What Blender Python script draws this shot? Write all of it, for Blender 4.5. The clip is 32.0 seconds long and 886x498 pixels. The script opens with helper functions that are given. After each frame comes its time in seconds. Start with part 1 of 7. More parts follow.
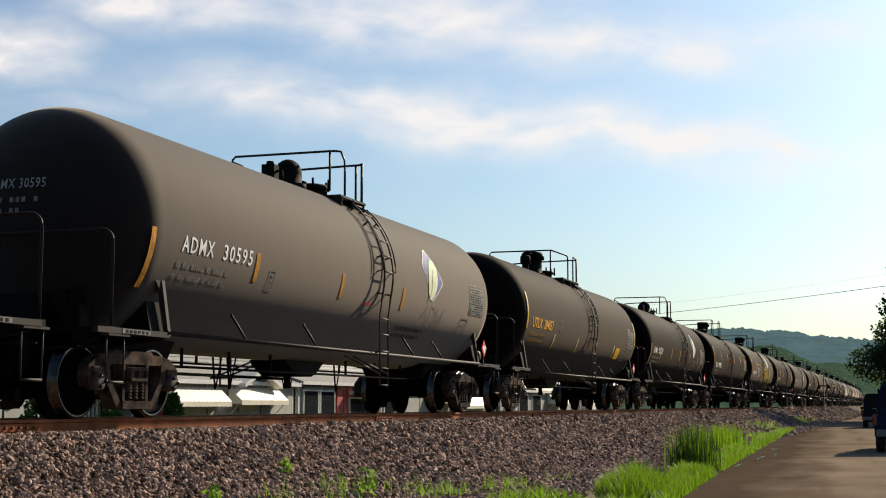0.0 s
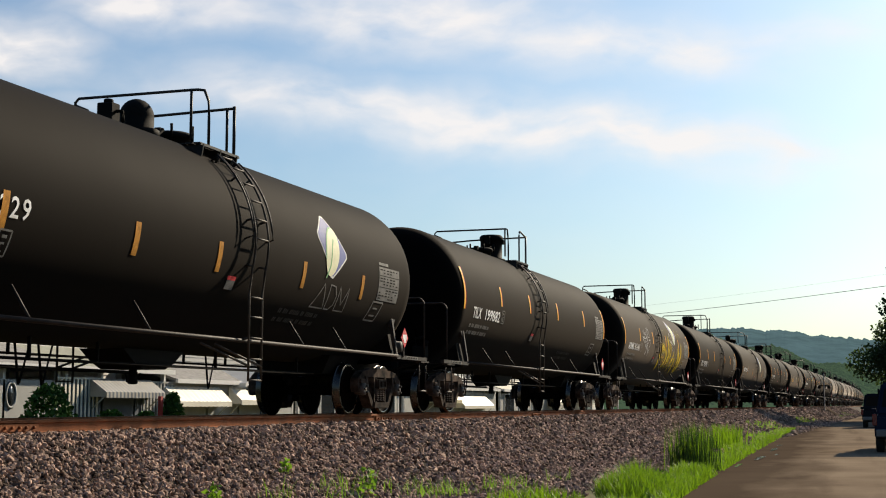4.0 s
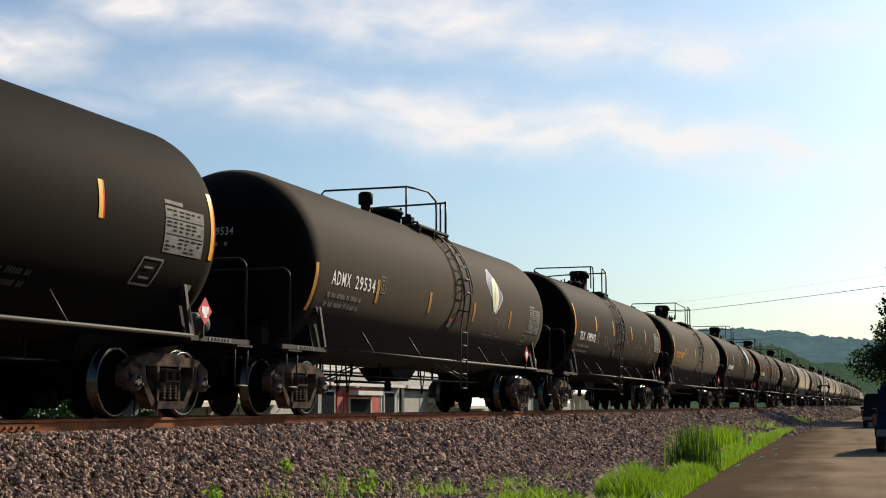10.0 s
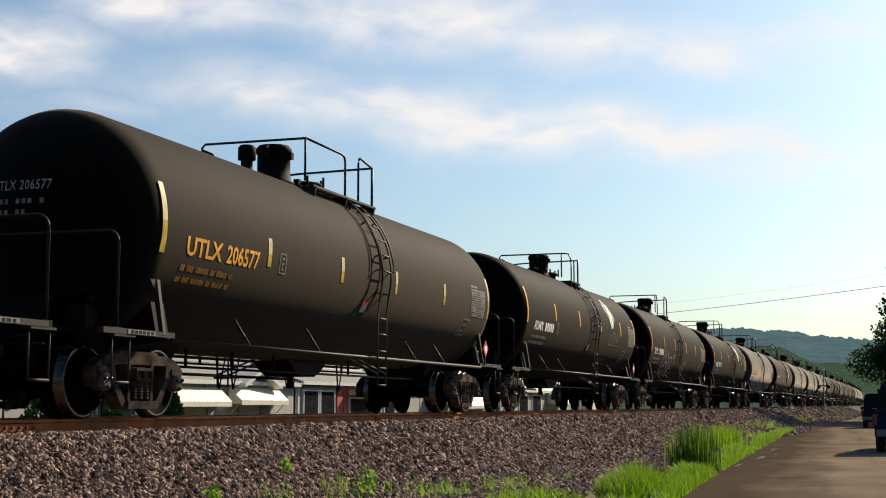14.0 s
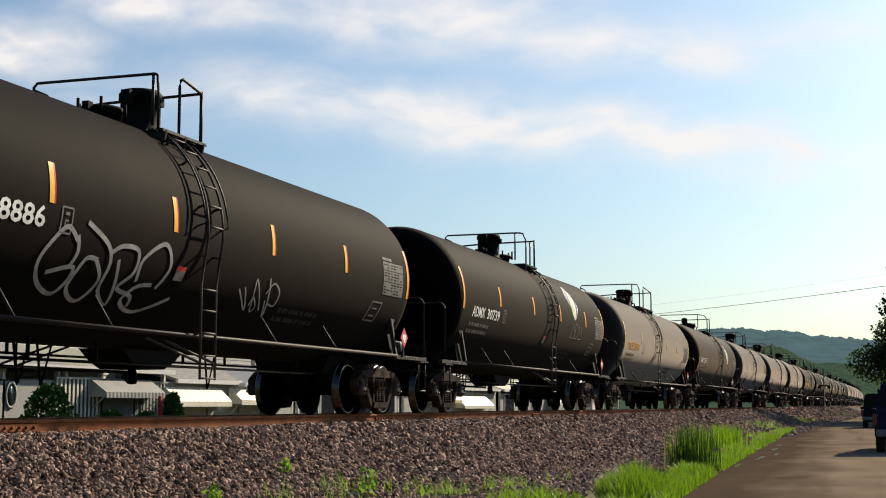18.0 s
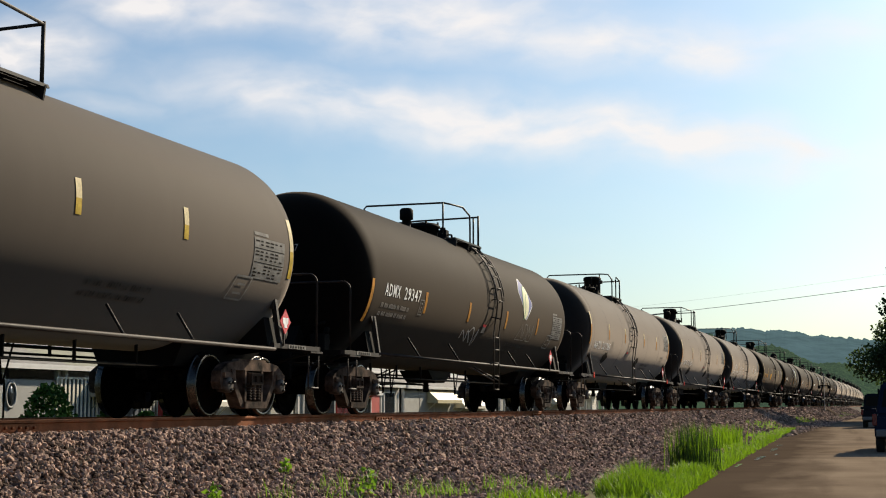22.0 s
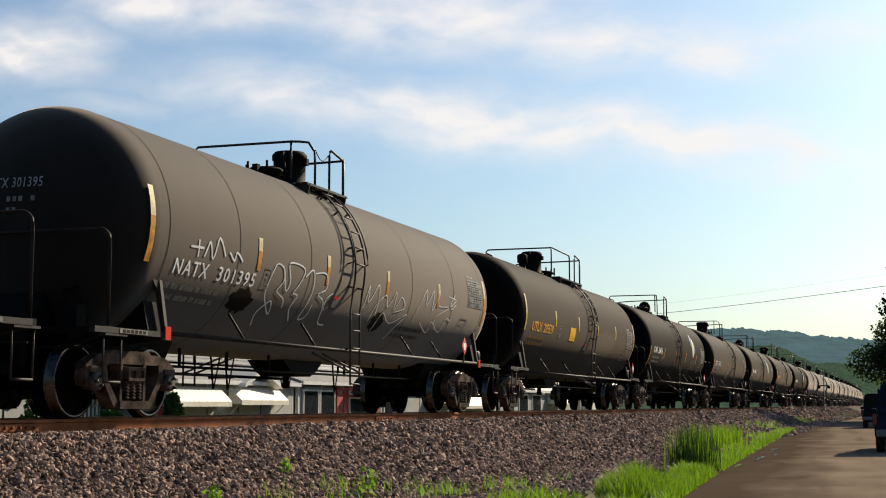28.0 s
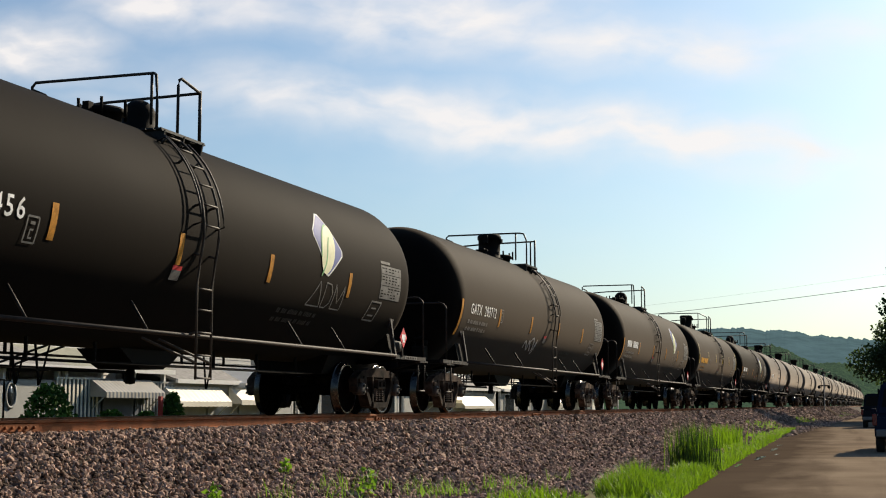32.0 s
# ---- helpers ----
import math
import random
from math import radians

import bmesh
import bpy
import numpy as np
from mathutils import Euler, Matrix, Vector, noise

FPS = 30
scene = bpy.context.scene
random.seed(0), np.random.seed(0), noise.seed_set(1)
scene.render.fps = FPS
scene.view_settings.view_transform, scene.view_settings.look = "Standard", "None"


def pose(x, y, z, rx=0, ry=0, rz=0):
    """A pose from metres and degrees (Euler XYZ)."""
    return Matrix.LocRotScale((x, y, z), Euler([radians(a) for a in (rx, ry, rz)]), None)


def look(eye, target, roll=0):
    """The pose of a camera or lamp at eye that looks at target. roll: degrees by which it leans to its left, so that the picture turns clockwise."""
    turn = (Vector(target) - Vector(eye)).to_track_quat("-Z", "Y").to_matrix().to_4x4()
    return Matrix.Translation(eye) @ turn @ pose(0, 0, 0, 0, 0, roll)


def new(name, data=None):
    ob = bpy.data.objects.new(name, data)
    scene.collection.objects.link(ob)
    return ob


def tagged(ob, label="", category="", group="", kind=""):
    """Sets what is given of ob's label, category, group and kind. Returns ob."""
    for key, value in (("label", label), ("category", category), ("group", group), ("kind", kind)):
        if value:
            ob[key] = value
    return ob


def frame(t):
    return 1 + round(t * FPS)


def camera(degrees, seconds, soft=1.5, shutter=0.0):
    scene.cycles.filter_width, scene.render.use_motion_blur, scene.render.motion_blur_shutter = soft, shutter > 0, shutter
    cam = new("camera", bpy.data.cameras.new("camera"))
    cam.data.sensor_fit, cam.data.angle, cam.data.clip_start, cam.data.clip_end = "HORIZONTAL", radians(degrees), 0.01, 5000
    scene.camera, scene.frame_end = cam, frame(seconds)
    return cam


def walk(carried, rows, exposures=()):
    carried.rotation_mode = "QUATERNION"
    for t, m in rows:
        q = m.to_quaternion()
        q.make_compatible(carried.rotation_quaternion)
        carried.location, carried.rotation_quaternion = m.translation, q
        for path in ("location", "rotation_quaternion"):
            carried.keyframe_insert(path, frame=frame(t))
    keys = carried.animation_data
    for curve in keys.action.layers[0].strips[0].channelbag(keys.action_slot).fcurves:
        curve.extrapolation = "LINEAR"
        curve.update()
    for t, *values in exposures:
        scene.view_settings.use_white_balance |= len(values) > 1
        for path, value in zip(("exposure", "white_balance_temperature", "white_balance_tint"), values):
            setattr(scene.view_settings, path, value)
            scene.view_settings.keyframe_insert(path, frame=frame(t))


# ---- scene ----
cam = camera(35.3, 32.0, soft=1.05)
EYE = pose(0, 0, 0.17, 96.39, 0, 18.2)
walk(cam, [(0.0, EYE), (32.0, EYE)])

# plan: the track runs along +Y at X = -TRACK, rail tops at z = 0; the road lies right of it
TRACK = 10.37
SPEED = 10.41
PITCH = 18.20
ROAD_Z = -1.12
SUN_EL, SUN_AZ = 29.0, 20.0      # degrees; azimuth from +Y towards +X

# ---- light ----
world = bpy.data.worlds.new("sky")
scene.world = world
world.use_nodes = True
wn = world.node_tree.nodes
sky = wn.new("ShaderNodeTexSky")
sky.sky_type = "NISHITA"
sky.sun_disc = False
sky.sun_elevation = radians(SUN_EL)
sky.sun_rotation = radians(SUN_AZ)
sky.air_density, sky.dust_density, sky.ozone_density = 1.1, 1.5, 2.0
wn["Background"].inputs["Strength"].default_value = 0.066
filt = wn.new("ShaderNodeMix")
filt.data_type, filt.blend_type = "RGBA", "MULTIPLY"
filt.inputs[0].default_value = 1.0
filt.inputs[7].default_value = (0.79, 1.0, 1.15, 1)
world.node_tree.links.new(sky.outputs[0], filt.inputs[6])
world.node_tree.links.new(filt.outputs[2], wn["Background"].inputs["Color"])

sun = new("sun", bpy.data.lights.new("sun", "SUN"))
sun.data.energy, sun.data.angle, sun.data.color = 5.0, radians(1.2), (1.0, 0.85, 0.64)
sv = Vector((math.sin(radians(SUN_AZ)) * math.cos(radians(SUN_EL)),
             math.cos(radians(SUN_AZ)) * math.cos(radians(SUN_EL)), math.sin(radians(SUN_EL))))
sun.matrix_world = look(sv * 100, (0, 0, 0))
scene.view_settings.exposure = 0.5


# ---- materials ----
def mat(name, color, rough=0.6, metal=0.0, spread=0.25, scale=6.0, bump=0.1, bscale=60.0, tint=None, stretch=(1, 1, 1), obj=0.0, spec=0.5, rvar=0.12):
    """Procedural surface: two scales of colour change, fine relief, varied gloss."""
    m = bpy.data.materials.new(name)
    m.use_nodes = True
    n, l = m.node_tree.nodes, m.node_tree.links
    b = n["Principled BSDF"]
    tc, mp = n.new("ShaderNodeTexCoord"), n.new("ShaderNodeMapping")
    mp.inputs["Scale"].default_value = stretch
    l.new(tc.outputs["Object"], mp.inputs["Vector"])
    big, fine = n.new("ShaderNodeTexNoise"), n.new("ShaderNodeTexNoise")
    big.inputs["Scale"].default_value, big.inputs["Detail"].default_value = scale, 6
    fine.inputs["Scale"].default_value, fine.inputs["Detail"].default_value = bscale, 3
    l.new(mp.outputs[0], big.inputs["Vector"])
    l.new(tc.outputs["Object"], fine.inputs["Vector"])
    ramp = n.new("ShaderNodeValToRGB")
    lo = tint or [c * (1 - spread) for c in color[:3]]
    hi = [min(1, c * (1 + spread)) for c in color[:3]]
    ramp.color_ramp.elements[0].position, ramp.color_ramp.elements[1].position = 0.32, 0.68
    ramp.color_ramp.elements[0].color, ramp.color_ramp.elements[1].color = (*lo, 1), (*hi, 1)
    l.new(big.outputs[0], ramp.inputs[0])
    mix = n.new("ShaderNodeMix")
    mix.data_type, mix.blend_type = "RGBA", "OVERLAY"
    mix.inputs[0].default_value = 0.35
    l.new(ramp.outputs[0], mix.inputs[6])
    l.new(fine.outputs[0], mix.inputs[7])
    out = mix.outputs[2]
    if obj:
        info, hsv = n.new("ShaderNodeObjectInfo"), n.new("ShaderNodeHueSaturation")
        mr = n.new("ShaderNodeMapRange")
        mr.inputs[3].default_value, mr.inputs[4].default_value = 1 - obj, 1 + obj
        l.new(info.outputs["Random"], mr.inputs[0])
        l.new(mr.outputs[0], hsv.inputs["Value"])
        l.new(out, hsv.inputs["Color"])
        out = hsv.outputs[0]
    l.new(out, b.inputs["Base Color"])
    rr = n.new("ShaderNodeMapRange")
    rr.inputs[3].default_value, rr.inputs[4].default_value = max(0.03, rough - rvar), min(1, rough + rvar)
    l.new(big.outputs[0], rr.inputs[0])
    l.new(rr.outputs[0], b.inputs["Roughness"])
    b.inputs["Metallic"].default_value = metal
    b.inputs["Specular IOR Level"].default_value = spec
    if bump:
        bp = n.new("ShaderNodeBump")
        bp.inputs["Strength"].default_value, bp.inputs["Distance"].default_value = bump, 0.02
        l.new(fine.outputs[0], bp.inputs["Height"])
        l.new(bp.outputs[0], b.inputs["Normal"])
    return m


def island(m, lo, hi):
    """Vary a material's colour from one joined piece to the next."""
    n, l = m.node_tree.nodes, m.node_tree.links
    b = n["Principled BSDF"]
    src = b.inputs["Base Color"].links[0].from_socket
    geo, mr, hsv = n.new("ShaderNodeNewGeometry"), n.new("ShaderNodeMapRange"), n.new("ShaderNodeHueSaturation")
    mr.inputs[3].default_value, mr.inputs[4].default_value = lo, hi
    l.new(geo.outputs["Random Per Island"], mr.inputs[0])
    l.new(mr.outputs[0], hsv.inputs["Value"])
    l.new(src, hsv.inputs["Color"])
    l.new(hsv.outputs[0], b.inputs["Base Color"])
    return m


def thin(m, through_color):
    """Leaves let some sunlight through."""
    n, l = m.node_tree.nodes, m.node_tree.links
    tr, mx = n.new("ShaderNodeBsdfTranslucent"), n.new("ShaderNodeMixShader")
    tr.inputs["Color"].default_value = (*through_color, 1)
    mx.inputs[0].default_value = 0.5
    l.new(n["Principled BSDF"].outputs[0], mx.inputs[1])
    l.new(tr.outputs[0], mx.inputs[2])
    l.new(mx.outputs[0], n["Material Output"].inputs["Surface"])
    return m


def tank_paint(name, color, dust, streak, rough, sheen, gloss=0.11, tint=(1.0, 0.83, 0.67)):
    """Painted tank shell: black paint under road dust, with rain streaks down the sides."""
    m = mat(name, color, rough, 0, 0.22, 0.7, 0.02, 90, spec=gloss, rvar=0.02)
    n, l = m.node_tree.nodes, m.node_tree.links
    b = n["Principled BSDF"]
    b.inputs["Sheen Weight"].default_value, b.inputs["Sheen Roughness"].default_value = sheen, 0.50
    b.inputs["Sheen Tint"].default_value = (*tint, 1)
    src = b.inputs["Base Color"].links[0].from_socket
    tc, mp, st = n.new("ShaderNodeTexCoord"), n.new("ShaderNodeMapping"), n.new("ShaderNodeTexNoise")
    mp.inputs["Scale"].default_value = (0.2, 1.1, 0.16)
    st.inputs["Scale"].default_value, st.inputs["Detail"].default_value, st.inputs["Roughness"].default_value = 2.2, 8, 0.6
    ramp = n.new("ShaderNodeValToRGB")
    ramp.color_ramp.elements[0].position, ramp.color_ramp.elements[1].position = 0.42, 0.72
    ramp.color_ramp.elements[0].color = (0, 0, 0, 1)
    ramp.color_ramp.elements[1].color = (streak, streak, streak, 1)
    mix = n.new("ShaderNodeMix")
    mix.data_type = "RGBA"
    l.new(tc.outputs["Object"], mp.inputs[0])
    l.new(mp.outputs[0], st.inputs["Vector"])
    l.new(st.outputs[0], ramp.inputs[0])
    l.new(ramp.outputs[0], mix.inputs[0])
    l.new(src, mix.inputs[6])
    mix.inputs[7].default_value = (*dust, 1)
    l.new(mix.outputs[2], b.inputs["Base Color"])
    return m


def road_surface():
    """Worn asphalt under dust: dark damp dirt along the verge, tyre lines along the lane."""
    m = mat("dusty worn asphalt", (0.215, 0.167, 0.120), 0.95, 0, 0.10, 0.5, 0.25, 45, tint=(0.158, 0.12, 0.086), spec=0.0)
    n, l = m.node_tree.nodes, m.node_tree.links
    b = n["Principled BSDF"]
    src = b.inputs["Base Color"].links[0].from_socket
    comb, tc, sep = n.new("ShaderNodeCombineXYZ"), n.new("ShaderNodeTexCoord"), n.new("ShaderNodeSeparateXYZ")
    l.new(tc.outputs["Object"], sep.inputs[0])

    def op(kind, a, b=None, c=None):
        q = n.new("ShaderNodeMath")
        q.operation = kind
        for s, val in zip(q.inputs, (a, b, c)):
            if isinstance(val, (int, float)):
                s.default_value = val
            elif val is not None:
                l.new(val, s)
        return q.outputs[0]
    # distance from the verge, which drifts left as the lane goes on
    across = op("ADD", op("MULTIPLY_ADD", op("MINIMUM", sep.outputs[1], 110.0), 0.043, 2.1), sep.outputs[0])
    l.new(across, comb.inputs[0])
    l.new(sep.outputs[1], comb.inputs[1])
    mp, tracks, edge = n.new("ShaderNodeMapping"), n.new("ShaderNodeTexNoise"), n.new("ShaderNodeTexNoise")
    mp.inputs["Scale"].default_value = (1.25, 0.06, 1)
    l.new(comb.outputs[0], mp.inputs[0])
    l.new(mp.outputs[0], tracks.inputs["Vector"])
    tracks.inputs["Scale"].default_value, tracks.inputs["Detail"].default_value = 1.0, 4
    edge.inputs["Scale"].default_value, edge.inputs["Detail"].default_value = 0.6, 7
    long = n.new("ShaderNodeMapping")
    long.inputs["Scale"].default_value = (1.5, 0.42, 1)
    l.new(comb.outputs[0], long.inputs[0])
    l.new(long.outputs[0], edge.inputs["Vector"])

    wob = op("MULTIPLY_ADD", edge.outputs[0], 2.8, -1.4)
    ed = n.new("ShaderNodeMapRange")
    ed.inputs[1].default_value, ed.inputs[2].default_value, ed.inputs[3].default_value, ed.inputs[4].default_value = 0.8, 2.1, 0.80, 0.0
    l.new(op("ADD", across, wob), ed.inputs[0])
    tr = n.new("ShaderNodeMapRange")
    tr.inputs[1].default_value, tr.inputs[2].default_value, tr.inputs[3].default_value, tr.inputs[4].default_value = 0.54, 0.70, 0.0, 0.42
    l.new(tracks.outputs[0], tr.inputs[0])
    mix = n.new("ShaderNodeMix")
    mix.data_type = "RGBA"
    l.new(op("MAXIMUM", ed.outputs[0], tr.outputs[0]), mix.inputs[0])
    l.new(src, mix.inputs[6])
    mix.inputs[7].default_value = (0.050, 0.036, 0.026, 1)
    l.new(mix.outputs[2], b.inputs["Base Color"])
    return m


PAINT = {
    "black": tank_paint("black tank paint", (0.0010, 0.0008, 0.0008), (0.0034, 0.0026, 0.0020), 0.3, 0.72, 0.034, 0.022),
    "dark": tank_paint("dark dusty tank paint", (0.0014, 0.0011, 0.0010), (0.0056, 0.0043, 0.0033), 0.45, 0.74, 0.100, 0.028),
    "grey": tank_paint("grey weathered tank paint", (0.010, 0.0085, 0.0078), (0.024, 0.020, 0.0178), 0.28, 0.76, 0.345, 0.045, (1.0, 0.88, 0.77)),
    "smudge": tank_paint("thin grey overpaint", (0.004, 0.0034, 0.003), (0.012, 0.010, 0.009), 0.4, 0.76, 0.13, 0.03),
    # Far cars only: haze and glancing sun are put into these lighter paints.
    "tan": tank_paint("tan tank paint with dust and haze", (0.040, 0.032, 0.024), (0.080, 0.068, 0.056), 0.35, 0.78, 0.26, 0.08, (1.0, 0.88, 0.76)),
    "pale": tank_paint("pale tank paint lightened by haze", (0.10, 0.085, 0.068), (0.18, 0.16, 0.135), 0.35, 0.78, 0.28, 0.09, (1.0, 0.88, 0.76)),
}
M_FRAME = mat("black underframe paint", (0.006, 0.0052, 0.0046), 0.75, 0, 0.3, 2.5, 0.08, 70, spec=0.08)
M_RAILING = mat("dusty black handrail", (0.022, 0.019, 0.017), 0.5, 0, 0.3, 8, 0.05, 80, spec=0.15)
M_LADDER = mat("grey brown steel", (0.045, 0.038, 0.032), 0.6, 0, 0.3, 6, 0.08, 80, spec=0.15)
M_SILL = mat("dusty side sill", (0.027, 0.022, 0.020), 0.62, 0, 0.35, 5, 0.08, 80, spec=0.15)
M_CAST = mat("dusty cast truck steel", (0.066, 0.046, 0.036), 0.85, 0, 0.5, 5, 0.3, 45, tint=(0.004, 0.003, 0.0025), spec=0.05, obj=0.55)
# Rust taken almost to black: the wheel faces' shade is in the colour.
M_RUSTSHADE = mat("wheel plate rust darkened for shade", (0.0045, 0.0028, 0.002), 0.9, 0, 0.4, 7, 0.2, 60, spec=0.03)
M_TREAD = mat("polished wheel tread", (0.065, 0.060, 0.057), 0.26, 1.0, 0.2, 9, 0.02, 90)
M_CAP = mat("bearing end cap", (0.07, 0.06, 0.055), 0.6, 0.2, 0.3, 20, 0.1, 90, spec=0.15)
M_WHITE = mat("white lettering", (0.84, 0.83, 0.80), 0.7, 0, 0.25, 7, 0, 60, spec=0.08)
M_FAINT = mat("nearly worn-off lettering", (0.055, 0.052, 0.048), 0.7, 0, 0.4, 12, 0, 60, spec=0.05)
M_DIM = mat("faded small lettering", (0.20, 0.19, 0.175), 0.7, 0, 0.4, 12, 0, 60, spec=0.08)
M_YLET = mat("orange yellow lettering", (0.74, 0.36, 0.04), 0.65, 0, 0.25, 7, 0, 60, spec=0.08)
M_YDIM = mat("faded orange stencilling", (0.24, 0.115, 0.018), 0.7, 0, 0.5, 9, 0, 60, spec=0.08)
M_YELLOW = mat("yellow reflective strip", (0.90, 0.50, 0.06), 0.4, 0, 0.12, 10, 0.02, 90, spec=0.08)
M_PLATE = mat("yellow stencil plate", (0.85, 0.44, 0.02), 0.6, 0, 0.15, 10, 0.02, 90, spec=0.08)
M_YCREAM = mat("sun-bleached yellow strip", (0.62, 0.52, 0.30), 0.55, 0, 0.25, 10, 0.02, 90, spec=0.08)
M_YOLIVE = mat("grimy yellow strip", (0.50, 0.34, 0.04), 0.55, 0, 0.3, 10, 0.02, 90, spec=0.08)
M_SEAM = mat("rust-dark weld seam", (0.016, 0.012, 0.010), 0.8, 0, 0.4, 9, 0.05, 80, spec=0.05)
M_YOLD = mat("dirty yellow strip", (0.50, 0.225, 0.035), 0.6, 0, 0.4, 10, 0.02, 90, spec=0.08)
M_RED = mat("red reflective edge", (0.55, 0.03, 0.015), 0.4, 0, 0.12, 10, 0.02, 90, spec=0.08)
M_REDSIGN = mat("red placard", (0.62, 0.03, 0.04), 0.45, 0, 0.12, 10, 0, 60)
M_PANEL = mat("pale stencil panel", (0.18, 0.175, 0.165), 0.7, 0, 0.3, 6, 0, 60, spec=0.08)
M_CREAM = mat("cream emblem paint", (0.72, 0.70, 0.48), 0.6, 0, 0.12, 4, 0, 60, spec=0.08)
M_BLUE = mat("violet blue emblem paint", (0.14, 0.16, 0.33), 0.6, 0, 0.15, 4, 0, 60, spec=0.08)
M_EDGE = mat("white emblem edging", (0.62, 0.62, 0.60), 0.65, 0, 0.2, 6, 0, 60, spec=0.08)
M_GREEN = mat("green emblem paint", (0.22, 0.42, 0.20), 0.6, 0, 0.15, 4, 0, 60, spec=0.08)
M_YPATCH = mat("yellow sprayed paint", (0.66, 0.46, 0.02), 0.7, 0, 0.35, 1.5, 0, 60, spec=0.08)
yn, yl = M_YPATCH.node_tree.nodes, M_YPATCH.node_tree.links
spray, fade = yn.new("ShaderNodeTexNoise"), yn.new("ShaderNodeMapRange")
spray.inputs["Scale"].default_value, spray.inputs["Detail"].default_value = 2.6, 7
fade.inputs[1].default_value, fade.inputs[2].default_value, fade.inputs[3].default_value, fade.inputs[4].default_value = 0.32, 0.56, 0.3, 1.0
yl.new(spray.outputs[0], fade.inputs[0])
rim, stroke = yn.new("ShaderNodeAttribute"), yn.new("ShaderNodeMath")
rim.attribute_name, stroke.operation = "soft", "MULTIPLY"
yl.new(rim.outputs["Fac"], stroke.inputs[0])
yl.new(fade.outputs[0], stroke.inputs[1])
yl.new(stroke.outputs[0], yn["Principled BSDF"].inputs["Alpha"])
M_YHAZE = mat("yellow spray haze", (0.50, 0.37, 0.03), 0.7, 0, 0.3, 1.5, 0, 60, spec=0.08)
yn, yl = M_YHAZE.node_tree.nodes, M_YHAZE.node_tree.links
spray, fade = yn.new("ShaderNodeTexNoise"), yn.new("ShaderNodeMapRange")
spray.inputs["Scale"].default_value, spray.inputs["Detail"].default_value, spray.inputs["Roughness"].default_value = 1.5, 6, 0.6
fade.inputs[1].default_value, fade.inputs[2].default_value, fade.inputs[3].default_value, fade.inputs[4].default_value = 0.36, 0.70, 0.0, 0.8
yl.new(spray.outputs[0], fade.inputs[0])
span, split = yn.new("ShaderNodeTexCoord"), yn.new("ShaderNodeSeparateXYZ")
yl.new(span.outputs["Generated"], split.inputs[0])
soft_edge = fade.outputs[0]
for axis in (1, 2):
    hill, rim = yn.new("ShaderNodeMath"), yn.new("ShaderNodeMapRange")
    hill.operation = "PINGPONG"
    hill.inputs[1].default_value = 0.5
    rim.interpolation_type = "SMOOTHSTEP"
    rim.inputs[1].default_value, rim.inputs[2].default_value = 0.0, 0.14 if axis == 1 else 0.38
    yl.new(split.outputs[axis], hill.inputs[0])
    yl.new(hill.outputs[0], rim.inputs[0])
    times = yn.new("ShaderNodeMath")
    times.operation = "MULTIPLY"
    yl.new(soft_edge, times.inputs[0])
    yl.new(rim.outputs[0], times.inputs[1])
    soft_edge = times.outputs[0]
yl.new(soft_edge, yn["Principled BSDF"].inputs["Alpha"])
M_YPLAIN = mat("orange sprayed line", (0.72, 0.36, 0.02), 0.7, 0, 0.2, 6, 0, 60, spec=0.08)
M_SPRAY = mat("white sprayed paint", (0.60, 0.60, 0.60), 0.7, 0, 0.2, 6, 0, 60, spec=0.08)
M_HEADLET = mat("worn head lettering", (0.34, 0.33, 0.32), 0.7, 0, 0.3, 12, 0, 60, spec=0.08)
M_SPRAYD = mat("thin grey sprayed paint", (0.33, 0.325, 0.315), 0.7, 0, 0.25, 6, 0, 60, spec=0.08)
M_RAIL = mat("rusty rail steel", (0.23, 0.085, 0.036), 0.8, 0.0, 0.3, 3, 0.12, 60, spec=0.1)
M_RAILTOP = mat("worn rail head", (0.20, 0.12, 0.08), 0.5, 0.5, 0.2, 4, 0.03, 60)
M_TIE = mat("weathered tie timber", (0.075, 0.060, 0.048), 0.9, 0, 0.35, 6, 0.3, 40, spec=0.05)
M_STONE = island(mat("crushed grey ballast", (0.300, 0.206, 0.158), 0.9, 0, 0.3, 9, 0.3, 70, spec=0.05), 0.22, 1.6)
# Colour kept dark so gaps between the loose stones read as shade.
M_BED = mat("ballast bed toned as gap shade", (0.045, 0.033, 0.025), 0.95, 0, 0.6, 22, 0.9, 60, spec=0.05)
M_ROAD = road_surface()
M_WATER = mat("muddy still water", (0.030, 0.026, 0.022), 0.10, 0, 0.2, 3, 0.04, 12, rvar=0.05)
M_GROUND = mat("dry grass and dirt", (0.12, 0.115, 0.055), 0.95, 0, 0.4, 0.5, 0.4, 20, spec=0.05)
M_GRASS = thin(island(mat("bright green grass", (0.078, 0.145, 0.011), 0.6, 0, 0.3, 1.5, 0, 60), 0.6, 1.3), (0.175, 0.315, 0.010))
M_REED = thin(island(mat("dark green reeds", (0.016, 0.034, 0.006), 0.6, 0, 0.3, 2, 0, 60), 0.3, 1.4), (0.032, 0.070, 0.008))
M_WEED = thin(island(mat("broad weed leaf", (0.10, 0.19, 0.02), 0.6, 0, 0.3, 3, 0, 60), 0.6, 1.3), (0.22, 0.40, 0.03))
M_BARK = mat("tree bark", (0.07, 0.055, 0.042), 0.95, 0, 0.3, 5, 0.4, 30)
M_LEAF = thin(island(mat("dark tree leaf", (0.030, 0.050, 0.018), 0.6, 0, 0.3, 1.0, 0, 60, spec=0.25), 0.5, 1.5), (0.045, 0.075, 0.02))
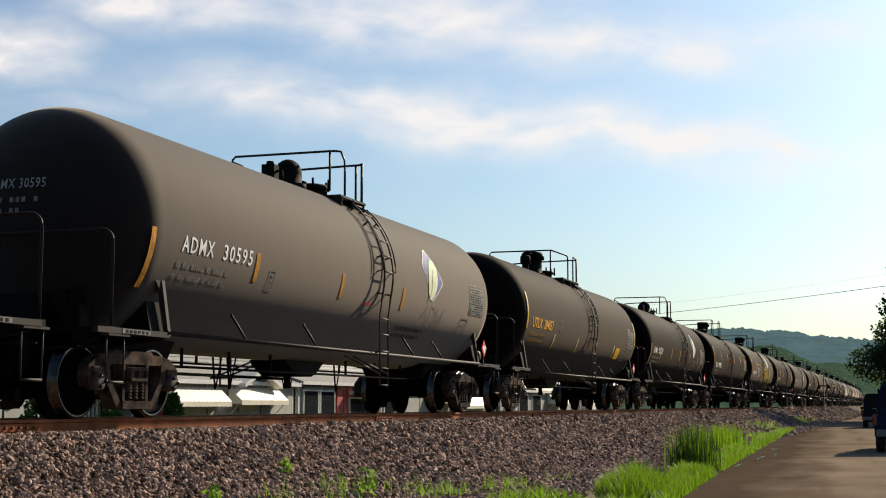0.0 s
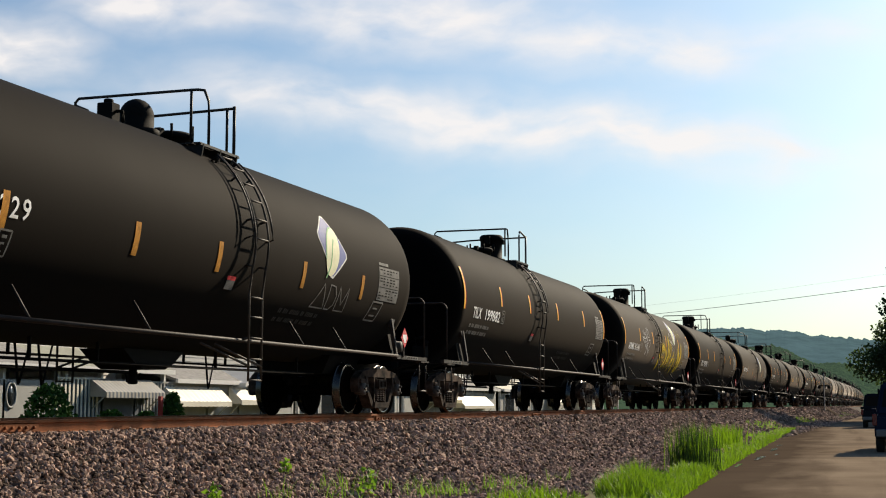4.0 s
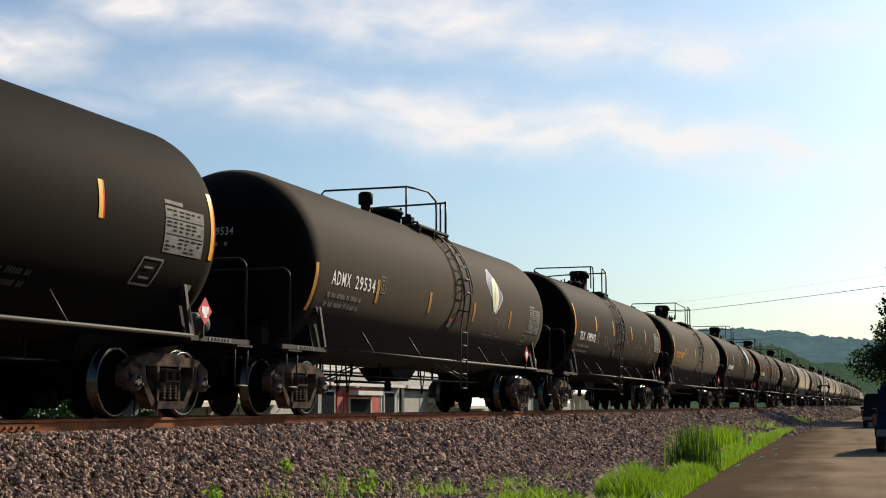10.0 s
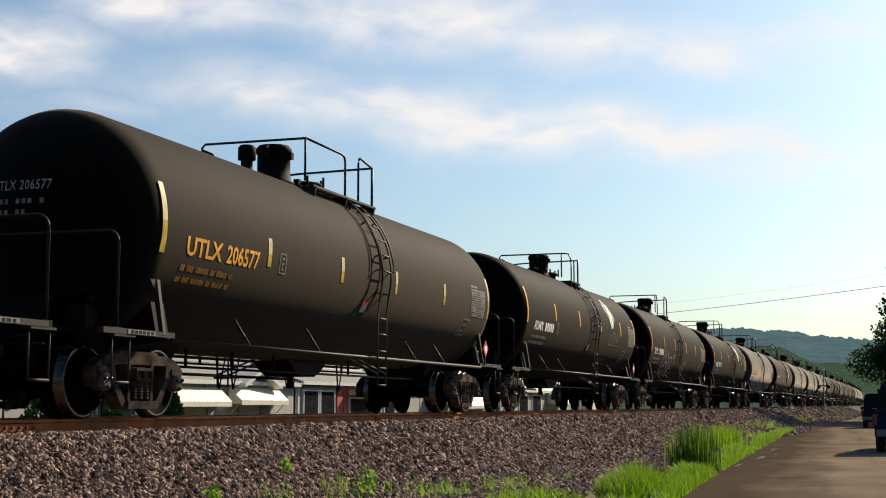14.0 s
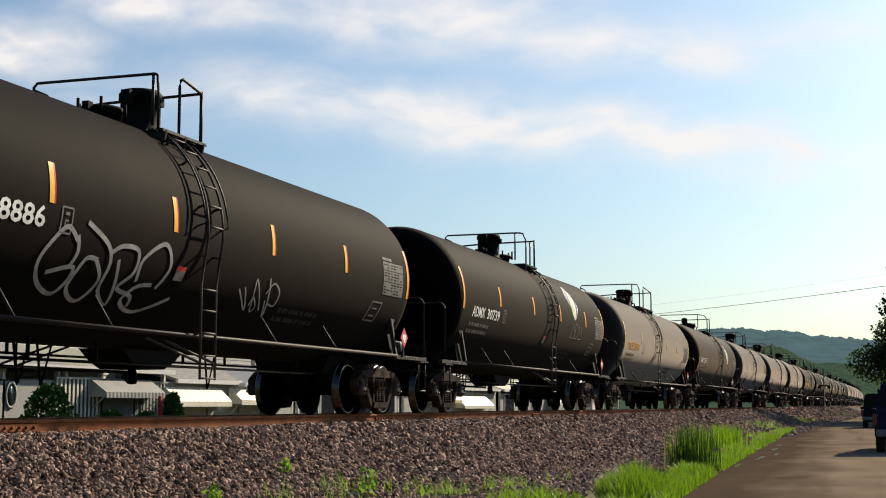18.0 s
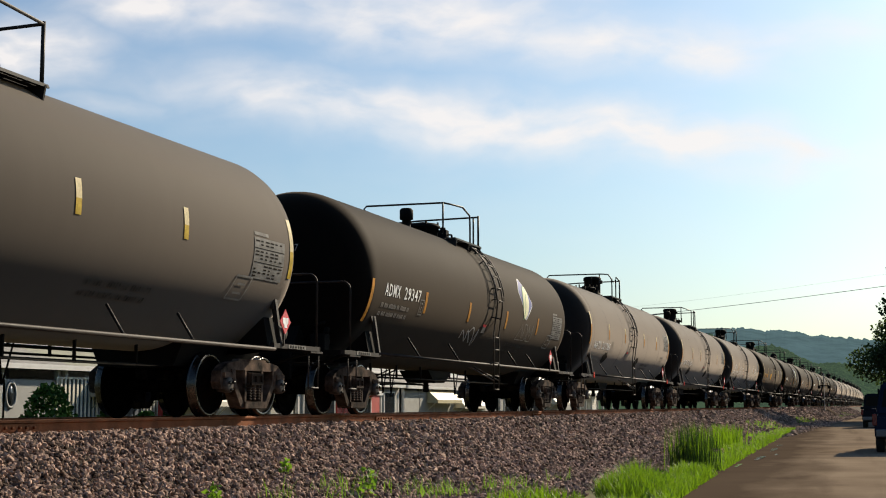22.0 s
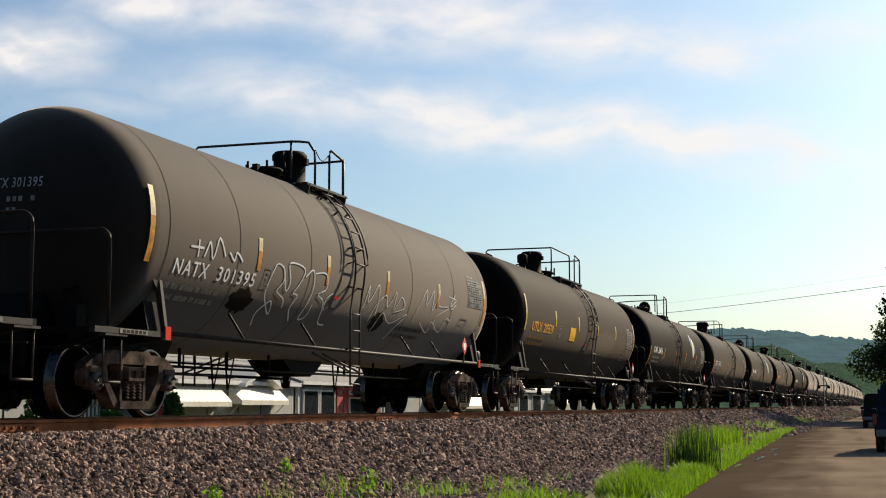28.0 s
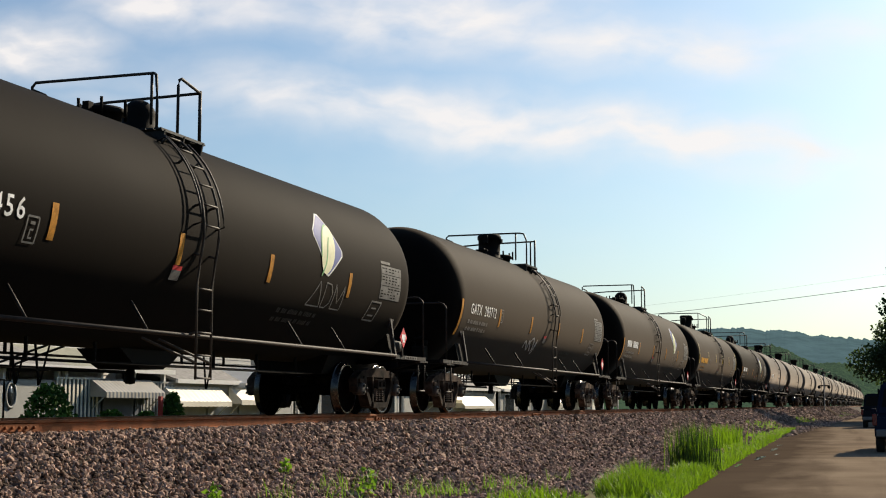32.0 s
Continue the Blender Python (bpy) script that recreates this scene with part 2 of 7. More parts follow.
M_WOODS = thin(island(mat("wooded hill with haze glow", (0.04, 0.07, 0.025), 0.9, 0, 0.3, 0.02, 0, 1, spec=0.0), 0.7, 1.3), (0.06, 0.10, 0.03))
# Distance haze over the woods is added as a faint green glow.
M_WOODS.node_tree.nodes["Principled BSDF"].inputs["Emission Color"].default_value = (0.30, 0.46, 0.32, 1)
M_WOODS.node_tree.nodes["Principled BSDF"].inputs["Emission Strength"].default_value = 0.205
M_FARHILL = mat("far wooded ridge with glow as haze", (0.012, 0.022, 0.018), 1.0, 0, 0.5, 0.03, 0, 1, spec=0.0)
# Air haze is put into the surface: a blue-green glow, uneven by noise.
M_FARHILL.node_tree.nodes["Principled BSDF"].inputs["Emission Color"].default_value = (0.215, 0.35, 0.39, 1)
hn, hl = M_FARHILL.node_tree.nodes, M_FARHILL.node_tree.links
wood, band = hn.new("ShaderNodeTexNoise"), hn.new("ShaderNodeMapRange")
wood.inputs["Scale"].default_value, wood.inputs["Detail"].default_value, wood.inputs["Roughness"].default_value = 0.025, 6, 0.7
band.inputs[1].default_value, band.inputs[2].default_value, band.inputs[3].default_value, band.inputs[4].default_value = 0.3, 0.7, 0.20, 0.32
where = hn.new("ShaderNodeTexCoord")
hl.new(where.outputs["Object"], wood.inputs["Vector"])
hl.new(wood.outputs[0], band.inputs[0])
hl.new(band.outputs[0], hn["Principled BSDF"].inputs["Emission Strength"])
M_SIDING = mat("white clapboard siding", (0.56, 0.55, 0.53), 0.6, 0, 0.06, 2, 0.03, 60)
M_TRIM = mat("white trim", (0.62, 0.61, 0.59), 0.5, 0, 0.05, 3, 0, 60)
M_GREYWALL = mat("grey painted siding", (0.30, 0.30, 0.285), 0.7, 0, 0.1, 2, 0.03, 60)
M_AWN = mat("cream metal awning", (0.66, 0.62, 0.52), 0.45, 0, 0.06, 3, 0.02, 60)
M_AWNY = mat("yellowed metal awning", (0.50, 0.44, 0.27), 0.5, 0, 0.08, 3, 0.02, 60)
M_CANVAS = mat("dull beige awning", (0.30, 0.285, 0.25), 0.6, 0, 0.1, 3, 0.02, 60)
M_COVER = mat("weathered green-grey porch roof", (0.22, 0.225, 0.18), 0.8, 0, 0.15, 3, 0.05, 40)
M_STRIPE = mat("dark awning stripe", (0.07, 0.085, 0.11), 0.5, 0, 0.2, 3, 0, 60)
M_SHINGLE = mat("grey roof shingle", (0.20, 0.195, 0.19), 0.9, 0, 0.25, 5, 0.3, 30)
M_BRICKRED = mat("red painted porch", (0.36, 0.035, 0.03), 0.6, 0, 0.2, 3, 0.05, 60)
M_GLASS = mat("dark window glass", (0.02, 0.024, 0.028), 0.08, 0, 0.1, 3, 0, 60)
M_BUSH = island(mat("garden shrub leaf", (0.04, 0.095, 0.02), 0.7, 0, 0.3, 2, 0, 60, spec=0.1), 0.5, 1.4)
M_CARGLASS = mat("tinted car glass", (0.003, 0.0035, 0.004), 0.35, 0, 0.1, 3, 0, 60, spec=0.08)
M_CARBLUE = mat("dark blue car paint", (0.003, 0.007, 0.024), 0.4, 0.0, 0.1, 2, 0, 60, spec=0.1)
M_CARNAVY = mat("dark navy car paint", (0.003, 0.004, 0.007), 0.4, 0.0, 0.1, 2, 0, 60, spec=0.08)
M_TYRE = mat("tyre rubber", (0.018, 0.017, 0.016), 0.85, 0, 0.2, 8, 0.1, 60)
M_RIM = mat("alloy rim", (0.42, 0.42, 0.43), 0.35, 0.8, 0.1, 8, 0, 60)
M_BUMPER = mat("grey bumper", (0.10, 0.10, 0.10), 0.45, 0, 0.1, 6, 0, 60)
M_LAMP = mat("red tail lamp", (0.12, 0.006, 0.006), 0.25, 0, 0.1, 8, 0, 60)
M_WIRE = mat("weathered cable", (0.10, 0.10, 0.105), 0.8, 0, 0.1, 1, 0, 1)
M_POLE = mat("weathered timber pole", (0.16, 0.13, 0.10), 0.9, 0, 0.3, 3, 0.2, 40)
M_SIGNAL = mat("galvanised signal mast", (0.09, 0.09, 0.09), 0.6, 0.0, 0.15, 4, 0, 60)


# ---- mesh helpers ----
def quad_box(bm, x0, x1, y0, y1, z0, z1, mi=0):
    v = [bm.verts.new((x, y, z)) for z in (z0, z1) for y in (y0, y1) for x in (x0, x1)]
    for f in ((0, 2, 3, 1), (4, 5, 7, 6), (0, 1, 5, 4), (2, 6, 7, 3), (0, 4, 6, 2), (1, 3, 7, 5)):
        bm.faces.new([v[i] for i in f]).material_index = mi


def bevel_all(bm, w, seg=1):
    bmesh.ops.bevel(bm, geom=list(bm.edges), offset=w, segments=seg, affect="EDGES", profile=0.6)


def tube(bm, pts, r, seg=8, mi=0):
    """A round bar along a line of points, with capped ends."""
    pts = [Vector(p) for p in pts]
    rings = []
    for i, p in enumerate(pts):
        d = (pts[min(i + 1, len(pts) - 1)] - pts[max(i - 1, 0)]).normalized()
        a = d.cross(Vector((0, 0, 1)))
        if a.length < 0.05:
            a = d.cross(Vector((0, 1, 0)))
        a.normalize()
        b = d.cross(a)
        rings.append([bm.verts.new(p + r * (math.cos(2 * math.pi * k / seg) * a + math.sin(2 * math.pi * k / seg) * b)) for k in range(seg)])
    for q, s in zip(rings, rings[1:]):
        for k in range(seg):
            f = bm.faces.new((q[k], q[(k + 1) % seg], s[(k + 1) % seg], s[k]))
            f.smooth, f.material_index = True, mi
    for ring in (list(reversed(rings[0])), rings[-1]):
        bm.faces.new(ring).material_index = mi


def lathe(bm, prof, axis="y", seg=32, centre=(0, 0, 0), mi=0, smooth=True, mats=None):
    """Turn (along, radius) pairs round an axis."""
    rings = []
    c = Vector(centre)
    for a, r in prof:
        ring = []
        for k in range(seg):
            u, w = r * math.cos(2 * math.pi * k / seg), r * math.sin(2 * math.pi * k / seg)
            p = {"y": (u, a, w), "x": (a, u, w), "z": (u, w, a)}[axis]
            ring.append(bm.verts.new(c + Vector(p)))
        rings.append(ring)
    for i, (q, s) in enumerate(zip(rings, rings[1:])):
        for k in range(seg):
            f = bm.faces.new((q[k], q[(k + 1) % seg], s[(k + 1) % seg], s[k]))
            f.smooth, f.material_index = smooth, mats[i] if mats else mi
    for ring, i in ((rings[0], 0), (rings[-1], -1)):
        f = bm.faces.new(ring)
        f.material_index = mats[i] if mats else mi


def prism(bm, outline, x0, x1, mi=0, plane="yz"):
    """A flat outline given thickness along the remaining axis."""
    def put(a, b, c):
        return bm.verts.new({"yz": (c, a, b), "xz": (a, c, b), "xy": (a, b, c)}[plane])
    lo, hi = [put(a, b, x0) for a, b in outline], [put(a, b, x1) for a, b in outline]
    n = len(outline)
    bm.faces.new(lo).material_index = mi
    bm.faces.new(list(reversed(hi))).material_index = mi
    for i in range(n):
        bm.faces.new((lo[i], hi[i], hi[(i + 1) % n], lo[(i + 1) % n])).material_index = mi


def mesh_of(name, bm, materials):
    bmesh.ops.recalc_face_normals(bm, faces=bm.faces)
    me = bpy.data.meshes.new(name)
    bm.to_mesh(me)
    bm.free()
    for m in materials if isinstance(materials, (list, tuple)) else [materials]:
        me.materials.append(m)
    return me


def part(name, bm, material, parent=None, label="", at=None):
    me = bm if isinstance(bm, bpy.types.Mesh) else mesh_of(name, bm, material)
    ob = new(name, me)
    ob.parent = parent
    if at is not None:
        ob.matrix_basis = at
    if label:
        ob["label"] = label
    return ob


def raw(name, verts, faces, material, parent=None, smooth=False):
    """A joined mesh from plain arrays."""
    me = bpy.data.meshes.new(name)
    me.from_pydata(verts, [], faces)
    me.materials.append(material)
    if smooth:
        me.polygons.foreach_set("use_smooth", [True] * len(me.polygons))
    ob = new(name, me)
    ob.parent = parent
    return ob


def thing(name, label, category, at=None, group="", kind=""):
    ob = new(name)
    if at is not None:
        ob.matrix_basis = at
    return tagged(ob, label, category, group, kind)


# ---- the setting ----
def np_mesh(name, verts, tris, material, smooth=False):
    """A large joined mesh from arrays of places and triangles."""
    me = bpy.data.meshes.new(name)
    verts, tris = np.asarray(verts, dtype=np.float32), np.asarray(tris, dtype=np.int32)
    n = len(tris)
    me.vertices.add(len(verts))
    me.vertices.foreach_set("co", verts.ravel())
    me.loops.add(3 * n)
    me.loops.foreach_set("vertex_index", tris.ravel())
    me.polygons.add(n)
    me.polygons.foreach_set("loop_start", np.arange(0, 3 * n, 3, dtype=np.int32))
    me.polygons.foreach_set("use_smooth", np.full(n, smooth))
    me.update(calc_edges=True)
    me.materials.append(material)
    return me


def ico_arrays(sub=1):
    bm = bmesh.new()
    bmesh.ops.create_icosphere(bm, subdivisions=sub, radius=1.0)
    v = np.array([p.co[:] for p in bm.verts])
    f = np.array([[p.index for p in q.verts] for q in bm.faces])
    bm.free()
    return v, f


def spins(rng, n):
    """n random turns."""
    q = rng.normal(size=(n, 4))
    q /= np.linalg.norm(q, axis=1)[:, None]
    w, x, y, z = q.T
    return np.stack([np.stack([1 - 2 * (y * y + z * z), 2 * (x * y - z * w), 2 * (x * z + y * w)], -1),
                     np.stack([2 * (x * y + z * w), 1 - 2 * (x * x + z * z), 2 * (y * z - x * w)], -1),
                     np.stack([2 * (x * z - y * w), 2 * (y * z + x * w), 1 - 2 * (x * x + y * y)], -1)], 1)


def scatter(shape, centres, sizes, rng, jitter=0.25, flat=0.35, turn=True):
    """Uneven copies of a small shape at many places, as arrays."""
    v, f = shape
    n, k = len(centres), len(v)
    s = 1 + flat * (rng.random((n, 1, 3)) * 2 - 1)
    p = v[None] * (1 + jitter * (rng.random((n, k, 1)) * 2 - 1)) * s * np.asarray(sizes)[:, None, None]
    if turn:
        p = np.einsum("nij,nkj->nki", spins(rng, n), p)
    p += np.asarray(centres)[:, None, :]
    t = f[None] + (np.arange(n) * k)[:, None, None]
    return p.reshape(-1, 3), t.reshape(-1, 3)


def profile_sheet(name, pts, ys, material, xf=None):
    """A long sheet: a cross section (x, z) carried along y; xf(y) shifts it sideways."""
    verts, faces = [], []
    for y in ys:
        for x, z in pts:
            verts.append((x + (xf(y) if xf else 0), y, z))
    n = len(pts)
    for j in range(len(ys) - 1):
        for i in range(n - 1):
            a = j * n + i
            faces.append((a, a + 1, a + n + 1, a + n))
    return raw(name, verts, faces, material)


def bend_x(y):
    return -7.0e-5 * max(0.0, y - 250.0) ** 2


def build_ground():
    g = profile_sheet("ground", [(-4500, -1.9), (-200, -1.9), (-45, -1.85), (-18, -1.8), (-14.0, -1.62), (-7.2, -1.40), (-6.4, -1.17), (-2.0, -1.15), (40, -1.18), (200, -1.6), (4500, -1.9)],
                      [-600, -60, 0, 8, 20, 40, 80, 160, 300, 700, 4500], M_GROUND)
    tagged(g, "dry grass and dirt ground beside the railway", "ground", kind="structure")
    ys = [-60, -20, 0, 8, 16, 24, 32, 40, 60, 80, 120, 160, 200, 250, 300, 350, 400, 450, 500, 600, 700]
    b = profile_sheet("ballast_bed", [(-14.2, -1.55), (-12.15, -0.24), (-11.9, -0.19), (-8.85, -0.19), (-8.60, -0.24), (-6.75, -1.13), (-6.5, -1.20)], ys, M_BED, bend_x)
    tagged(b, "sloping crushed stone track bed, dark as the shade between stones", "track bed", kind="structure")
    # road: edges follow the verge, a worn dirt strip along its side
    edge = [(-30, -0.5), (0, -2.0), (10, -2.5), (19, -2.9), (31, -3.5), (50, -4.3), (82, -5.6), (110, -6.3), (140, -6.6), (200, -6.8), (300, -7.0), (600, -12)]
    verts, faces = [], []
    for y, x in edge:
        wob = 0.15 * math.sin(y * 0.7)
        verts += [(x - 0.45 + wob, y, ROAD_Z - 0.03), (x - 0.1 + wob, y, ROAD_Z), (x + 4.5, y, ROAD_Z + 0.05), (x + 9.5, y, ROAD_Z)]
    for j in range(len(edge) - 1):
        for i in range(3):
            a = 4 * j + i
            faces.append((a, a + 1, a + 5, a + 4))
    road = raw("road", verts, faces, M_ROAD)
    tagged(road, "dusty worn asphalt lane beside the tracks", "road", kind="structure")
    # shallow puddles along the road's muddy edge
    for x, y, long, wide, seed in ((-3.40, 30.6, 0.8, 0.05, 1), (-3.36, 35.0, 1.2, 0.10, 2), (-3.60, 41.5, 1.7, 0.06, 3), (-3.18, 37.5, 0.6, 0.05, 4), (-3.80, 46.0, 0.8, 0.07, 5)):
        bm = bmesh.new()
        rim = []
        for i in range(28):
            q = 2 * math.pi * i / 28
            k = 1 + 0.7 * noise.noise(Vector((math.cos(q) * 1.7, math.sin(q) * 1.7, seed * 3.1)))
            v = long * k * math.sin(q)
            rim.append(bm.verts.new((x + wide * k * math.cos(q) - 0.035 * v, y + v, ROAD_Z + 0.012)))
        bm.faces.new(rim)
        tagged(part("puddle", bm, M_WATER), "shallow muddy puddle at the lane's edge", "puddle", group="puddles along the lane")
    # side lane that climbs to the level crossing
    xs = [(-3.0, ROAD_Z + 0.02), (-6.6, ROAD_Z + 0.03), (-8.2, -0.10), (-9.4, -0.02), (-11.4, -0.02), (-13, -0.15), (-18, -1.6), (-24, -1.75)]
    verts = [(x, y, z) for x, z in xs for y in (158.0, 162.5)]
    faces = [(2 * i, 2 * i + 1, 2 * i + 3, 2 * i + 2) for i in range(len(xs) - 1)]
    lane = raw("crossing_lane", verts, faces, M_ROAD)
    tagged(lane, "pale lane climbing to the level crossing", "road", kind="structure")


def rail_bm(bm, ys):
    """A rail's section carried along the track: foot, web and worn head."""
    sec = [(-0.075, -0.172), (0.075, -0.172), (0.075, -0.160), (0.012, -0.140), (0.012, -0.045), (0.037, -0.035), (0.037, -0.008), (0.030, 0.0), (-0.030, 0.0), (-0.037, -0.008), (-0.037, -0.035), (-0.012, -0.045), (-0.012, -0.140), (-0.075, -0.160)]
    rings = [[bm.verts.new((x + bend_x(y), y, z)) for x, z in sec] for y in ys]
    n = len(sec)
    for q, s in zip(rings, rings[1:]):
        for i in range(n):
            bm.faces.new((q[i], q[(i + 1) % n], s[(i + 1) % n], s[i])).material_index = 1 if i == 7 else 0


def build_track():
    track = thing("railway_track", "rusty rails on timber ties in grey ballast", "railway track", pose(-TRACK, 0, 0), kind="structure")
    ys = [-60] + list(range(0, 260, 20)) + list(range(260, 700, 20))
    for s in (-1, 1):
        bm = bmesh.new()
        rail_bm(bm, ys)
        part("rail", bm, [M_RAIL, M_RAILTOP], track, "rusty steel rail with worn head", pose(s * 0.755, 0, 0))
    tie, plate, spike, bar = bmesh.new(), bmesh.new(), bmesh.new(), bmesh.new()
    quad_box(tie, -1.30, 1.30, -0.115, 0.115, -0.36, -0.186)
    bevel_all(tie, 0.012)
    quad_box(plate, -0.17, 0.17, -0.09, 0.09, -0.186, -0.171)
    for x in (-0.10, 0.10):
        lathe(plate, [(-0.172, 0.018), (-0.150, 0.018), (-0.148, 0.028), (-0.132, 0.026), (-0.130, 0.006)], "z", 8, (x, 0.05, 0))
    # joint bar with bolts, on the rail's outer side
    quad_box(bar, 0.013, 0.04, -0.45, 0.45, -0.13, -0.05)
    for y in (-0.35, -0.2, -0.07, 0.07, 0.2, 0.35):
        lathe(bar, [(0.04, 0.02), (0.065, 0.018), (0.066, 0.004)], "x", 6, (0, y, -0.09))
    tie_me, plate_me, bar_me = mesh_of("tie", tie, M_TIE), mesh_of("tie plate", plate, M_RAIL), mesh_of("joint bar", bar, M_RAIL)
    for i in range(130):
        y = 6.0 + i * 0.52
        part("tie", tie_me, None, track, at=pose(0, y, 0, 0, 0, 0.8 * math.sin(i * 1.7)))
        if i < 85:
            part("tie_plate", plate_me, None, track, at=pose(0.755, y, 0))
    for y in (13.6, 25.5, 37.4):
        part("joint_bar", bar_me, None, track, at=pose(0.755, y, 0))


def build_ballast():
    rng = np.random.default_rng(7)
    rock = ico_arrays(1)
    cs, ss = [], []
    for y0, y1, dens, size in ((7.5, 14, 700, 0.0255), (14, 20, 590, 0.0285), (20, 32, 270, 0.039), (32, 60, 125, 0.049), (60, 110, 40, 0.072), (110, 240, 10, 0.12)):
        n = int(dens * (y1 - y0) * 4.9)
        x = rng.uniform(-9.45, -4.4, n)
        keep = rng.random(n) < np.clip((-4.3 - x) / 1.2, 0.1, 1)
        x = x[keep]
        y = rng.uniform(y0, y1, len(x))
        z = np.interp(x, [-12, -8.85, -8.60, -6.75, -6.35, -4.4], [-0.19, -0.19, -0.24, -1.13, -1.17, -1.16]) + rng.uniform(-0.012, 0.034, len(x))
        cs.append(np.stack([x, y, z], 1))
        ss.append(size * rng.uniform(0.6, 1.35, len(x)))
    v, t = scatter(rock, np.concatenate(cs), np.concatenate(ss), rng, 0.40, 0.42)
    ob = new("ballast_stones", np_mesh("ballast stones", v, t, M_STONE))
    tagged(ob, "loose crushed grey and brown ballast stones", "gravel", kind="stuff")


def blades(rng, xs, ys, zs, heights, width, droop=0.5):
    """Grass blades: tapered strips of three segments, bent over, as arrays."""
    n = len(xs)
    az, lean = rng.uniform(0, 2 * np.pi, n), rng.uniform(0.1, droop, n)
    verts, tris = np.zeros((n, 7, 3)), []
    for k, (u, w) in enumerate(((0, 1), (0.4, 0.85), (0.75, 0.55))):
        for s in (0, 1):
            off = (s - 0.5) * width * w
            verts[:, 2 * k + s, 0] = xs + np.cos(az) * lean * heights * u * u - np.sin(az) * off
            verts[:, 2 * k + s, 1] = ys + np.sin(az) * lean * heights * u * u + np.cos(az) * off
            verts[:, 2 * k + s, 2] = zs + heights * u * (1 - 0.25 * lean * u)
    verts[:, 6, 0], verts[:, 6, 1], verts[:, 6, 2] = xs + np.cos(az) * lean * heights, ys + np.sin(az) * lean * heights, zs + heights * (1 - 0.25 * lean)
    base = np.array([[0, 1, 3], [0, 3, 2], [2, 3, 5], [2, 5, 4], [4, 5, 6]])
    t = base[None] + (np.arange(n) * 7)[:, None, None]
    return verts.reshape(-1, 3), t.reshape(-1, 3)


def verge_edge(y):
    return np.interp(y, [0, 10, 19, 31, 50, 82, 110], [-2.0, -2.5, -2.9, -3.5, -4.3, -5.6, -6.3])


def build_verge():
    rng = np.random.default_rng(21)
    # low bright grass along the lane
    y = np.concatenate([rng.uniform(15, 34, 15000), rng.uniform(34, 78, 13000)])
    e = verge_edge(y)
    left = e - np.interp(y, [15, 19, 23, 30, 40, 60, 86], [0.45, 0.5, 0.55, 0.7, 0.8, 0.9, 0.8])
    u = rng.random(len(y)) ** 0.8
    x = e - 0.05 + (left - e) * u
    patch = np.array([noise.noise(Vector((a * 0.9, b * 0.35, 2.0))) for a, b in zip(x, y)])
    keep = patch + 0.45 - 0.5 * u > rng.random(len(y)) * 0.45
    x, y, u, patch = x[keep], y[keep], u[keep], patch[keep]
    h = (0.09 + 0.20 * rng.random(len(x))) * np.clip(1.0 + patch, 0.5, 1.6) * np.interp(y, [40, 78], [1.0, 0.6])
    v, t = blades(rng, x, y, np.full(len(x), -1.16), h, 0.017, 0.7)
    tagged(new("verge_grass", np_mesh("verge grass", v, t, M_GRASS)), "bright green grass along the lane's edge", "grass", kind="stuff")
    # taller tufts
    for k, (cx, cy, rx, ry, n, hh) in enumerate(((-3.62, 19.7, 0.50, 1.3, 3400, 0.58), (-3.40, 21.8, 0.32, 1.0, 900, 0.36), (-4.9, 18.9, 0.7, 0.8, 420, 0.28))):
        a, r = rng.uniform(0, 6.283, n), np.sqrt(rng.random(n))
        x, y = cx + rx * r * np.cos(a), cy + ry * r * np.sin(a)
        h = hh * (1.1 - 0.55 * r) * rng.uniform(0.6, 1.15, n)
        v, t = blades(rng, x, y, np.full(n, -1.16), h, 0.014, 0.75)
        tagged(new("grass_tuft", np_mesh("grass tuft", v, t, M_GRASS)), "tall bright green grass tuft beside the ballast", "grass", kind="stuff")
    for leaf_kind, n in ((M_REED, 680), (M_GRASS, 190)):
        x, y = rng.normal(-4.05, 0.21, n), rng.normal(28.4, 0.40, n)
        h = rng.uniform(0.40, 1.10, n)
        v, t = blades(rng, x, y, np.full(n, -1.16), h, 0.015, 0.22)
        tagged(new("reed_clump", np_mesh("reed clump", v, t, leaf_kind)), "green clump of upright reeds beside the lane", "reeds", kind="stuff")
    n = 420
    x, y = rng.normal(-5.2, 0.25, n), rng.normal(43, 0.9, n)
    v, t = blades(rng, x, y, np.full(n, -1.10), rng.uniform(0.3, 0.8, n), 0.03, 0.4)
    tagged(new("reed_clump", np_mesh("reed clump", v, t, M_GRASS)), "green weeds at the foot of the ballast", "weeds", kind="stuff")
    # weeds scattered up the slope further on
    n = 5200
    y = rng.uniform(58, 190, n)
    x = -7.9 + 1.9 * rng.random(n) + np.interp(y, [58, 110], [0.5, 0.0])
    keep = np.array([noise.noise(Vector((a * 0.8, b * 0.09, 4.0))) for a, b in zip(x, y)]) > 0.27
    x, y = x[keep], y[keep]
    z = np.interp(x, [-8.85, -8.60, -6.75, -6.35], [-0.19, -0.24, -1.13, -1.17])
    v, t = blades(rng, x, y, z, rng.uniform(0.08, 0.26, len(x)), 0.05, 0.7)
    tagged(new("slope_weeds", np_mesh("slope weeds", v, t, M_WEED)), "patches of green weeds on the ballast slope", "weeds", kind="stuff")
    # sparse weedy wisps on the stones
    n = 640
    x = rng.uniform(-7.2, -5.6, n)
    y = np.interp(x, [-7.2, -5.6], [15.0, 22]) + rng.normal(1.2, 1.3, n)
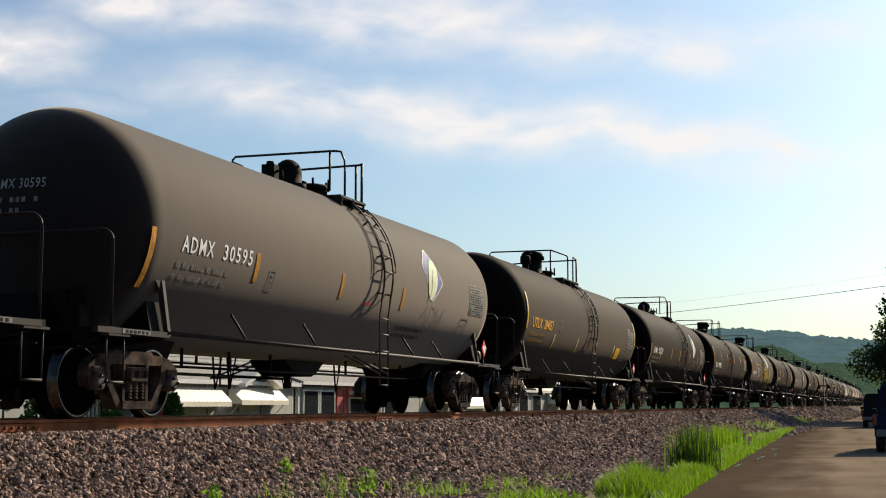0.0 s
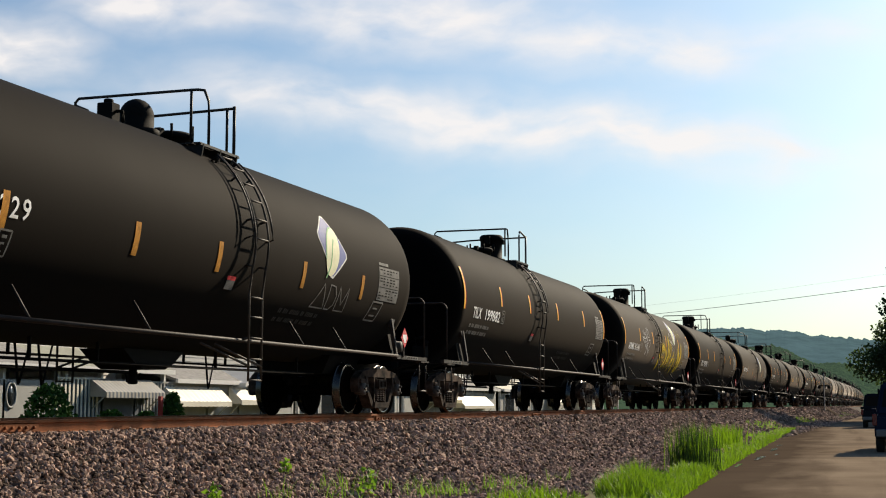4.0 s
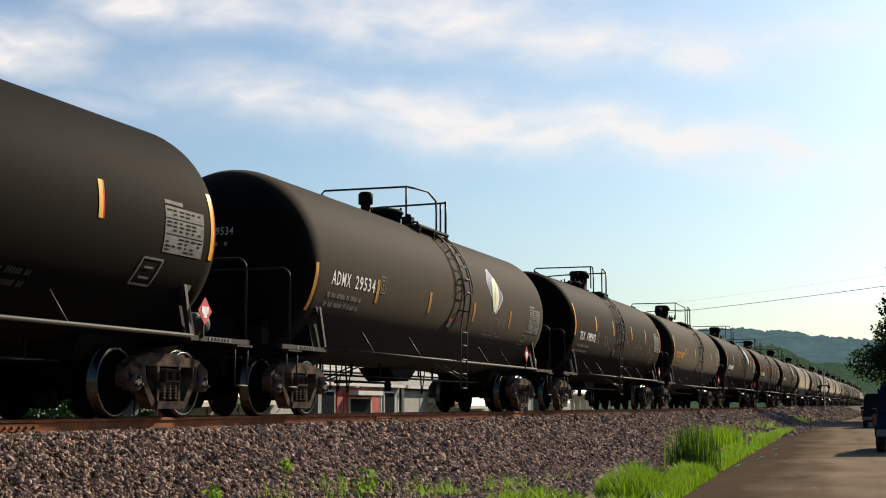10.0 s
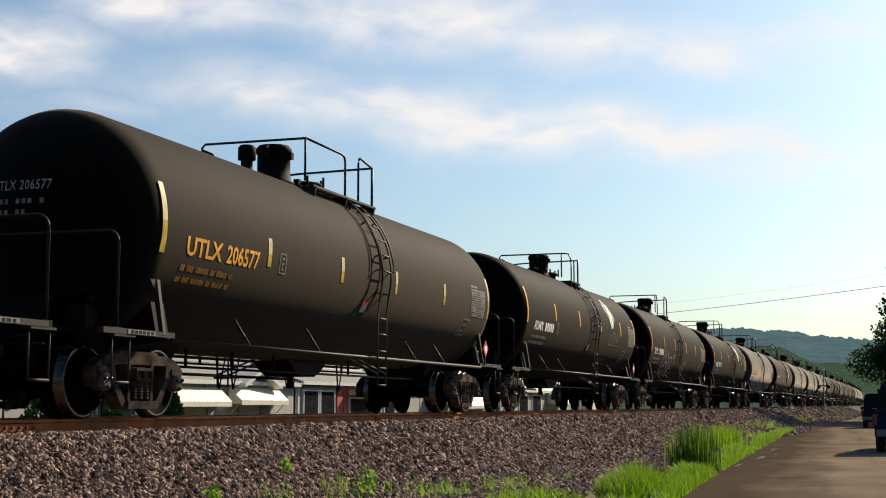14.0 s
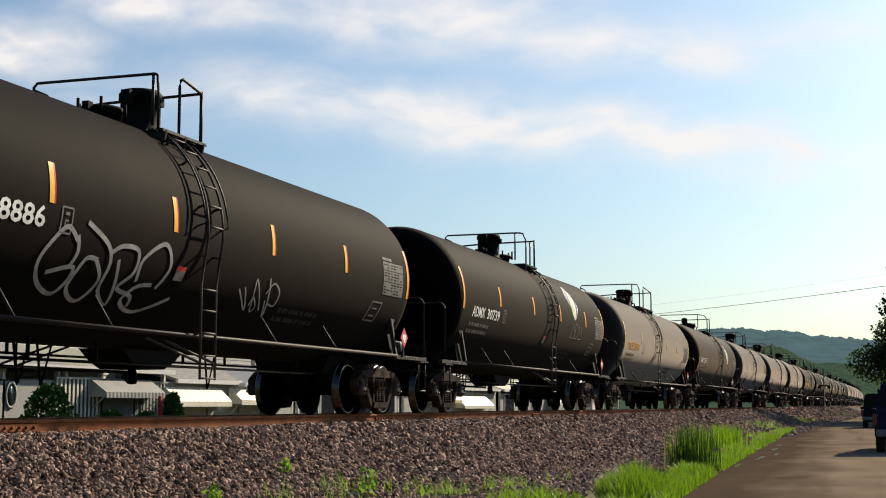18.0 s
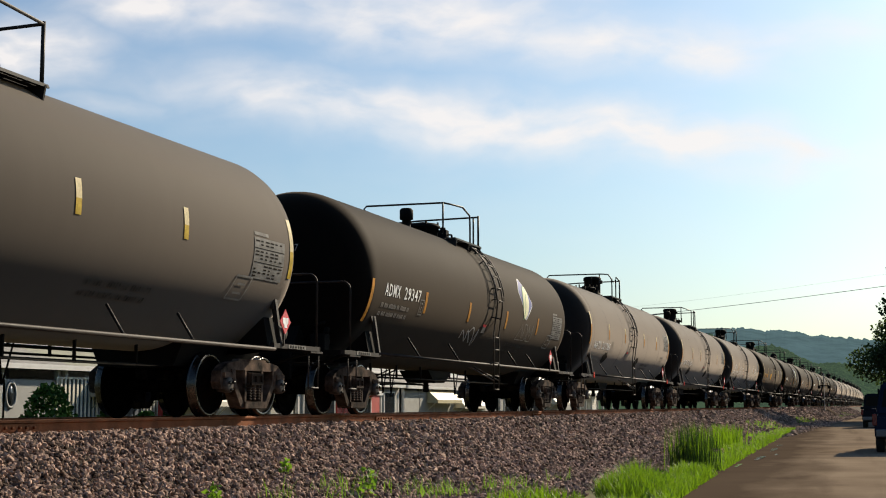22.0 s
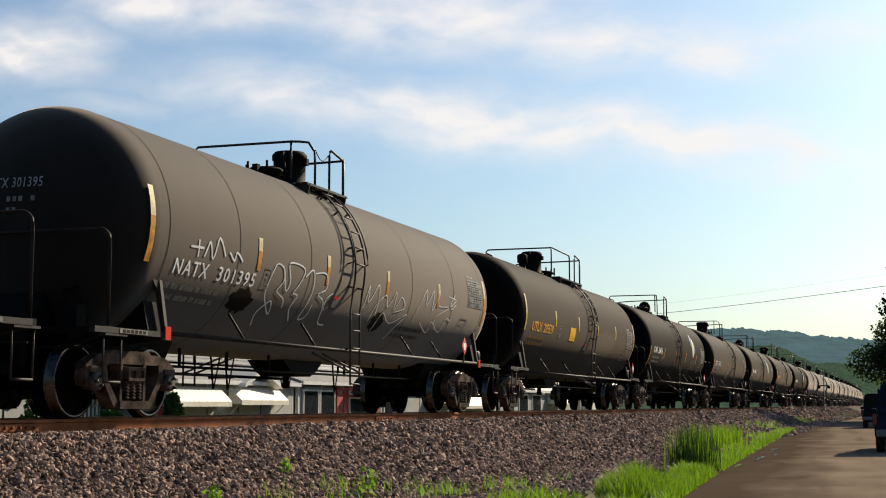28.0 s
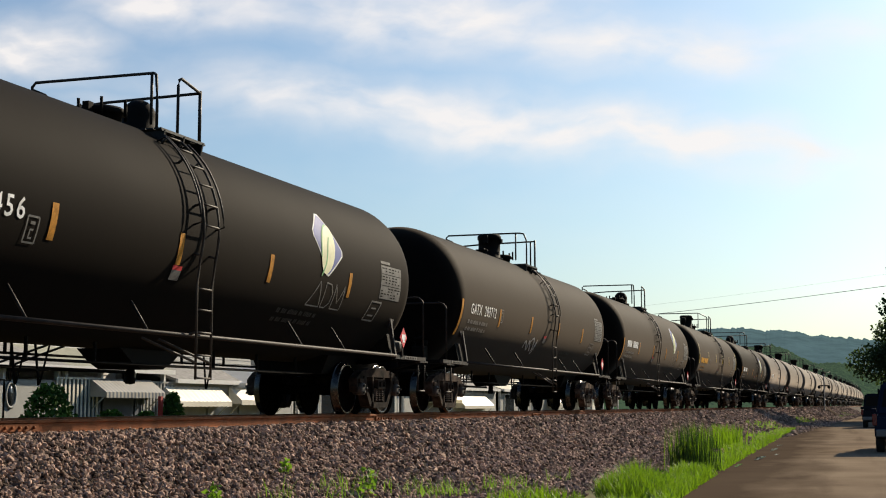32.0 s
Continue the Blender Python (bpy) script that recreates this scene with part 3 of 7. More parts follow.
    keep = np.array([noise.noise(Vector((a * 1.3, b * 1.1, 6.0))) for a, b in zip(x, y)]) > -0.05
    x, y = x[keep], y[keep]
    z = np.interp(x, [-8.6, -6.75, -6.5], [-0.24, -1.13, -1.16])
    v, t = blades(rng, x, y, z, rng.uniform(0.10, 0.34, len(x)), 0.012, 0.8)
    tagged(new("ballast_weeds", np_mesh("ballast weeds", v, t, M_WEED)), "thin green weeds growing through the stones", "weeds", kind="stuff")


def leaf_arrays(rng, places, size, up=0.4):
    """Folded four-sided leaves at many places, as arrays."""
    n = len(places)
    v = np.array([[0, 0, 0], [0.45, 0.5, 0.12], [0, 1.0, 0.0], [-0.45, 0.5, 0.12]])
    f = np.array([[0, 1, 2], [0, 2, 3]])
    p = np.einsum("nij,kj->nki", spins(rng, n), v) * (size * rng.uniform(0.6, 1.3, n))[:, None, None]
    p += np.asarray(places)[:, None, :]
    t = f[None] + (np.arange(n) * 4)[:, None, None]
    return p.reshape(-1, 3), t.reshape(-1, 3)


def weed(x, y, z, h, seed):
    """A broad-leaved weed: stem with paired leaves."""
    rng = np.random.default_rng(seed)
    plant = thing("weed", "leafy green weed growing in the ballast", "weed", pose(x, y, z))
    bm = bmesh.new()
    tube(bm, [(0, 0, -0.03), (0.02, 0.01, h * 0.5), (0.0, 0.03, h)], 0.006, 6)
    part("stem", bm, M_WEED, plant)
    pts = []
    for i in range(46):
        u = 0.12 + 0.88 * i / 46
        a = i * 2.4
        r = 0.20 * h * (1.15 - u) + 0.02
        pts.append((r * math.cos(a), r * math.sin(a), u * h))
    v, t = leaf_arrays(rng, np.array(pts), 0.15 * h + 0.03)
    part("foliage", np_mesh("weed leaves", v, t, M_WEED), None, plant)


def tree(x, y, z, h, cr, seed, name="tree", label="", base=0.16, n_leaf=9000, leaf=0.34):
    """Tapered trunk, forking limbs and a crown of leaf clumps with gaps."""
    rng = np.random.default_rng(seed)
    t = thing(name, label, "tree", pose(x, y, z), group="trees by the lane")
    bm = bmesh.new()
    for k in range(7):
        a, b = (0.20 - 0.02 * k) * h * 0.12, 0
        lathe(bm, [(h * 0.11 * k, max(0.05, 0.030 * h * (1 - 0.12 * k))), (h * 0.11 * (k + 1), max(0.04, 0.030 * h * (1 - 0.12 * (k + 1))))], "z", 9)
    part("trunk", bm, M_BARK, t)
    clumps = []
    bm = bmesh.new()
    for k in range(26):
        u = base + (0.92 - base) * k / 25
        az = k * 2.4 + rng.uniform(-0.3, 0.3)
        reach = cr * (1.05 - 0.55 * u) * rng.uniform(0.78, 1.06)
        tip = (reach * math.cos(az), reach * math.sin(az), u * h + 0.10 * h * rng.uniform(0.1, 0.8))
        mid = (tip[0] * 0.5, tip[1] * 0.5, u * h * 0.96 + 0.02 * h)
        tube(bm, [(0, 0, u * h * 0.80), mid, tip], 0.006 * h * (1.1 - u), 6)
        for q in range(5):
            s = 0.42 + 0.15 * q
            clumps.append((tip[0] * s + rng.normal(0, 0.09 * cr), tip[1] * s + rng.normal(0, 0.09 * cr), mid[2] + (tip[2] - mid[2]) * s * 1.2 + rng.normal(0, 0.03 * h), cr * rng.uniform(0.13, 0.24)))
    part("limbs", bm, M_BARK, t)
    clumps = np.array(clumps)
    pick = rng.integers(0, len(clumps), n_leaf)
    d = rng.normal(size=(n_leaf, 3))
    d /= np.linalg.norm(d, axis=1)[:, None]
    p = clumps[pick, :3] + d * (clumps[pick, 3] * rng.random(n_leaf) ** 0.35)[:, None] * np.array([1.15, 1.15, 0.75])
    v, f = leaf_arrays(rng, p, leaf)
    part("crown", np_mesh("crown", v, f, M_LEAF), None, t, "dense dark green leaves")


def shrub(x, y, z, h, r, seed, label):
    rng = np.random.default_rng(seed)
    b = thing("shrub", label, "shrub", pose(x, y, z))
    bm = bmesh.new()
    for k in range(5):
        a = k * 1.26
        tube(bm, [(0, 0, -0.05), (r * 0.4 * math.cos(a), r * 0.4 * math.sin(a), h * 0.6)], 0.025, 6)
    part("stems", bm, M_BARK, b)
    n = 2600
    u = rng.random(n)
    a = rng.uniform(0, 6.283, n)
    rr = r * np.sqrt(np.clip(1 - (u * 1.02 - 0.25) ** 2 / 0.62, 0.02, 1)) * rng.uniform(0.7, 1.05, n)
    v, f = leaf_arrays(rng, np.stack([rr * np.cos(a), rr * np.sin(a), u * h], 1), 0.14)
    part("foliage", np_mesh("shrub leaves", v, f, M_BUSH), None, b)


def build_hills():
    rng = np.random.default_rng(33)
    # far ridge: a long rolling sheet
    verts, faces = [], []
    nx, ny = 1700, 6
    for i in range(nx + 1):
        b = radians(-42 + 52 * i / nx)          # bearing from +Y, right positive
        for j in range(ny + 1):
            q = j / ny
            dist = 2100 + 700 * q
            deg = math.degrees(b)
            crest = 10 + float(np.interp(deg, [-60, -20, -8.5, -5.9, -4, -2.2, 0, 20], [115, 142, 144, 147, 137, 126, 117, 85])) + 3 * noise.noise(Vector((deg * 0.8, 3, 0)))
            rough = (4.0 * noise.noise(Vector((deg * 2.2, 0, 1))) + 2.6 * noise.noise(Vector((deg * 5.5, 0, 5))) + 1.6 * noise.noise(Vector((deg * 14.0, 0, 9)))) * min(1.0, max(0.0, (q - 0.45) / 0.3)) * 1.15
            z = -10 + (crest + rough) * math.sin(min(1, q * 1.05) * math.pi / 2) ** 0.8
            verts.append((dist * math.sin(b), dist * math.cos(b), z))
    for i in range(nx):
        for j in range(ny):
            a = i * (ny + 1) + j
            faces.append((a, a + 1, a + ny + 2, a + ny + 1))
    tagged(raw("backdrop", verts, faces, M_FARHILL, smooth=True), "wooded ridge on the horizon, blue-green haze put in as glow", "hill", kind="structure")
    # nearer wooded slope that falls towards the right
    crown = ico_arrays(1)
    n = 27000
    deg = rng.uniform(-34, 14, n)
    q = rng.random(n)
    dist = 560 + 330 * q
    crest = np.interp(deg, [-34, -12, -6.5, -3.5, -1.8, 2, 14], [50, 48, 42, 31, 23, 18, 14]) + 2.5 * np.sin(deg * 2.3)
    z = -3 + crest * q ** 0.7
    b = np.radians(deg)
    c = np.stack([dist * np.sin(b), dist * np.cos(b), z], 1)
    v, t = scatter(crown, c, rng.uniform(1.1, 2.2, n), rng, 0.2, 0.25)
    tagged(new("woods", np_mesh("woods", v, t, M_WOODS, True)), "green wooded slope beyond the railway, with haze glow", "woods", kind="stuff")
    hill, hf = [], []
    ds = np.linspace(-40, 20, 61)
    for d in ds:
        cr = float(np.interp(d, [-34, -12, -6.5, -3.5, -1.8, 2, 14], [50, 48, 42, 31, 23, 18, 14])) + 2.5 * math.sin(d * 2.3)
        for k in range(6):
            qq = k / 5
            r = 545 + 345 * qq
            hill.append((r * math.sin(radians(d)), r * math.cos(radians(d)), -4 + cr * qq ** 0.7 + 0.6))
    for i in range(60):
        for k in range(5):
            a = i * 6 + k
            hf.append((a, a + 1, a + 7, a + 6))
    # The ground shares the woods' haze glow, which flattens its shade.
    tagged(raw("hillside", hill, hf, M_WOODS, smooth=True), "ground of the wooded slope, with haze glow", "hill", kind="structure")


def cloud_material():
    """Thin bright cloud: bands broken up by two scales of noise, see-through between."""
    m = bpy.data.materials.new("thin white cloud")
    m.use_nodes = True
    n, l = m.node_tree.nodes, m.node_tree.links
    n.remove(n["Principled BSDF"])
    tc = n.new("ShaderNodeTexCoord")
    warp, addv = n.new("ShaderNodeTexNoise"), n.new("ShaderNodeVectorMath")
    warp.inputs["Scale"].default_value, warp.inputs["Detail"].default_value = 4.5, 5
    sub = n.new("ShaderNodeVectorMath")
    sub.operation = "MULTIPLY_ADD"
    l.new(tc.outputs["Object"], warp.inputs["Vector"])
    l.new(warp.outputs["Color"], sub.inputs[0])
    sub.inputs[1].default_value, sub.inputs[2].default_value = (0.16, 0.09, 0), (-0.08, -0.045, 0)
    l.new(tc.outputs["Object"], addv.inputs[0])
    l.new(sub.outputs[0], addv.inputs[1])
    sep = n.new("ShaderNodeSeparateXYZ")
    l.new(addv.outputs[0], sep.inputs[0])

    def op(kind, a, b=None, c=None):
        q = n.new("ShaderNodeMath")
        q.operation = kind
        for s, val in zip(q.inputs, (a, b, c)):
            if val is None:
                continue
            if isinstance(val, (int, float)):
                s.default_value = val
            else:
                l.new(val, s)
        return q.outputs[0]
    X, Y = sep.outputs[0], sep.outputs[1]
    total = None
    # bands: middle (x, y), half length, half depth, slope, strength; a unit is a quarter of the sheet's height
    for x, y, hx, hy, k, w in ((0.94, -0.226, 0.60, 0.048, -0.115, 0.82), (0.47, -0.175, 0.15, 0.045, -0.16, 0.6), (1.30, -0.262, 0.36, 0.032, -0.13, 0.6),
                               (0.31, -0.012, 0.20, 0.040, -0.02, 0.75), (0.74, -0.030, 0.26, 0.060, -0.05, 0.75), (1.12, -0.085, 0.27, 0.045, -0.03, 0.7),
                               (0.03, -0.092, 0.13, 0.048, 0.0, 0.9), (1.42, -0.07, 0.22, 0.035, 0.08, 0.45), (0.16, -0.185, 0.16, 0.02, -0.03, 0.25)):
        dx = op("DIVIDE", op("SUBTRACT", X, x), hx)
        line = op("MULTIPLY_ADD", op("SUBTRACT", X, x), k, y)
        dy = op("DIVIDE", op("SUBTRACT", Y, line), hy)
        r = op("ADD", op("POWER", op("ABSOLUTE", dx), 3.0), op("MULTIPLY", dy, dy))
        g = op("MULTIPLY", op("EXPONENT", op("MULTIPLY", r, -1.0)), w)
        total = g if total is None else op("MAXIMUM", total, g)
    fine = n.new("ShaderNodeTexNoise")
    mp = n.new("ShaderNodeMapping")
    mp.inputs["Scale"].default_value = (4.2, 11.0, 1)
    mp.inputs["Rotation"].default_value = (0, 0, 0.1)
    fine.inputs["Scale"].default_value, fine.inputs["Detail"].default_value, fine.inputs["Roughness"].default_value = 1.6, 4.5, 0.5
    l.new(addv.outputs[0], mp.inputs[0])
    l.new(mp.outputs[0], fine.inputs["Vector"])
    mask = op("MULTIPLY", total, op("MAXIMUM", op("MULTIPLY_ADD", fine.outputs[0], 2.3, -0.25), 0.0))
    veil = op("ADD", mask, op("MULTIPLY_ADD", fine.outputs[0], 0.15, 0.01))
    clamp = n.new("ShaderNodeClamp")
    l.new(veil, clamp.inputs[0])
    clamp.inputs["Max"].default_value = 0.92
    em, tr, mx = n.new("ShaderNodeEmission"), n.new("ShaderNodeBsdfTransparent"), n.new("ShaderNodeMixShader")
    em.inputs["Color"].default_value, em.inputs["Strength"].default_value = (1.0, 0.955, 0.93, 1), CLOUD
    l.new(clamp.outputs[0], mx.inputs[0])
    l.new(tr.outputs[0], mx.inputs[1])
    l.new(em.outputs[0], mx.inputs[2])
    l.new(mx.outputs[0], n["Material Output"].inputs["Surface"])
    return m


CLOUD = 0.68
CLOUD_DIST = 4000.0


def build_clouds():
    """A far thin sheet of cloud; one unit of its own is a thousandth of its width in steps."""
    s = CLOUD_DIST * 1000 / 2462
    bm = bmesh.new()
    v = [bm.verts.new(p) for p in ((-0.25, -0.62, 0), (1.72, -0.62, 0), (1.72, 0.12, 0), (-0.25, 0.12, 0))]
    bm.faces.new(v)
    ob = part("backdrop", bm, cloud_material(), None)
    tagged(ob, "thin white cloud bands drifting in a hazy blue sky", "clouds", kind="structure")
    return ob, s


def cloud_pose(shift):
    c = EYE @ Vector(((-784 + shift) / 2462 * CLOUD_DIST, 441 / 2462 * CLOUD_DIST, -CLOUD_DIST))
    return Matrix.Translation(c) @ EYE.to_3x3().to_4x4()


# ---- houses behind the track ----
HOUSE_Z = -1.85


def window(parent, x, y, z, w, h, divided=True):
    bm = bmesh.new()
    f = 0.07
    for a, b, c, d in ((y - w / 2 - f, y + w / 2 + f, z + h, z + h + f), (y - w / 2 - f, y + w / 2 + f, z - f, z), (y - w / 2 - f, y - w / 2, z, z + h), (y + w / 2, y + w / 2 + f, z, z + h)):
        quad_box(bm, x - 0.02, x + 0.05, a, b, c, d)
    if divided:
        quad_box(bm, x, x + 0.035, y - w / 2, y + w / 2, z + h / 2 - 0.02, z + h / 2 + 0.02)
    win = part("window", bm, M_TRIM, parent, "white framed window")
    bm = bmesh.new()
    quad_box(bm, x + 0.005, x + 0.015, y - w / 2, y + w / 2, z, z + h)
    part("pane", bm, M_GLASS, win)


def awning(parent, x, y0, y1, z, drop, out, material, striped=False):
    """Sloping metal awning of ribs with a valance and side cheeks, on two arms."""
    bm = bmesh.new()
    n = max(4, round((y1 - y0) / (0.11 if striped else 0.16)))
    rings = []
    for i in range(n + 1):
        y, lift = y0 + (y1 - y0) * i / n, 0.02 * (i % 2)
        rings.append([bm.verts.new((px, y, pz)) for px, pz in ((x, z + lift), (x + out, z - drop + lift), (x + out, z - drop - 0.16 - lift), (x + out - 0.02, z - drop - 0.16 - lift), (x + out - 0.02, z - drop - 0.03), (x, z - 0.03))])
    for i, (q, r) in enumerate(zip(rings, rings[1:])):
        for k in range(6):
            bm.faces.new((q[k], q[(k + 1) % 6], r[(k + 1) % 6], r[k])).material_index = 1 if striped and i % 2 else 0
    bm.faces.new(rings[0])
    bm.faces.new(rings[-1])
    a = part("awning", bm, [material, M_STRIPE], parent, "striped metal awning" if striped else "sloping metal awning")
    for y in (y0 + 0.1, y1 - 0.1):
        bm = bmesh.new()
        tube(bm, [(x + 0.02, y, z - drop - 0.5), (x + out - 0.05, y, z - drop - 0.06)], 0.018, 6)
        part("arm", bm, M_TRIM, a)
    for y in (y0, y1):
        bm = bmesh.new()
        prism(bm, [(x, z - 0.03), (x + out - 0.03, z - drop - 0.03), (x + out - 0.03, z - drop - 0.14), (x, z - drop - 0.14)], y - 0.012, y + 0.012, 0, "xz")
        part("side_cheek", bm, material, a)


def house(y0, y1, x, wall, label, eave=1.30, depth=8.0, top=5.2, porch=2.0, cover=None):
    """Two-storey house with its front porch towards the track."""
    h = thing("house", label, "house", group="houses behind the railway")
    bm = bmesh.new()
    quad_box(bm, x - porch - depth, x - porch - 0.10, y0 + 0.01, y1 - 0.01, HOUSE_Z - 0.1, top)
    body = part("wall", bm, wall, h, "lapped siding")
    bm = bmesh.new()
    prism(bm, [(-0.10, 0), (0.022, 0), (0.004, 0.158), (-0.10, 0.158)], y0, y1, plane="xz")
    lap = mesh_of("board", bm, wall)
    for i in range(int((top - HOUSE_Z) / 0.16)):
        part("board", lap, None, body, at=pose(x - porch, 0, HOUSE_Z + 0.16 * i))
    bm = bmesh.new()
    ym = (y0 + y1) / 2
    prism(bm, [(y0 - 0.4, top - 0.1), (ym, top + 2.4), (y1 + 0.4, top - 0.1), (y1 + 0.4, top + 0.1), (ym, top + 2.65), (y0 - 0.4, top + 0.1)], x - porch - depth - 0.3, x - porch + 0.4)
    part("roof", bm, M_SHINGLE, h, "grey shingled gable roof")
    bm = bmesh.new()
    prism(bm, [(x - porch, eave + 0.75), (x + 0.2, eave + 0.06), (x + 0.2, eave - 0.06), (x - porch, eave + 0.55)], y0 - 0.1, y1 + 0.1, plane="xz")
    part("porch_roof", bm, cover or M_AWN, h, "low sloping porch roof")
    bm = bmesh.new()
    quad_box(bm, x + 0.2, x + 0.30, y0 - 0.1, y1 + 0.1, eave - 0.10, eave + 0.05)
    part("gutter", bm, M_TRIM, h, "white gutter")
    bm = bmesh.new()
    quad_box(bm, x - porch, x, y0, y1, HOUSE_Z - 0.1, HOUSE_Z + 0.45)
    part("porch_floor", bm, M_GREYWALL, h)
    n = max(2, round((y1 - y0) / 2.4))
    for i in range(n + 1):
        y = y0 + 0.1 + (y1 - y0 - 0.2) * i / n
        bm = bmesh.new()
        quad_box(bm, x - 0.14, x, y - 0.06, y + 0.06, HOUSE_Z + 0.45, eave - 0.05)
        bevel_all(bm, 0.01)
        part("porch_post", bm, M_TRIM, h)
    for i in range(n):
        window(h, x - porch + 0.03, y0 + (y1 - y0) * (i + 0.5) / n, 2.35, 0.85, 1.35)
    return h


def porch_wall(h, x, y0, y1, z0, z1, material, label=""):
    bm = bmesh.new()
    quad_box(bm, x - 0.08, x, y0, y1, z0, z1)
    return part("porch_wall", bm, material, h, label)


def slat_screen(h, name, y0, y1, z0, z1, x, material, label):
    """Upright slats hung side by side under a top rail."""
    bm = bmesh.new()
    quad_box(bm, x - 0.01, x + 0.04, y0, y1, z1, z1 + 0.06)
    screen = part(name, bm, material, h, label)
    n = round((y1 - y0) / 0.22)
    w = (y1 - y0) / n * 0.40
    bm = bmesh.new()
    quad_box(bm, x, x + 0.03, 0, w, z0, z1)
    me = mesh_of("slat", bm, material)
    for i in range(n):
        part("slat", me, None, screen, at=pose(0, y0 + (y1 - y0) * i / n, 0))


def build_houses():
    X = -24.0
    h1 = house(28.0, 36.3, X, M_SIDING, "white clapboard house behind the tracks", cover=M_SHINGLE)
    # Grey siding here puts the white porch wall's shadow into its colour.
    porch_wall(h1, X, 28.2, 36.1, HOUSE_Z + 0.4, 0.9, M_GREYWALL, "enclosed porch wall, white toned grey for shade")
    bm = bmesh.new()
    lathe(bm, [(0.0, 0.36), (0.04, 0.36), (0.045, 0.30), (0.02, 0.29)], "x", 24, (0, 0, 0))
    bmesh.ops.scale(bm, vec=(1, 0.72, 1.1), verts=bm.verts)
    ov = part("oval_window", bm, M_GREYWALL, h1, "oval window", pose(X + 0.005, 33.8, 0.45))
    bm = bmesh.new()
    lathe(bm, [(0.010, 0.29), (0.022, 0.288), (0.024, 0.02)], "x", 24)
    bmesh.ops.scale(bm, vec=(1, 0.72, 1.1), verts=bm.verts)
    part("pane", bm, M_GLASS, ov)
    h2 = house(36.5, 42.6, X, M_SIDING, "white house with striped awning behind the tracks", cover=M_COVER)
    slat_screen(h2, "striped_screen", 36.0, 38.4, HOUSE_Z + 0.4, 0.95, X + 0.02, M_AWN, "striped hanging porch screen")
    porch_wall(h2, X, 36.6, 42.4, HOUSE_Z + 0.4, 0.95, M_STRIPE, "dark porch screen")
    awning(h2, X + 0.05, 37.8, 41.4, 0.98, 0.42, 0.6, M_CANVAS, True)
    slat_screen(h2, "slatted_screen", 41.0, 43.2, HOUSE_Z + 0.4, 0.9, X + 0.04, M_GREYWALL, "grey slatted screen")
    bm = bmesh.new()
    quad_box(bm, X + 0.9, X + 1.0, 40.5, 40.65, HOUSE_Z, 0.45)
    part("red_post", bm, M_BRICKRED, h2, "red painted post")
    h3 = house(43.0, 53.2, X, M_GREYWALL, "grey house with two cream awnings behind the tracks", eave=1.02, cover=M_SHINGLE)
    porch_wall(h3, X, 43.1, 53.0, HOUSE_Z + 0.4, 0.95, M_GREYWALL, "grey porch wall")
    awning(h3, X + 0.05, 42.4, 46.4, 0.80, 0.52, 0.55, M_AWN)
    awning(h3, X + 0.05, 47.2, 51.4, 0.86, 0.52, 0.55, M_AWN)
    bm = bmesh.new()
    prism(bm, [(47.6, 0.98), (49.2, 1.62), (50.9, 0.95), (50.9, 0.80), (49.2, 1.42), (47.6, 0.82)], X - 1.5, X + 0.55)
    part("gable_roof", bm, M_TRIM, h3, "white gabled entrance roof")
    bm = bmesh.new()
    quad_box(bm, X, X + 0.04, 50.0, 50.9, HOUSE_Z + 0.45, 0.2)
    part("door", bm, M_STRIPE, h3, "dark front door")
    h4 = house(53.6, 66.0, X, M_SIDING, "white house with red porch behind the tracks", eave=1.12, cover=M_SHINGLE)
    porch_wall(h4, X, 57.9, 63.2, HOUSE_Z + 0.4, 0.95, M_BRICKRED, "red painted porch wall")
    porch_wall(h4, X - 0.02, 53.8, 57.7, HOUSE_Z + 0.4, 0.95, M_GREYWALL)
    porch_wall(h4, X - 0.02, 63.3, 65.8, HOUSE_Z + 0.4, 0.95, M_GREYWALL)
    for y in (54.9, 56.7):
        window(h4, X + 0.01, y, -0.9, 1.5, 1.65, False)
    window(h4, X + 0.01, 60.6, -0.5, 2.6, 0.95, False)
    bm = bmesh.new()
    quad_box(bm, X + 0.02, X + 0.5, 59.2, 62.4, 0.62, 0.82)
    part("box_awning", bm, M_TRIM, h4, "white box awning")
    window(h4, X + 0.0, 64.5, -1.0, 1.4, 1.75, False)
    h5 = house(66.6, 83.5, X, M_SIDING, "white house with yellowed awning behind the tracks", eave=1.1, cover=M_SHINGLE)
    porch_wall(h5, X, 66.8, 83.3, HOUSE_Z + 0.4, 0.9, M_GREYWALL)
    awning(h5, X + 0.05, 70.2, 74.5, 0.95, 0.52, 0.6, M_AWNY)
    awning(h5, X + 0.05, 75.0, 81.0, 0.68, 0.55, 0.6, M_AWN)
    h6 = house(84.5, 104.0, X, M_GREYWALL, "grey house with white frames behind the tracks", eave=1.1)
    for y in (86.5, 90.0, 93.5):
        window(h6, X + 0.01, y, -1.1, 2.2, 1.9, False)
    porch_wall(h6, X, 84.7, 103.8, HOUSE_Z + 0.4, 0.9, M_GREYWALL)
    awning(h6, X + 0.05, 96.5, 100.5, 1.05, 0.7, 0.7, M_AWN)
    house(105.0, 128.0, X - 1, M_SIDING, "white house far behind the tracks", eave=1.1)
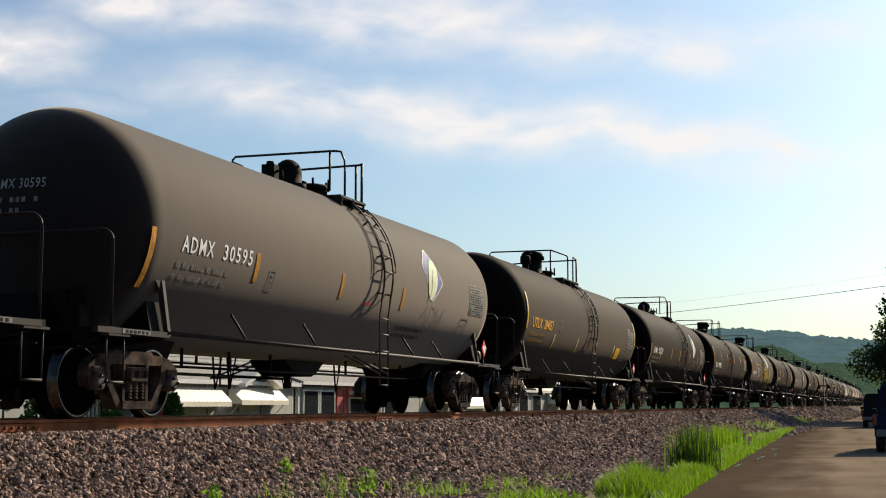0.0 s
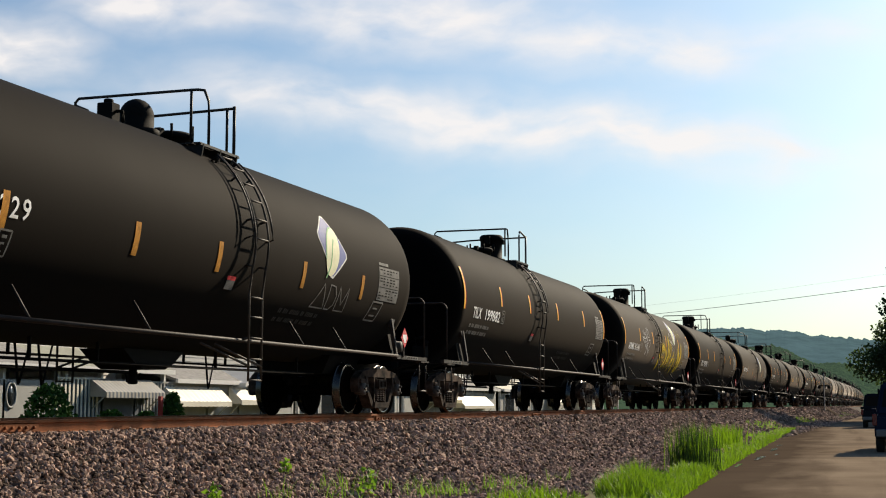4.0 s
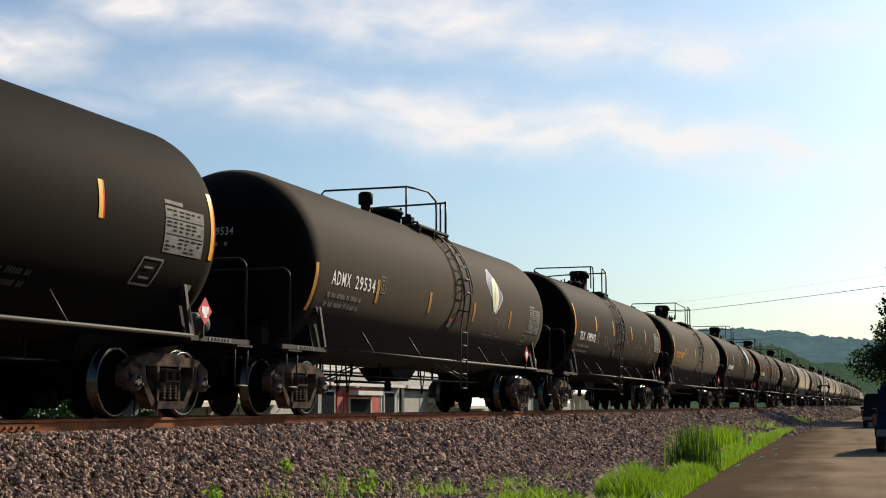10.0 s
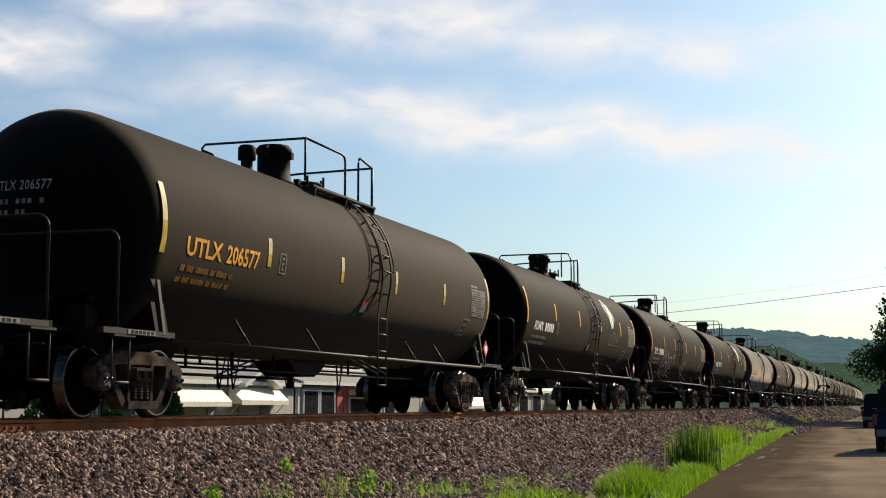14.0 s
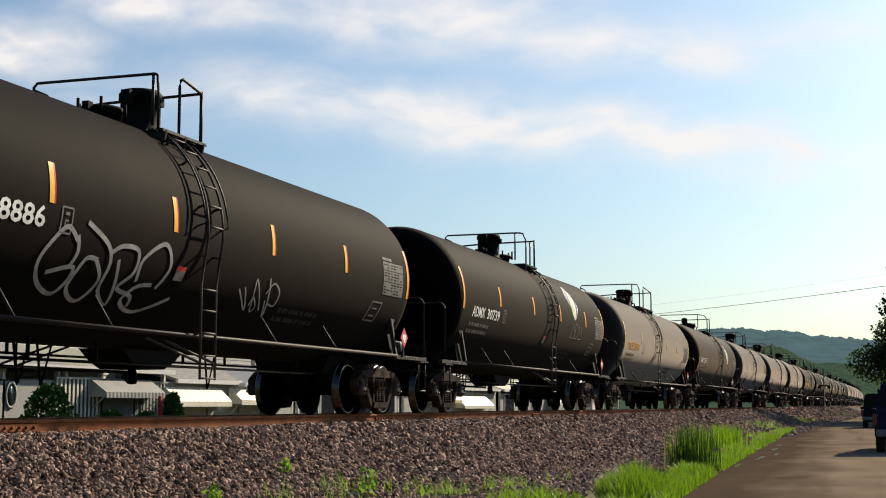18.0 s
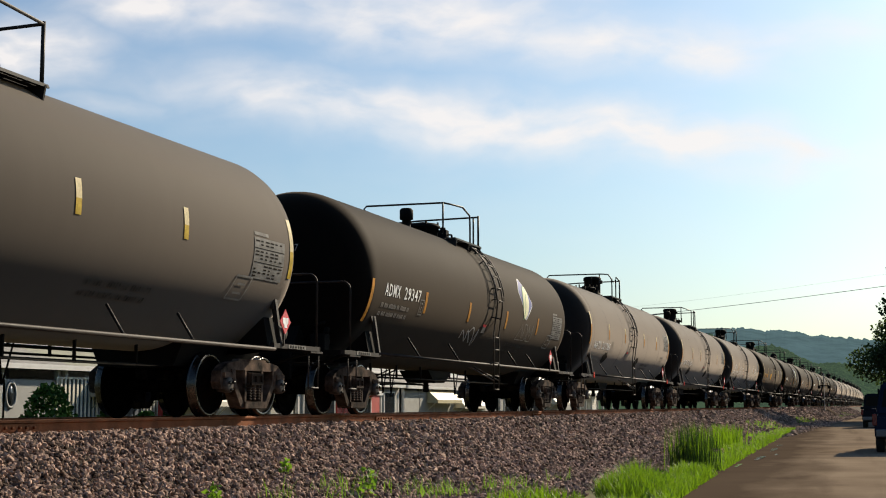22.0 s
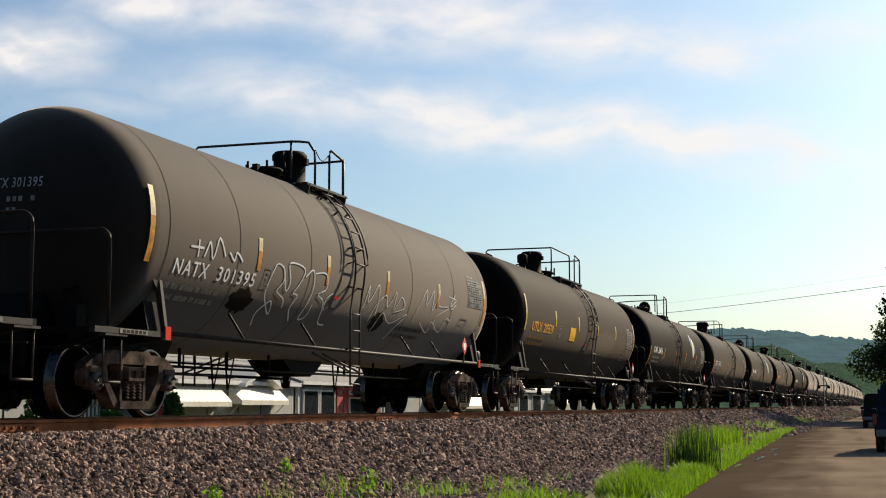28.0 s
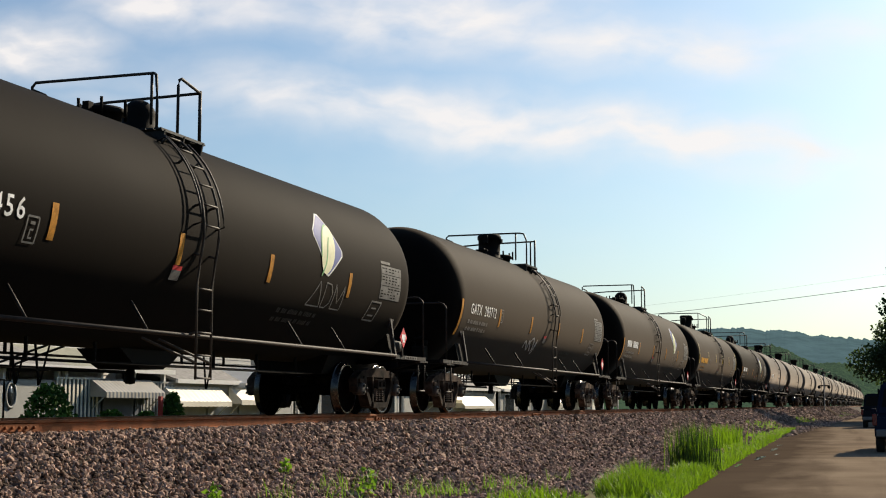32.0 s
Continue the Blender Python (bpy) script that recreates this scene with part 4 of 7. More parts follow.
    for x, y, hh, r, s in ((-22.6, 33.6, 2.5, 0.8, 1), (-22.2, 36.2, 1.75, 0.6, 2), (-22.2, 38.2, 1.7, 0.5, 3), (-22.9, 41.1, 2.3, 0.42, 4)):
        shrub(x, y, HOUSE_Z + 0.05, hh, r, 60 + s, "round green garden shrub before a porch")


# ---- parked cars, wires, crossing mast ----
def wheel_parts(car, x, y, r=0.36):
    bm = bmesh.new()
    lathe(bm, [(-0.11, 0.20), (-0.11, r - 0.04), (-0.08, r), (0.08, r), (0.11, r - 0.04), (0.11, 0.20)], "x", 28)
    w = part("wheel", bm, M_TYRE, car, "black tyre", pose(x, y, r))
    bm = bmesh.new()
    s = -1 if x < 0 else 1
    lathe(bm, [(s * 0.02, 0.21), (s * 0.10, 0.21), (s * 0.105, 0.18), (s * 0.07, 0.15), (s * 0.08, 0.05), (s * 0.085, 0.01)], "x", 20)
    part("rim", bm, M_RIM, w)


def parked_suv(x, y, paint, label, long=4.7, tall=1.8, wide=1.86, turn=0.0):
    """Boxy wagon seen from behind; rear towards -y."""
    car = thing("parked_car", label, "car", pose(x, y, ROAD_Z + 0.03, 0, 0, turn), group="cars parked by the lane")
    w = wide / 2
    bm = bmesh.new()
    side = [(0.0, 0.42), (-0.03, 0.62), (0.02, 0.98), (long * 0.74, 1.02), (long * 0.97, 0.86), (long, 0.60), (long - 0.05, 0.36),
            (long * 0.90, 0.34), (long * 0.88, 0.62), (long * 0.78, 0.72), (long * 0.70, 0.62), (long * 0.67, 0.32),
            (long * 0.32, 0.32), (long * 0.30, 0.62), (long * 0.21, 0.72), (long * 0.12, 0.62), (long * 0.10, 0.36)]
    prism(bm, side, -w, w)
    bmesh.ops.triangulate(bm, faces=[f for f in bm.faces if len(f.verts) > 4])
    bmesh.ops.bevel(bm, geom=[e for e in bm.edges if len(e.link_faces) == 2 and e.calc_face_angle(0) > 0.6], offset=0.05, segments=2, affect="EDGES")
    part("body", bm, paint, car)
    bm = bmesh.new()
    lo = [(-w + 0.04, 0.04), (w - 0.04, 0.04), (w - 0.04, long * 0.72), (-w + 0.04, long * 0.72)]
    hi = [(-w + 0.20, 0.22), (w - 0.20, 0.22), (w - 0.20, long * 0.55), (-w + 0.20, long * 0.55)]
    a = [bm.verts.new((*p, 0.98)) for p in lo]
    b = [bm.verts.new((*p, tall)) for p in hi]
    for i in range(4):
        bm.faces.new((a[i], a[(i + 1) % 4], b[(i + 1) % 4], b[i]))
    bm.faces.new(b)
    bm.faces.new(a)
    bmesh.ops.bevel(bm, geom=list(bm.edges), offset=0.06, segments=3, affect="EDGES")
    cabin = part("cabin", bm, paint, car)
    bm = bmesh.new()
    prism(bm, [(-w + 0.18, 1.10), (w - 0.18, 1.10), (w - 0.28, tall - 0.16), (-w + 0.28, tall - 0.16)], 0.085, 0.20, plane="xz")
    part("rear_window", bm, M_CARGLASS, cabin, "dark rear window")
    for s in (-1, 1):
        bm = bmesh.new()
        prism(bm, [(0.45, 1.08), (long * 0.62, 1.08), (long * 0.52, tall - 0.16), (0.50, tall - 0.16)], s * (w - 0.13), s * (w - 0.10))
        part("side_window", bm, M_CARGLASS, cabin)
        bm = bmesh.new()
        quad_box(bm, s * (w - 0.04) - 0.09, s * (w - 0.04) + 0.03, -0.045, 0.10, 0.72, 1.02)
        bevel_all(bm, 0.015)
        part("tail_lamp", bm, M_LAMP, car, "red tail lamp")
        bm = bmesh.new()
        quad_box(bm, s * w, s * (w + 0.16), long * 0.66, long * 0.70, 1.02, 1.16)
        bevel_all(bm, 0.02)
        part("mirror", bm, paint, car)
        wheel_parts(car, s * (w - 0.12), long * 0.21)
        wheel_parts(car, s * (w - 0.12), long * 0.79)
    bm = bmesh.new()
    quad_box(bm, -w + 0.03, w - 0.03, -0.12, 0.05, 0.42, 0.62)
    bevel_all(bm, 0.03)
    part("bumper", bm, M_BUMPER, car, "grey rear bumper")
    return car


def build_extras():
    parked_suv(-1.25, 80.0, M_CARNAVY, "dark sport utility car parked beside the lane", tall=1.88)
    parked_suv(0.18, 38.6, M_CARBLUE, "dark blue van parked beside the lane", long=4.9, tall=1.85)
    weed(-7.05, 13.6, -1.02, 0.34, 1)
    weed(-6.85, 17.6, -1.08, 0.42, 2)
    weed(-7.6, 16.6, -0.74, 0.20, 3)
    tree(6.6, 118, -1.2, 18.0, 9.4, 4, label="large dark leafy tree beside the lane", n_leaf=230000, leaf=0.25, base=0.03)
    tree(9.5, 104, -1.2, 10.0, 6.0, 9, label="dark leafy tree behind the parked cars", n_leaf=60000, leaf=0.21, base=0.06)
    for i, (y, x) in enumerate(((150, 6), (185, 4), (230, 5), (290, 7))):
        tree(x, y, -1.3, 10 + 2 * (i % 2), 6.5, 40 + i, label="leafy tree along the far lane", n_leaf=9000, leaf=0.5, base=0.05)
    # crossing mast
    mast = thing("crossing_signal", "pale mast beside the level crossing", "signal", pose(-8.0, 154.5, -0.9))
    bm = bmesh.new()
    lathe(bm, [(0, 0.16), (0.1, 0.16), (0.12, 0.06), (4.4, 0.055), (4.42, 0.02)], "z", 12)
    part("pole", bm, M_SIGNAL, mast)
    bm = bmesh.new()
    quad_box(bm, -0.55, 0.55, -0.03, 0.03, 3.05, 3.17)
    for s in (-1, 1):
        lathe(bm, [(-0.10, 0.16), (0.02, 0.16), (0.03, 0.05)], "y", 12, (s * 0.5, -0.05, 2.95))
    part("lamp_bar", bm, M_FRAME, mast)
    # overhead cables between two poles
    a0, b0 = Vector((-70, 243, 14.2)), Vector((30, 138, 15.5))
    for p in (a0, b0):
        pole = thing("utility_pole", "weathered timber utility pole", "utility pole", pose(p.x, p.y, -2.0), group="utility poles")
        bm = bmesh.new()
        lathe(bm, [(0, 0.18), (p.z + 3.2, 0.11), (p.z + 3.22, 0.02)], "z", 10)
        part("shaft", bm, M_POLE, pole)
        bm = bmesh.new()
        quad_box(bm, -1.1, 1.1, -0.06, 0.06, p.z + 2.3, p.z + 2.42)
        part("crossarm", bm, M_POLE, pole)
    for dz, r in ((0.0, 0.035), (1.4, 0.008)):
        bm = bmesh.new()
        pts = []
        for i in range(25):
            u = i / 24
            p = a0.lerp(b0, u) + Vector((0, 0, dz - 4 * 1.2 * u * (1 - u)))
            pts.append(p)
        tube(bm, pts, r, 6)
        tagged(part("cable", bm, M_WIRE), "dark overhead cable sagging across the tracks", "cable", group="overhead cables")


# ---- the tank cars ----
R, ZC = 1.55, 2.48              # shell radius and axis height
HALF = PITCH / 2                # coupler face from the car's middle
CYL, HEAD = 7.28, 0.74          # half length of the straight shell; depth of the dished head
TRUCK_Y = 7.0
mesh_bank = {}


def bank(key, build, materials):
    """One mesh for all alike parts."""
    if key not in mesh_bank:
        bm = bmesh.new()
        build(bm)
        mesh_bank[key] = mesh_of(key, bm, materials)
    return mesh_bank[key]


def on_shell(y, v, lift=0.006, phi0=0.0):
    """A place on the near side of the shell: y along it, v metres up round it from its widest line."""
    a = phi0 + v / R
    return ((R + lift) * math.cos(a), y, ZC + (R + lift) * math.sin(a))


def shell_patch(bm, y0, y1, v0, v1, lift=0.006, n=6, mi=0, skew=0.0):
    """A painted rectangle that follows the shell; skew leans its top along the shell."""
    rows = []
    for i in range(n + 1):
        v, s = v0 + (v1 - v0) * i / n, skew * i / n
        rows.append([bm.verts.new(on_shell(y + s, v, lift)) for y in (y0, y1)])
    for a, b in zip(rows, rows[1:]):
        bm.faces.new((a[0], a[1], b[1], b[0])).material_index = mi


def shell_poly(bm, pts, lift=0.006, mi=0):
    """A painted outline that follows the shell, cut into level bands."""
    t = bmesh.new()
    f = t.faces.new([t.verts.new((0, y, v)) for y, v in pts])
    lo, hi = min(p[1] for p in pts), max(p[1] for p in pts)
    k = lo + 0.1
    while k < hi:
        bmesh.ops.bisect_plane(t, geom=t.verts[:] + t.edges[:] + t.faces[:], plane_co=(0, 0, k), plane_no=(0, 0, 1))
        k += 0.1
    table = {v: bm.verts.new(on_shell(v.co.y, v.co.z, lift)) for v in t.verts}
    for f in t.faces:
        bm.faces.new([table[v] for v in f.verts]).material_index = mi
    t.free()


def letter_bm(bm, text, y0, v0, height, span, spacing=1.0, flat_to=None, lean=0.0, lift=0.006, mi=0, bold=0.012):
    """Lettering in the built-in font, laid on the shell, or through flat_to(u, v)."""
    cu = bpy.data.curves.new("lettering", "FONT")
    cu.body, cu.size, cu.space_character, cu.resolution_u = text, height / 0.69, spacing, 2
    cu.offset = bold * height
    ob = bpy.data.objects.new("lettering", cu)
    scene.collection.objects.link(ob)
    me = ob.evaluated_get(bpy.context.evaluated_depsgraph_get()).to_mesh()
    t = bmesh.new()
    t.from_mesh(me)
    for i in (1, 2, 3):
        bmesh.ops.bisect_plane(t, geom=t.verts[:] + t.edges[:] + t.faces[:], plane_co=(0, height * i / 4, 0), plane_no=(0, 1, 0))
    lo, hi = min(v.co.x for v in t.verts), max(v.co.x for v in t.verts)
    width = span / (hi - lo)
    put = flat_to or (lambda u, v: on_shell(y0 + u, v0 + v, lift))
    table = {v: bm.verts.new(put((v.co.x - lo) * width + lean * v.co.y, v.co.y)) for v in t.verts}
    for f in t.faces:
        bm.faces.new([table[v] for v in f.verts]).material_index = mi
    t.free()
    bpy.data.objects.remove(ob)
    bpy.data.curves.remove(cu)


def shell_line(bm, pts, w, lift=0.007):
    """A painted ribbon on the shell along (y, v) points."""
    fine = []
    for (a, b), (c, d) in zip(pts, pts[1:]):
        n = max(1, math.ceil(math.hypot(c - a, d - b) / 0.09))
        fine += [(a + (c - a) * i / n, b + (d - b) * i / n) for i in range(n)]
    fine.append(pts[-1])
    rows = []
    for i, (a, b) in enumerate(fine):
        p, q = fine[max(0, i - 1)], fine[min(len(fine) - 1, i + 1)]
        dy, dv = q[0] - p[0], q[1] - p[1]
        k = math.hypot(dy, dv) or 1
        oy, ov = -dv / k * w / 2, dy / k * w / 2
        rows.append([bm.verts.new(on_shell(a + e * oy, b + e * ov, lift)) for e in (1, -1)])
    for q, r in zip(rows, rows[1:]):
        bm.faces.new((q[0], r[0], r[1], q[1]))


def tank_bm(bm, depth=HEAD):
    """Straight shell with a dished head at each end."""
    prof = []
    for i in range(1, 11):
        a = math.pi / 2 * i / 10
        prof.append((-CYL - depth * math.cos(a), R * math.sin(a)))
    prof += [(-CYL + 0.10, R), (-2.4, R), (2.4, R)]
    prof += [(-p, r) for p, r in reversed(prof[:11])]
    lathe(bm, prof, "y", 72, (0, 0, ZC))


def wheelset_bm(bm):
    """Axle, two wheels and the bearing end caps, about the axle's middle."""
    tube(bm, [(-0.9, 0, 0), (0.9, 0, 0)], 0.075, 12, 0)
    for s in (-1, 1):
        prof = [(0.655, 0.10), (0.66, 0.14), (0.70, 0.17), (0.715, 0.30), (0.70, 0.39), (0.683, 0.42), (0.683, 0.484), (0.70, 0.490), (0.716, 0.470),
                (0.722, 0.459), (0.815, 0.455), (0.822, 0.448), (0.822, 0.41), (0.80, 0.39), (0.775, 0.37), (0.765, 0.20), (0.80, 0.15), (0.83, 0.14), (0.83, 0.10)]
        mats = [0, 0, 0, 0, 0, 0, 0, 1, 1, 1, 1, 1, 0, 0, 0, 0, 0, 0, 0]
        lathe(bm, [(s * a, r) for a, r in prof], "x", 40, mats=mats)
        lathe(bm, [(s * 0.95, 0.10), (s * 1.10, 0.115), (s * 1.14, 0.11), (s * 1.15, 0.07), (s * 1.155, 0.02)], "x", 16, mi=2)
        for k in range(3):
            a = 2 * math.pi * k / 3
            c = (s * 1.155, 0.07 * math.cos(a), 0.07 * math.sin(a))
            lathe(bm, [(0, 0.024), (s * 0.03, 0.022), (s * 0.032, 0.005)], "x", 6, c, mi=1)


def side_frame_bm(bm):
    """Cast side frame: compression chord, sloping tension members with open windows, spring seat and journal jaws."""
    x0, x1 = 0.93, 1.08
    prism(bm, [(-0.62, 0.81), (0.62, 0.81), (0.86, 0.77), (1.06, 0.66), (1.09, 0.50), (1.04, 0.40), (0.98, 0.40), (1.00, 0.56), (0.90, 0.60),
               (0.80, 0.59), (0.77, 0.42), (0.72, 0.42), (0.70, 0.68), (-0.70, 0.68), (-0.72, 0.42), (-0.77, 0.42), (-0.80, 0.59), (-0.90, 0.60),
               (-1.00, 0.56), (-0.98, 0.40), (-1.04, 0.40), (-1.09, 0.50), (-1.06, 0.66), (-0.86, 0.77)], x0, x1)
    for s in (-1, 1):
        prism(bm, [(s * 0.76, 0.69), (s * 0.72, 0.48), (s * 0.46, 0.15), (s * 0.22, 0.11), (s * 0.22, 0.19), (s * 0.38, 0.22), (s * 0.60, 0.48), (s * 0.64, 0.69)], x0 - 0.02, x1 + 0.02)
        prism(bm, [(s * 0.31, 0.69), (s * 0.31, 0.20), (s * 0.25, 0.20), (s * 0.25, 0.69)], x0, x1 + 0.01)
        quad_box(bm, x0 - 0.03, x1 + 0.04, s * 0.889 - 0.13, s * 0.889 + 0.13, 0.56, 0.64)
    prism(bm, [(-0.36, 0.12), (0.36, 0.12), (0.36, 0.22), (-0.36, 0.22)], x0 - 0.06, x1 + 0.05)
    prism(bm, [(-0.50, 0.805), (0.50, 0.805), (0.44, 0.85), (-0.44, 0.85)], x0 + 0.02, x1 - 0.02)


def spring_bm(bm):
    prof = []
    for i in range(6):
        z = 0.235 + i * 0.04
        prof += [(z, 0.045), (z + 0.013, 0.062), (z + 0.027, 0.062), (z + 0.04, 0.045)]
    lathe(bm, prof, "z", 10)


def bolster_bm(bm):
    prism(bm, [(-1.12, 0.50), (1.12, 0.50), (1.12, 0.64), (0.7, 0.70), (-0.7, 0.70), (-1.12, 0.64)], -0.21, 0.21, plane="xz")
    for s in (-1, 1):
        quad_box(bm, s * 1.12, s * 1.15, -0.20, 0.20, 0.47, 0.51)
        quad_box(bm, s * 1.12, s * 1.15, -0.20, 0.20, 0.60, 0.64)
        quad_box(bm, s * 1.12, s * 1.15, -0.20, -0.165, 0.51, 0.60)
        quad_box(bm, s * 1.12, s * 1.15, 0.165, 0.20, 0.51, 0.60)
        quad_box(bm, s * 1.12, s * 1.145, -0.02, 0.02, 0.51, 0.60)


def brake_beam_bm(bm):
    tube(bm, [(-0.75, 0, 0), (0.75, 0, 0)], 0.04, 8)
    tube(bm, [(-0.7, 0, 0), (0, 0.22, 0.02), (0.7, 0, 0)], 0.03, 8)
    for s in (-1, 1):
        quad_box(bm, s * 0.77 - 0.05, s * 0.77 + 0.05, -0.08, 0.0, -0.16, 0.16)


def add_truck(car, y):
    truck = part("truck", bank("truck bolster", bolster_bm, M_CAST), None, car, "four-wheel cast steel bogie with dusty frames", pose(0, y, 0))
    for s in (-1, 1):
        part("side_frame", bank("side frame", side_frame_bm, M_CAST), None, truck, at=pose(0, 0, 0, 0, 0, 0 if s > 0 else 180))
    for s in (-1, 1):
        for y2 in (-0.15, 0, 0.15):
            part("spring", bank("coil spring", spring_bm, M_CAST), None, truck, "coiled suspension spring", pose(s * 1.06, y2, 0))
    sets = []
    for s in (-1, 1):
        sets.append(part("wheelset", bank("wheelset", wheelset_bm, [M_RUSTSHADE, M_TREAD, M_CAP]), None, truck, "axle with two rusty wheels toned dark for shade, bright treads", pose(0, s * 0.889, 0.457)))
        part("brake_beam", bank("brake beam", brake_beam_bm, M_FRAME), None, truck, at=pose(0, s * 0.36, 0.40, 0, 0, 0 if s > 0 else 180))
    return sets


def end_rail_bm(bm):
    """Hooped handrail across the car's end, about the end sill's middle."""
    pts = [(-1.42, 0, 0)]
    for i in range(7):
        a = math.pi / 2 * i / 6
        pts.append((-1.42 + 0.16 * (1 - math.cos(a)), 0, 1.03 + 0.15 * math.sin(a)))
    pts += [(-p, 0, z) for p, _, z in reversed(pts)]
    tube(bm, pts, 0.019, 8)


def step_bm(bm):
    """Hanging stirrup step with one tread."""
    for s in (-1, 1):
        tube(bm, [(0, s * 0.20, 0.0), (0, s * 0.19, -0.58)], 0.014, 6)
    tube(bm, [(0, -0.19, -0.58), (0, 0.19, -0.58)], 0.018, 6)
    quad_box(bm, -0.06, 0.06, -0.24, 0.24, -0.03, 0.0)


def stub_sill_bm(bm):
    """Draft sill, body bolster webs and shell saddle at one end (towards +y)."""
    quad_box(bm, -0.33, 0.33, 5.4, HALF - 0.62, 0.70, 1.04)
    prism(bm, [(-1.40, 1.00), (1.40, 1.00), (1.30, 1.48), (0.9, 1.12), (0.5, 0.90), (-0.5, 0.90), (-0.9, 1.12), (-1.30, 1.48)], TRUCK_Y - 0.16, TRUCK_Y + 0.16, plane="xz")
    prism(bm, [(-0.6, 0.72), (0.6, 0.72), (0.75, 1.05), (-0.75, 1.05)], 5.4, 7.9, plane="xz")
    prism(bm, [(HALF - 1.6, 1.0), (HALF - 0.7, 1.0), (HALF - 1.15, 1.55)], -0.4, 0.4)
    quad_box(bm, -0.45, 0.45, HALF - 0.72, HALF - 0.62, 0.62, 1.10)


def coupler_bm(bm):
    """Knuckle coupler with shank, and the air hose beside it."""
    quad_box(bm, -0.07, 0.07, HALF - 0.62, HALF - 0.22, 0.76, 0.92)
    prism(bm, [(-0.09, HALF - 0.26), (0.10, HALF - 0.26), (0.17, HALF - 0.16), (0.16, HALF + 0.0), (0.02, HALF - 0.02), (-0.02, HALF - 0.11), (-0.10, HALF - 0.02), (-0.16, HALF - 0.08)], 0.70, 0.98, plane="xy")
    tube(bm, [(0.32, HALF - 0.55, 0.80), (0.33, HALF - 0.40, 0.72), (0.30, HALF - 0.22, 0.45), (0.20, HALF - 0.05, 0.32), (0.12, HALF, 0.34)], 0.026, 6)


def end_sill_bm(bm):
    """End running board across the car (towards +y)."""
    quad_box(bm, -1.45, 1.45, HALF - 0.92, HALF - 0.72, 1.02, 1.10)
    for s in (-1, 1):
        tube(bm, [(s * 1.35, HALF - 0.80, 1.02), (s * 0.34, HALF - 1.0, 0.74)], 0.03, 6)
    tube(bm, [(-1.3, HALF - 0.66, 0.85), (1.3, HALF - 0.66, 0.85)], 0.015, 6)


def side_plate_bm(bm):
    """Stout side sill between end sill and post, with stencilled plate (near side, +y end)."""
    quad_box(bm, 1.41, 1.485, HALF - 2.25, HALF - 0.56, 1.02, 1.09)


def sill_tag_bm(bm):
    quad_box(bm, 1.485, 1.492, HALF - 1.75, HALF - 1.1, 1.027, 1.083)
    for k in range(6):
        y = HALF - 1.70 + k * 0.095
        quad_box(bm, 1.492, 1.495, y, y + 0.06, 1.036, 1.074, 1)


def post_bm(bm):
    """Upright plate from side sill to shell with its saddle pad."""
    prism(bm, [(1.49, 1.05), (1.43, 1.05), (1.31, 1.70), (1.33, 1.78), (1.38, 1.76)], HALF - 2.27, HALF - 2.20, plane="xz")
    prism(bm, [(HALF - 2.30, 1.62), (HALF - 2.18, 1.62), (HALF - 1.95, 1.86), (HALF - 2.3, 1.82)], 1.31, 1.37)


def side_rail_bm(bm):
    tube(bm, [(1.47, -(HALF - 2.2), 1.08), (1.47, HALF - 2.2, 1.08)], 0.028, 8)
    quad_box(bm, 1.40, 1.45, -(HALF - 2.2), HALF - 2.2, 1.055, 1.09)


def brace_bm(bm):
    tube(bm, [(1.46, 0, 1.08), (1.20, 0, 1.47)], 0.019, 6)


def stringer_bm(bm):
    """Two ladder stringers: upright below, then bent round the shell to the walkway."""
    for s in (-1, 1):
        pts = [(1.57, s * 0.21, 0.50), (1.57, s * 0.21, 1.75)]
        for i in range(13):
            a = radians(-14 + i * 5.5)
            pts.append(((R + 0.11) * math.cos(a), s * 0.21, ZC + (R + 0.11) * math.sin(a)))
        tube(bm, pts, 0.018, 8)
    for a in (-12, 12, 36, 50):
        for s in (-1, 1):
            c, d = math.cos(radians(a)), math.sin(radians(a))
            tube(bm, [(R * c, s * 0.21, ZC + R * d), ((R + 0.11) * c, s * 0.21, ZC + (R + 0.11) * d)], 0.018, 6)


def rung_bm(bm):
    tube(bm, [(0, -0.21, 0), (0, 0.21, 0)], 0.014, 6)


def grab_bm(bm):
    """Curved hand bar beside the ladder."""
    pts = [(R * math.cos(radians(2)), 0, ZC + R * math.sin(radians(2)))]
    for i in range(11):
        a = radians(3 + i * 4.6)
        pts.append(((R + 0.12) * math.cos(a), 0, ZC + (R + 0.12) * math.sin(a)))
    pts.append((R * math.cos(radians(51)), 0, ZC + R * math.sin(radians(51))))
    tube(bm, pts, 0.014, 6)


def ladder_foot_bm(bm):
    """Brackets from the ladder's foot to the underframe."""
    for s in (-1, 1):
        tube(bm, [(1.57, s * 0.21, 0.72), (1.2, s * 0.21 - 0.75, 1.02)], 0.018, 6)
    tube(bm, [(1.57, -0.21, 1.12), (1.42, -0.21, 1.08)], 0.02, 6)


DECK = ZC + 1.40


def walkway_bm(bm, a, b):
    """A running board's bearers along one side of the shell's top, on bracket plates, from a to b."""
    for y in (a + 0.08, (a + b) / 2, b - 0.08):
        prism(bm, [(0.60, DECK), (0.99, DECK), (0.95, ZC + 1.19), (0.85, ZC + 1.28), (0.62, ZC + 1.385)], y - 0.015, y + 0.015, 0, "xz")
    for x in (0.61, 0.97):
        quad_box(bm, x - 0.012, x + 0.012, a, b, DECK - 0.022, DECK)


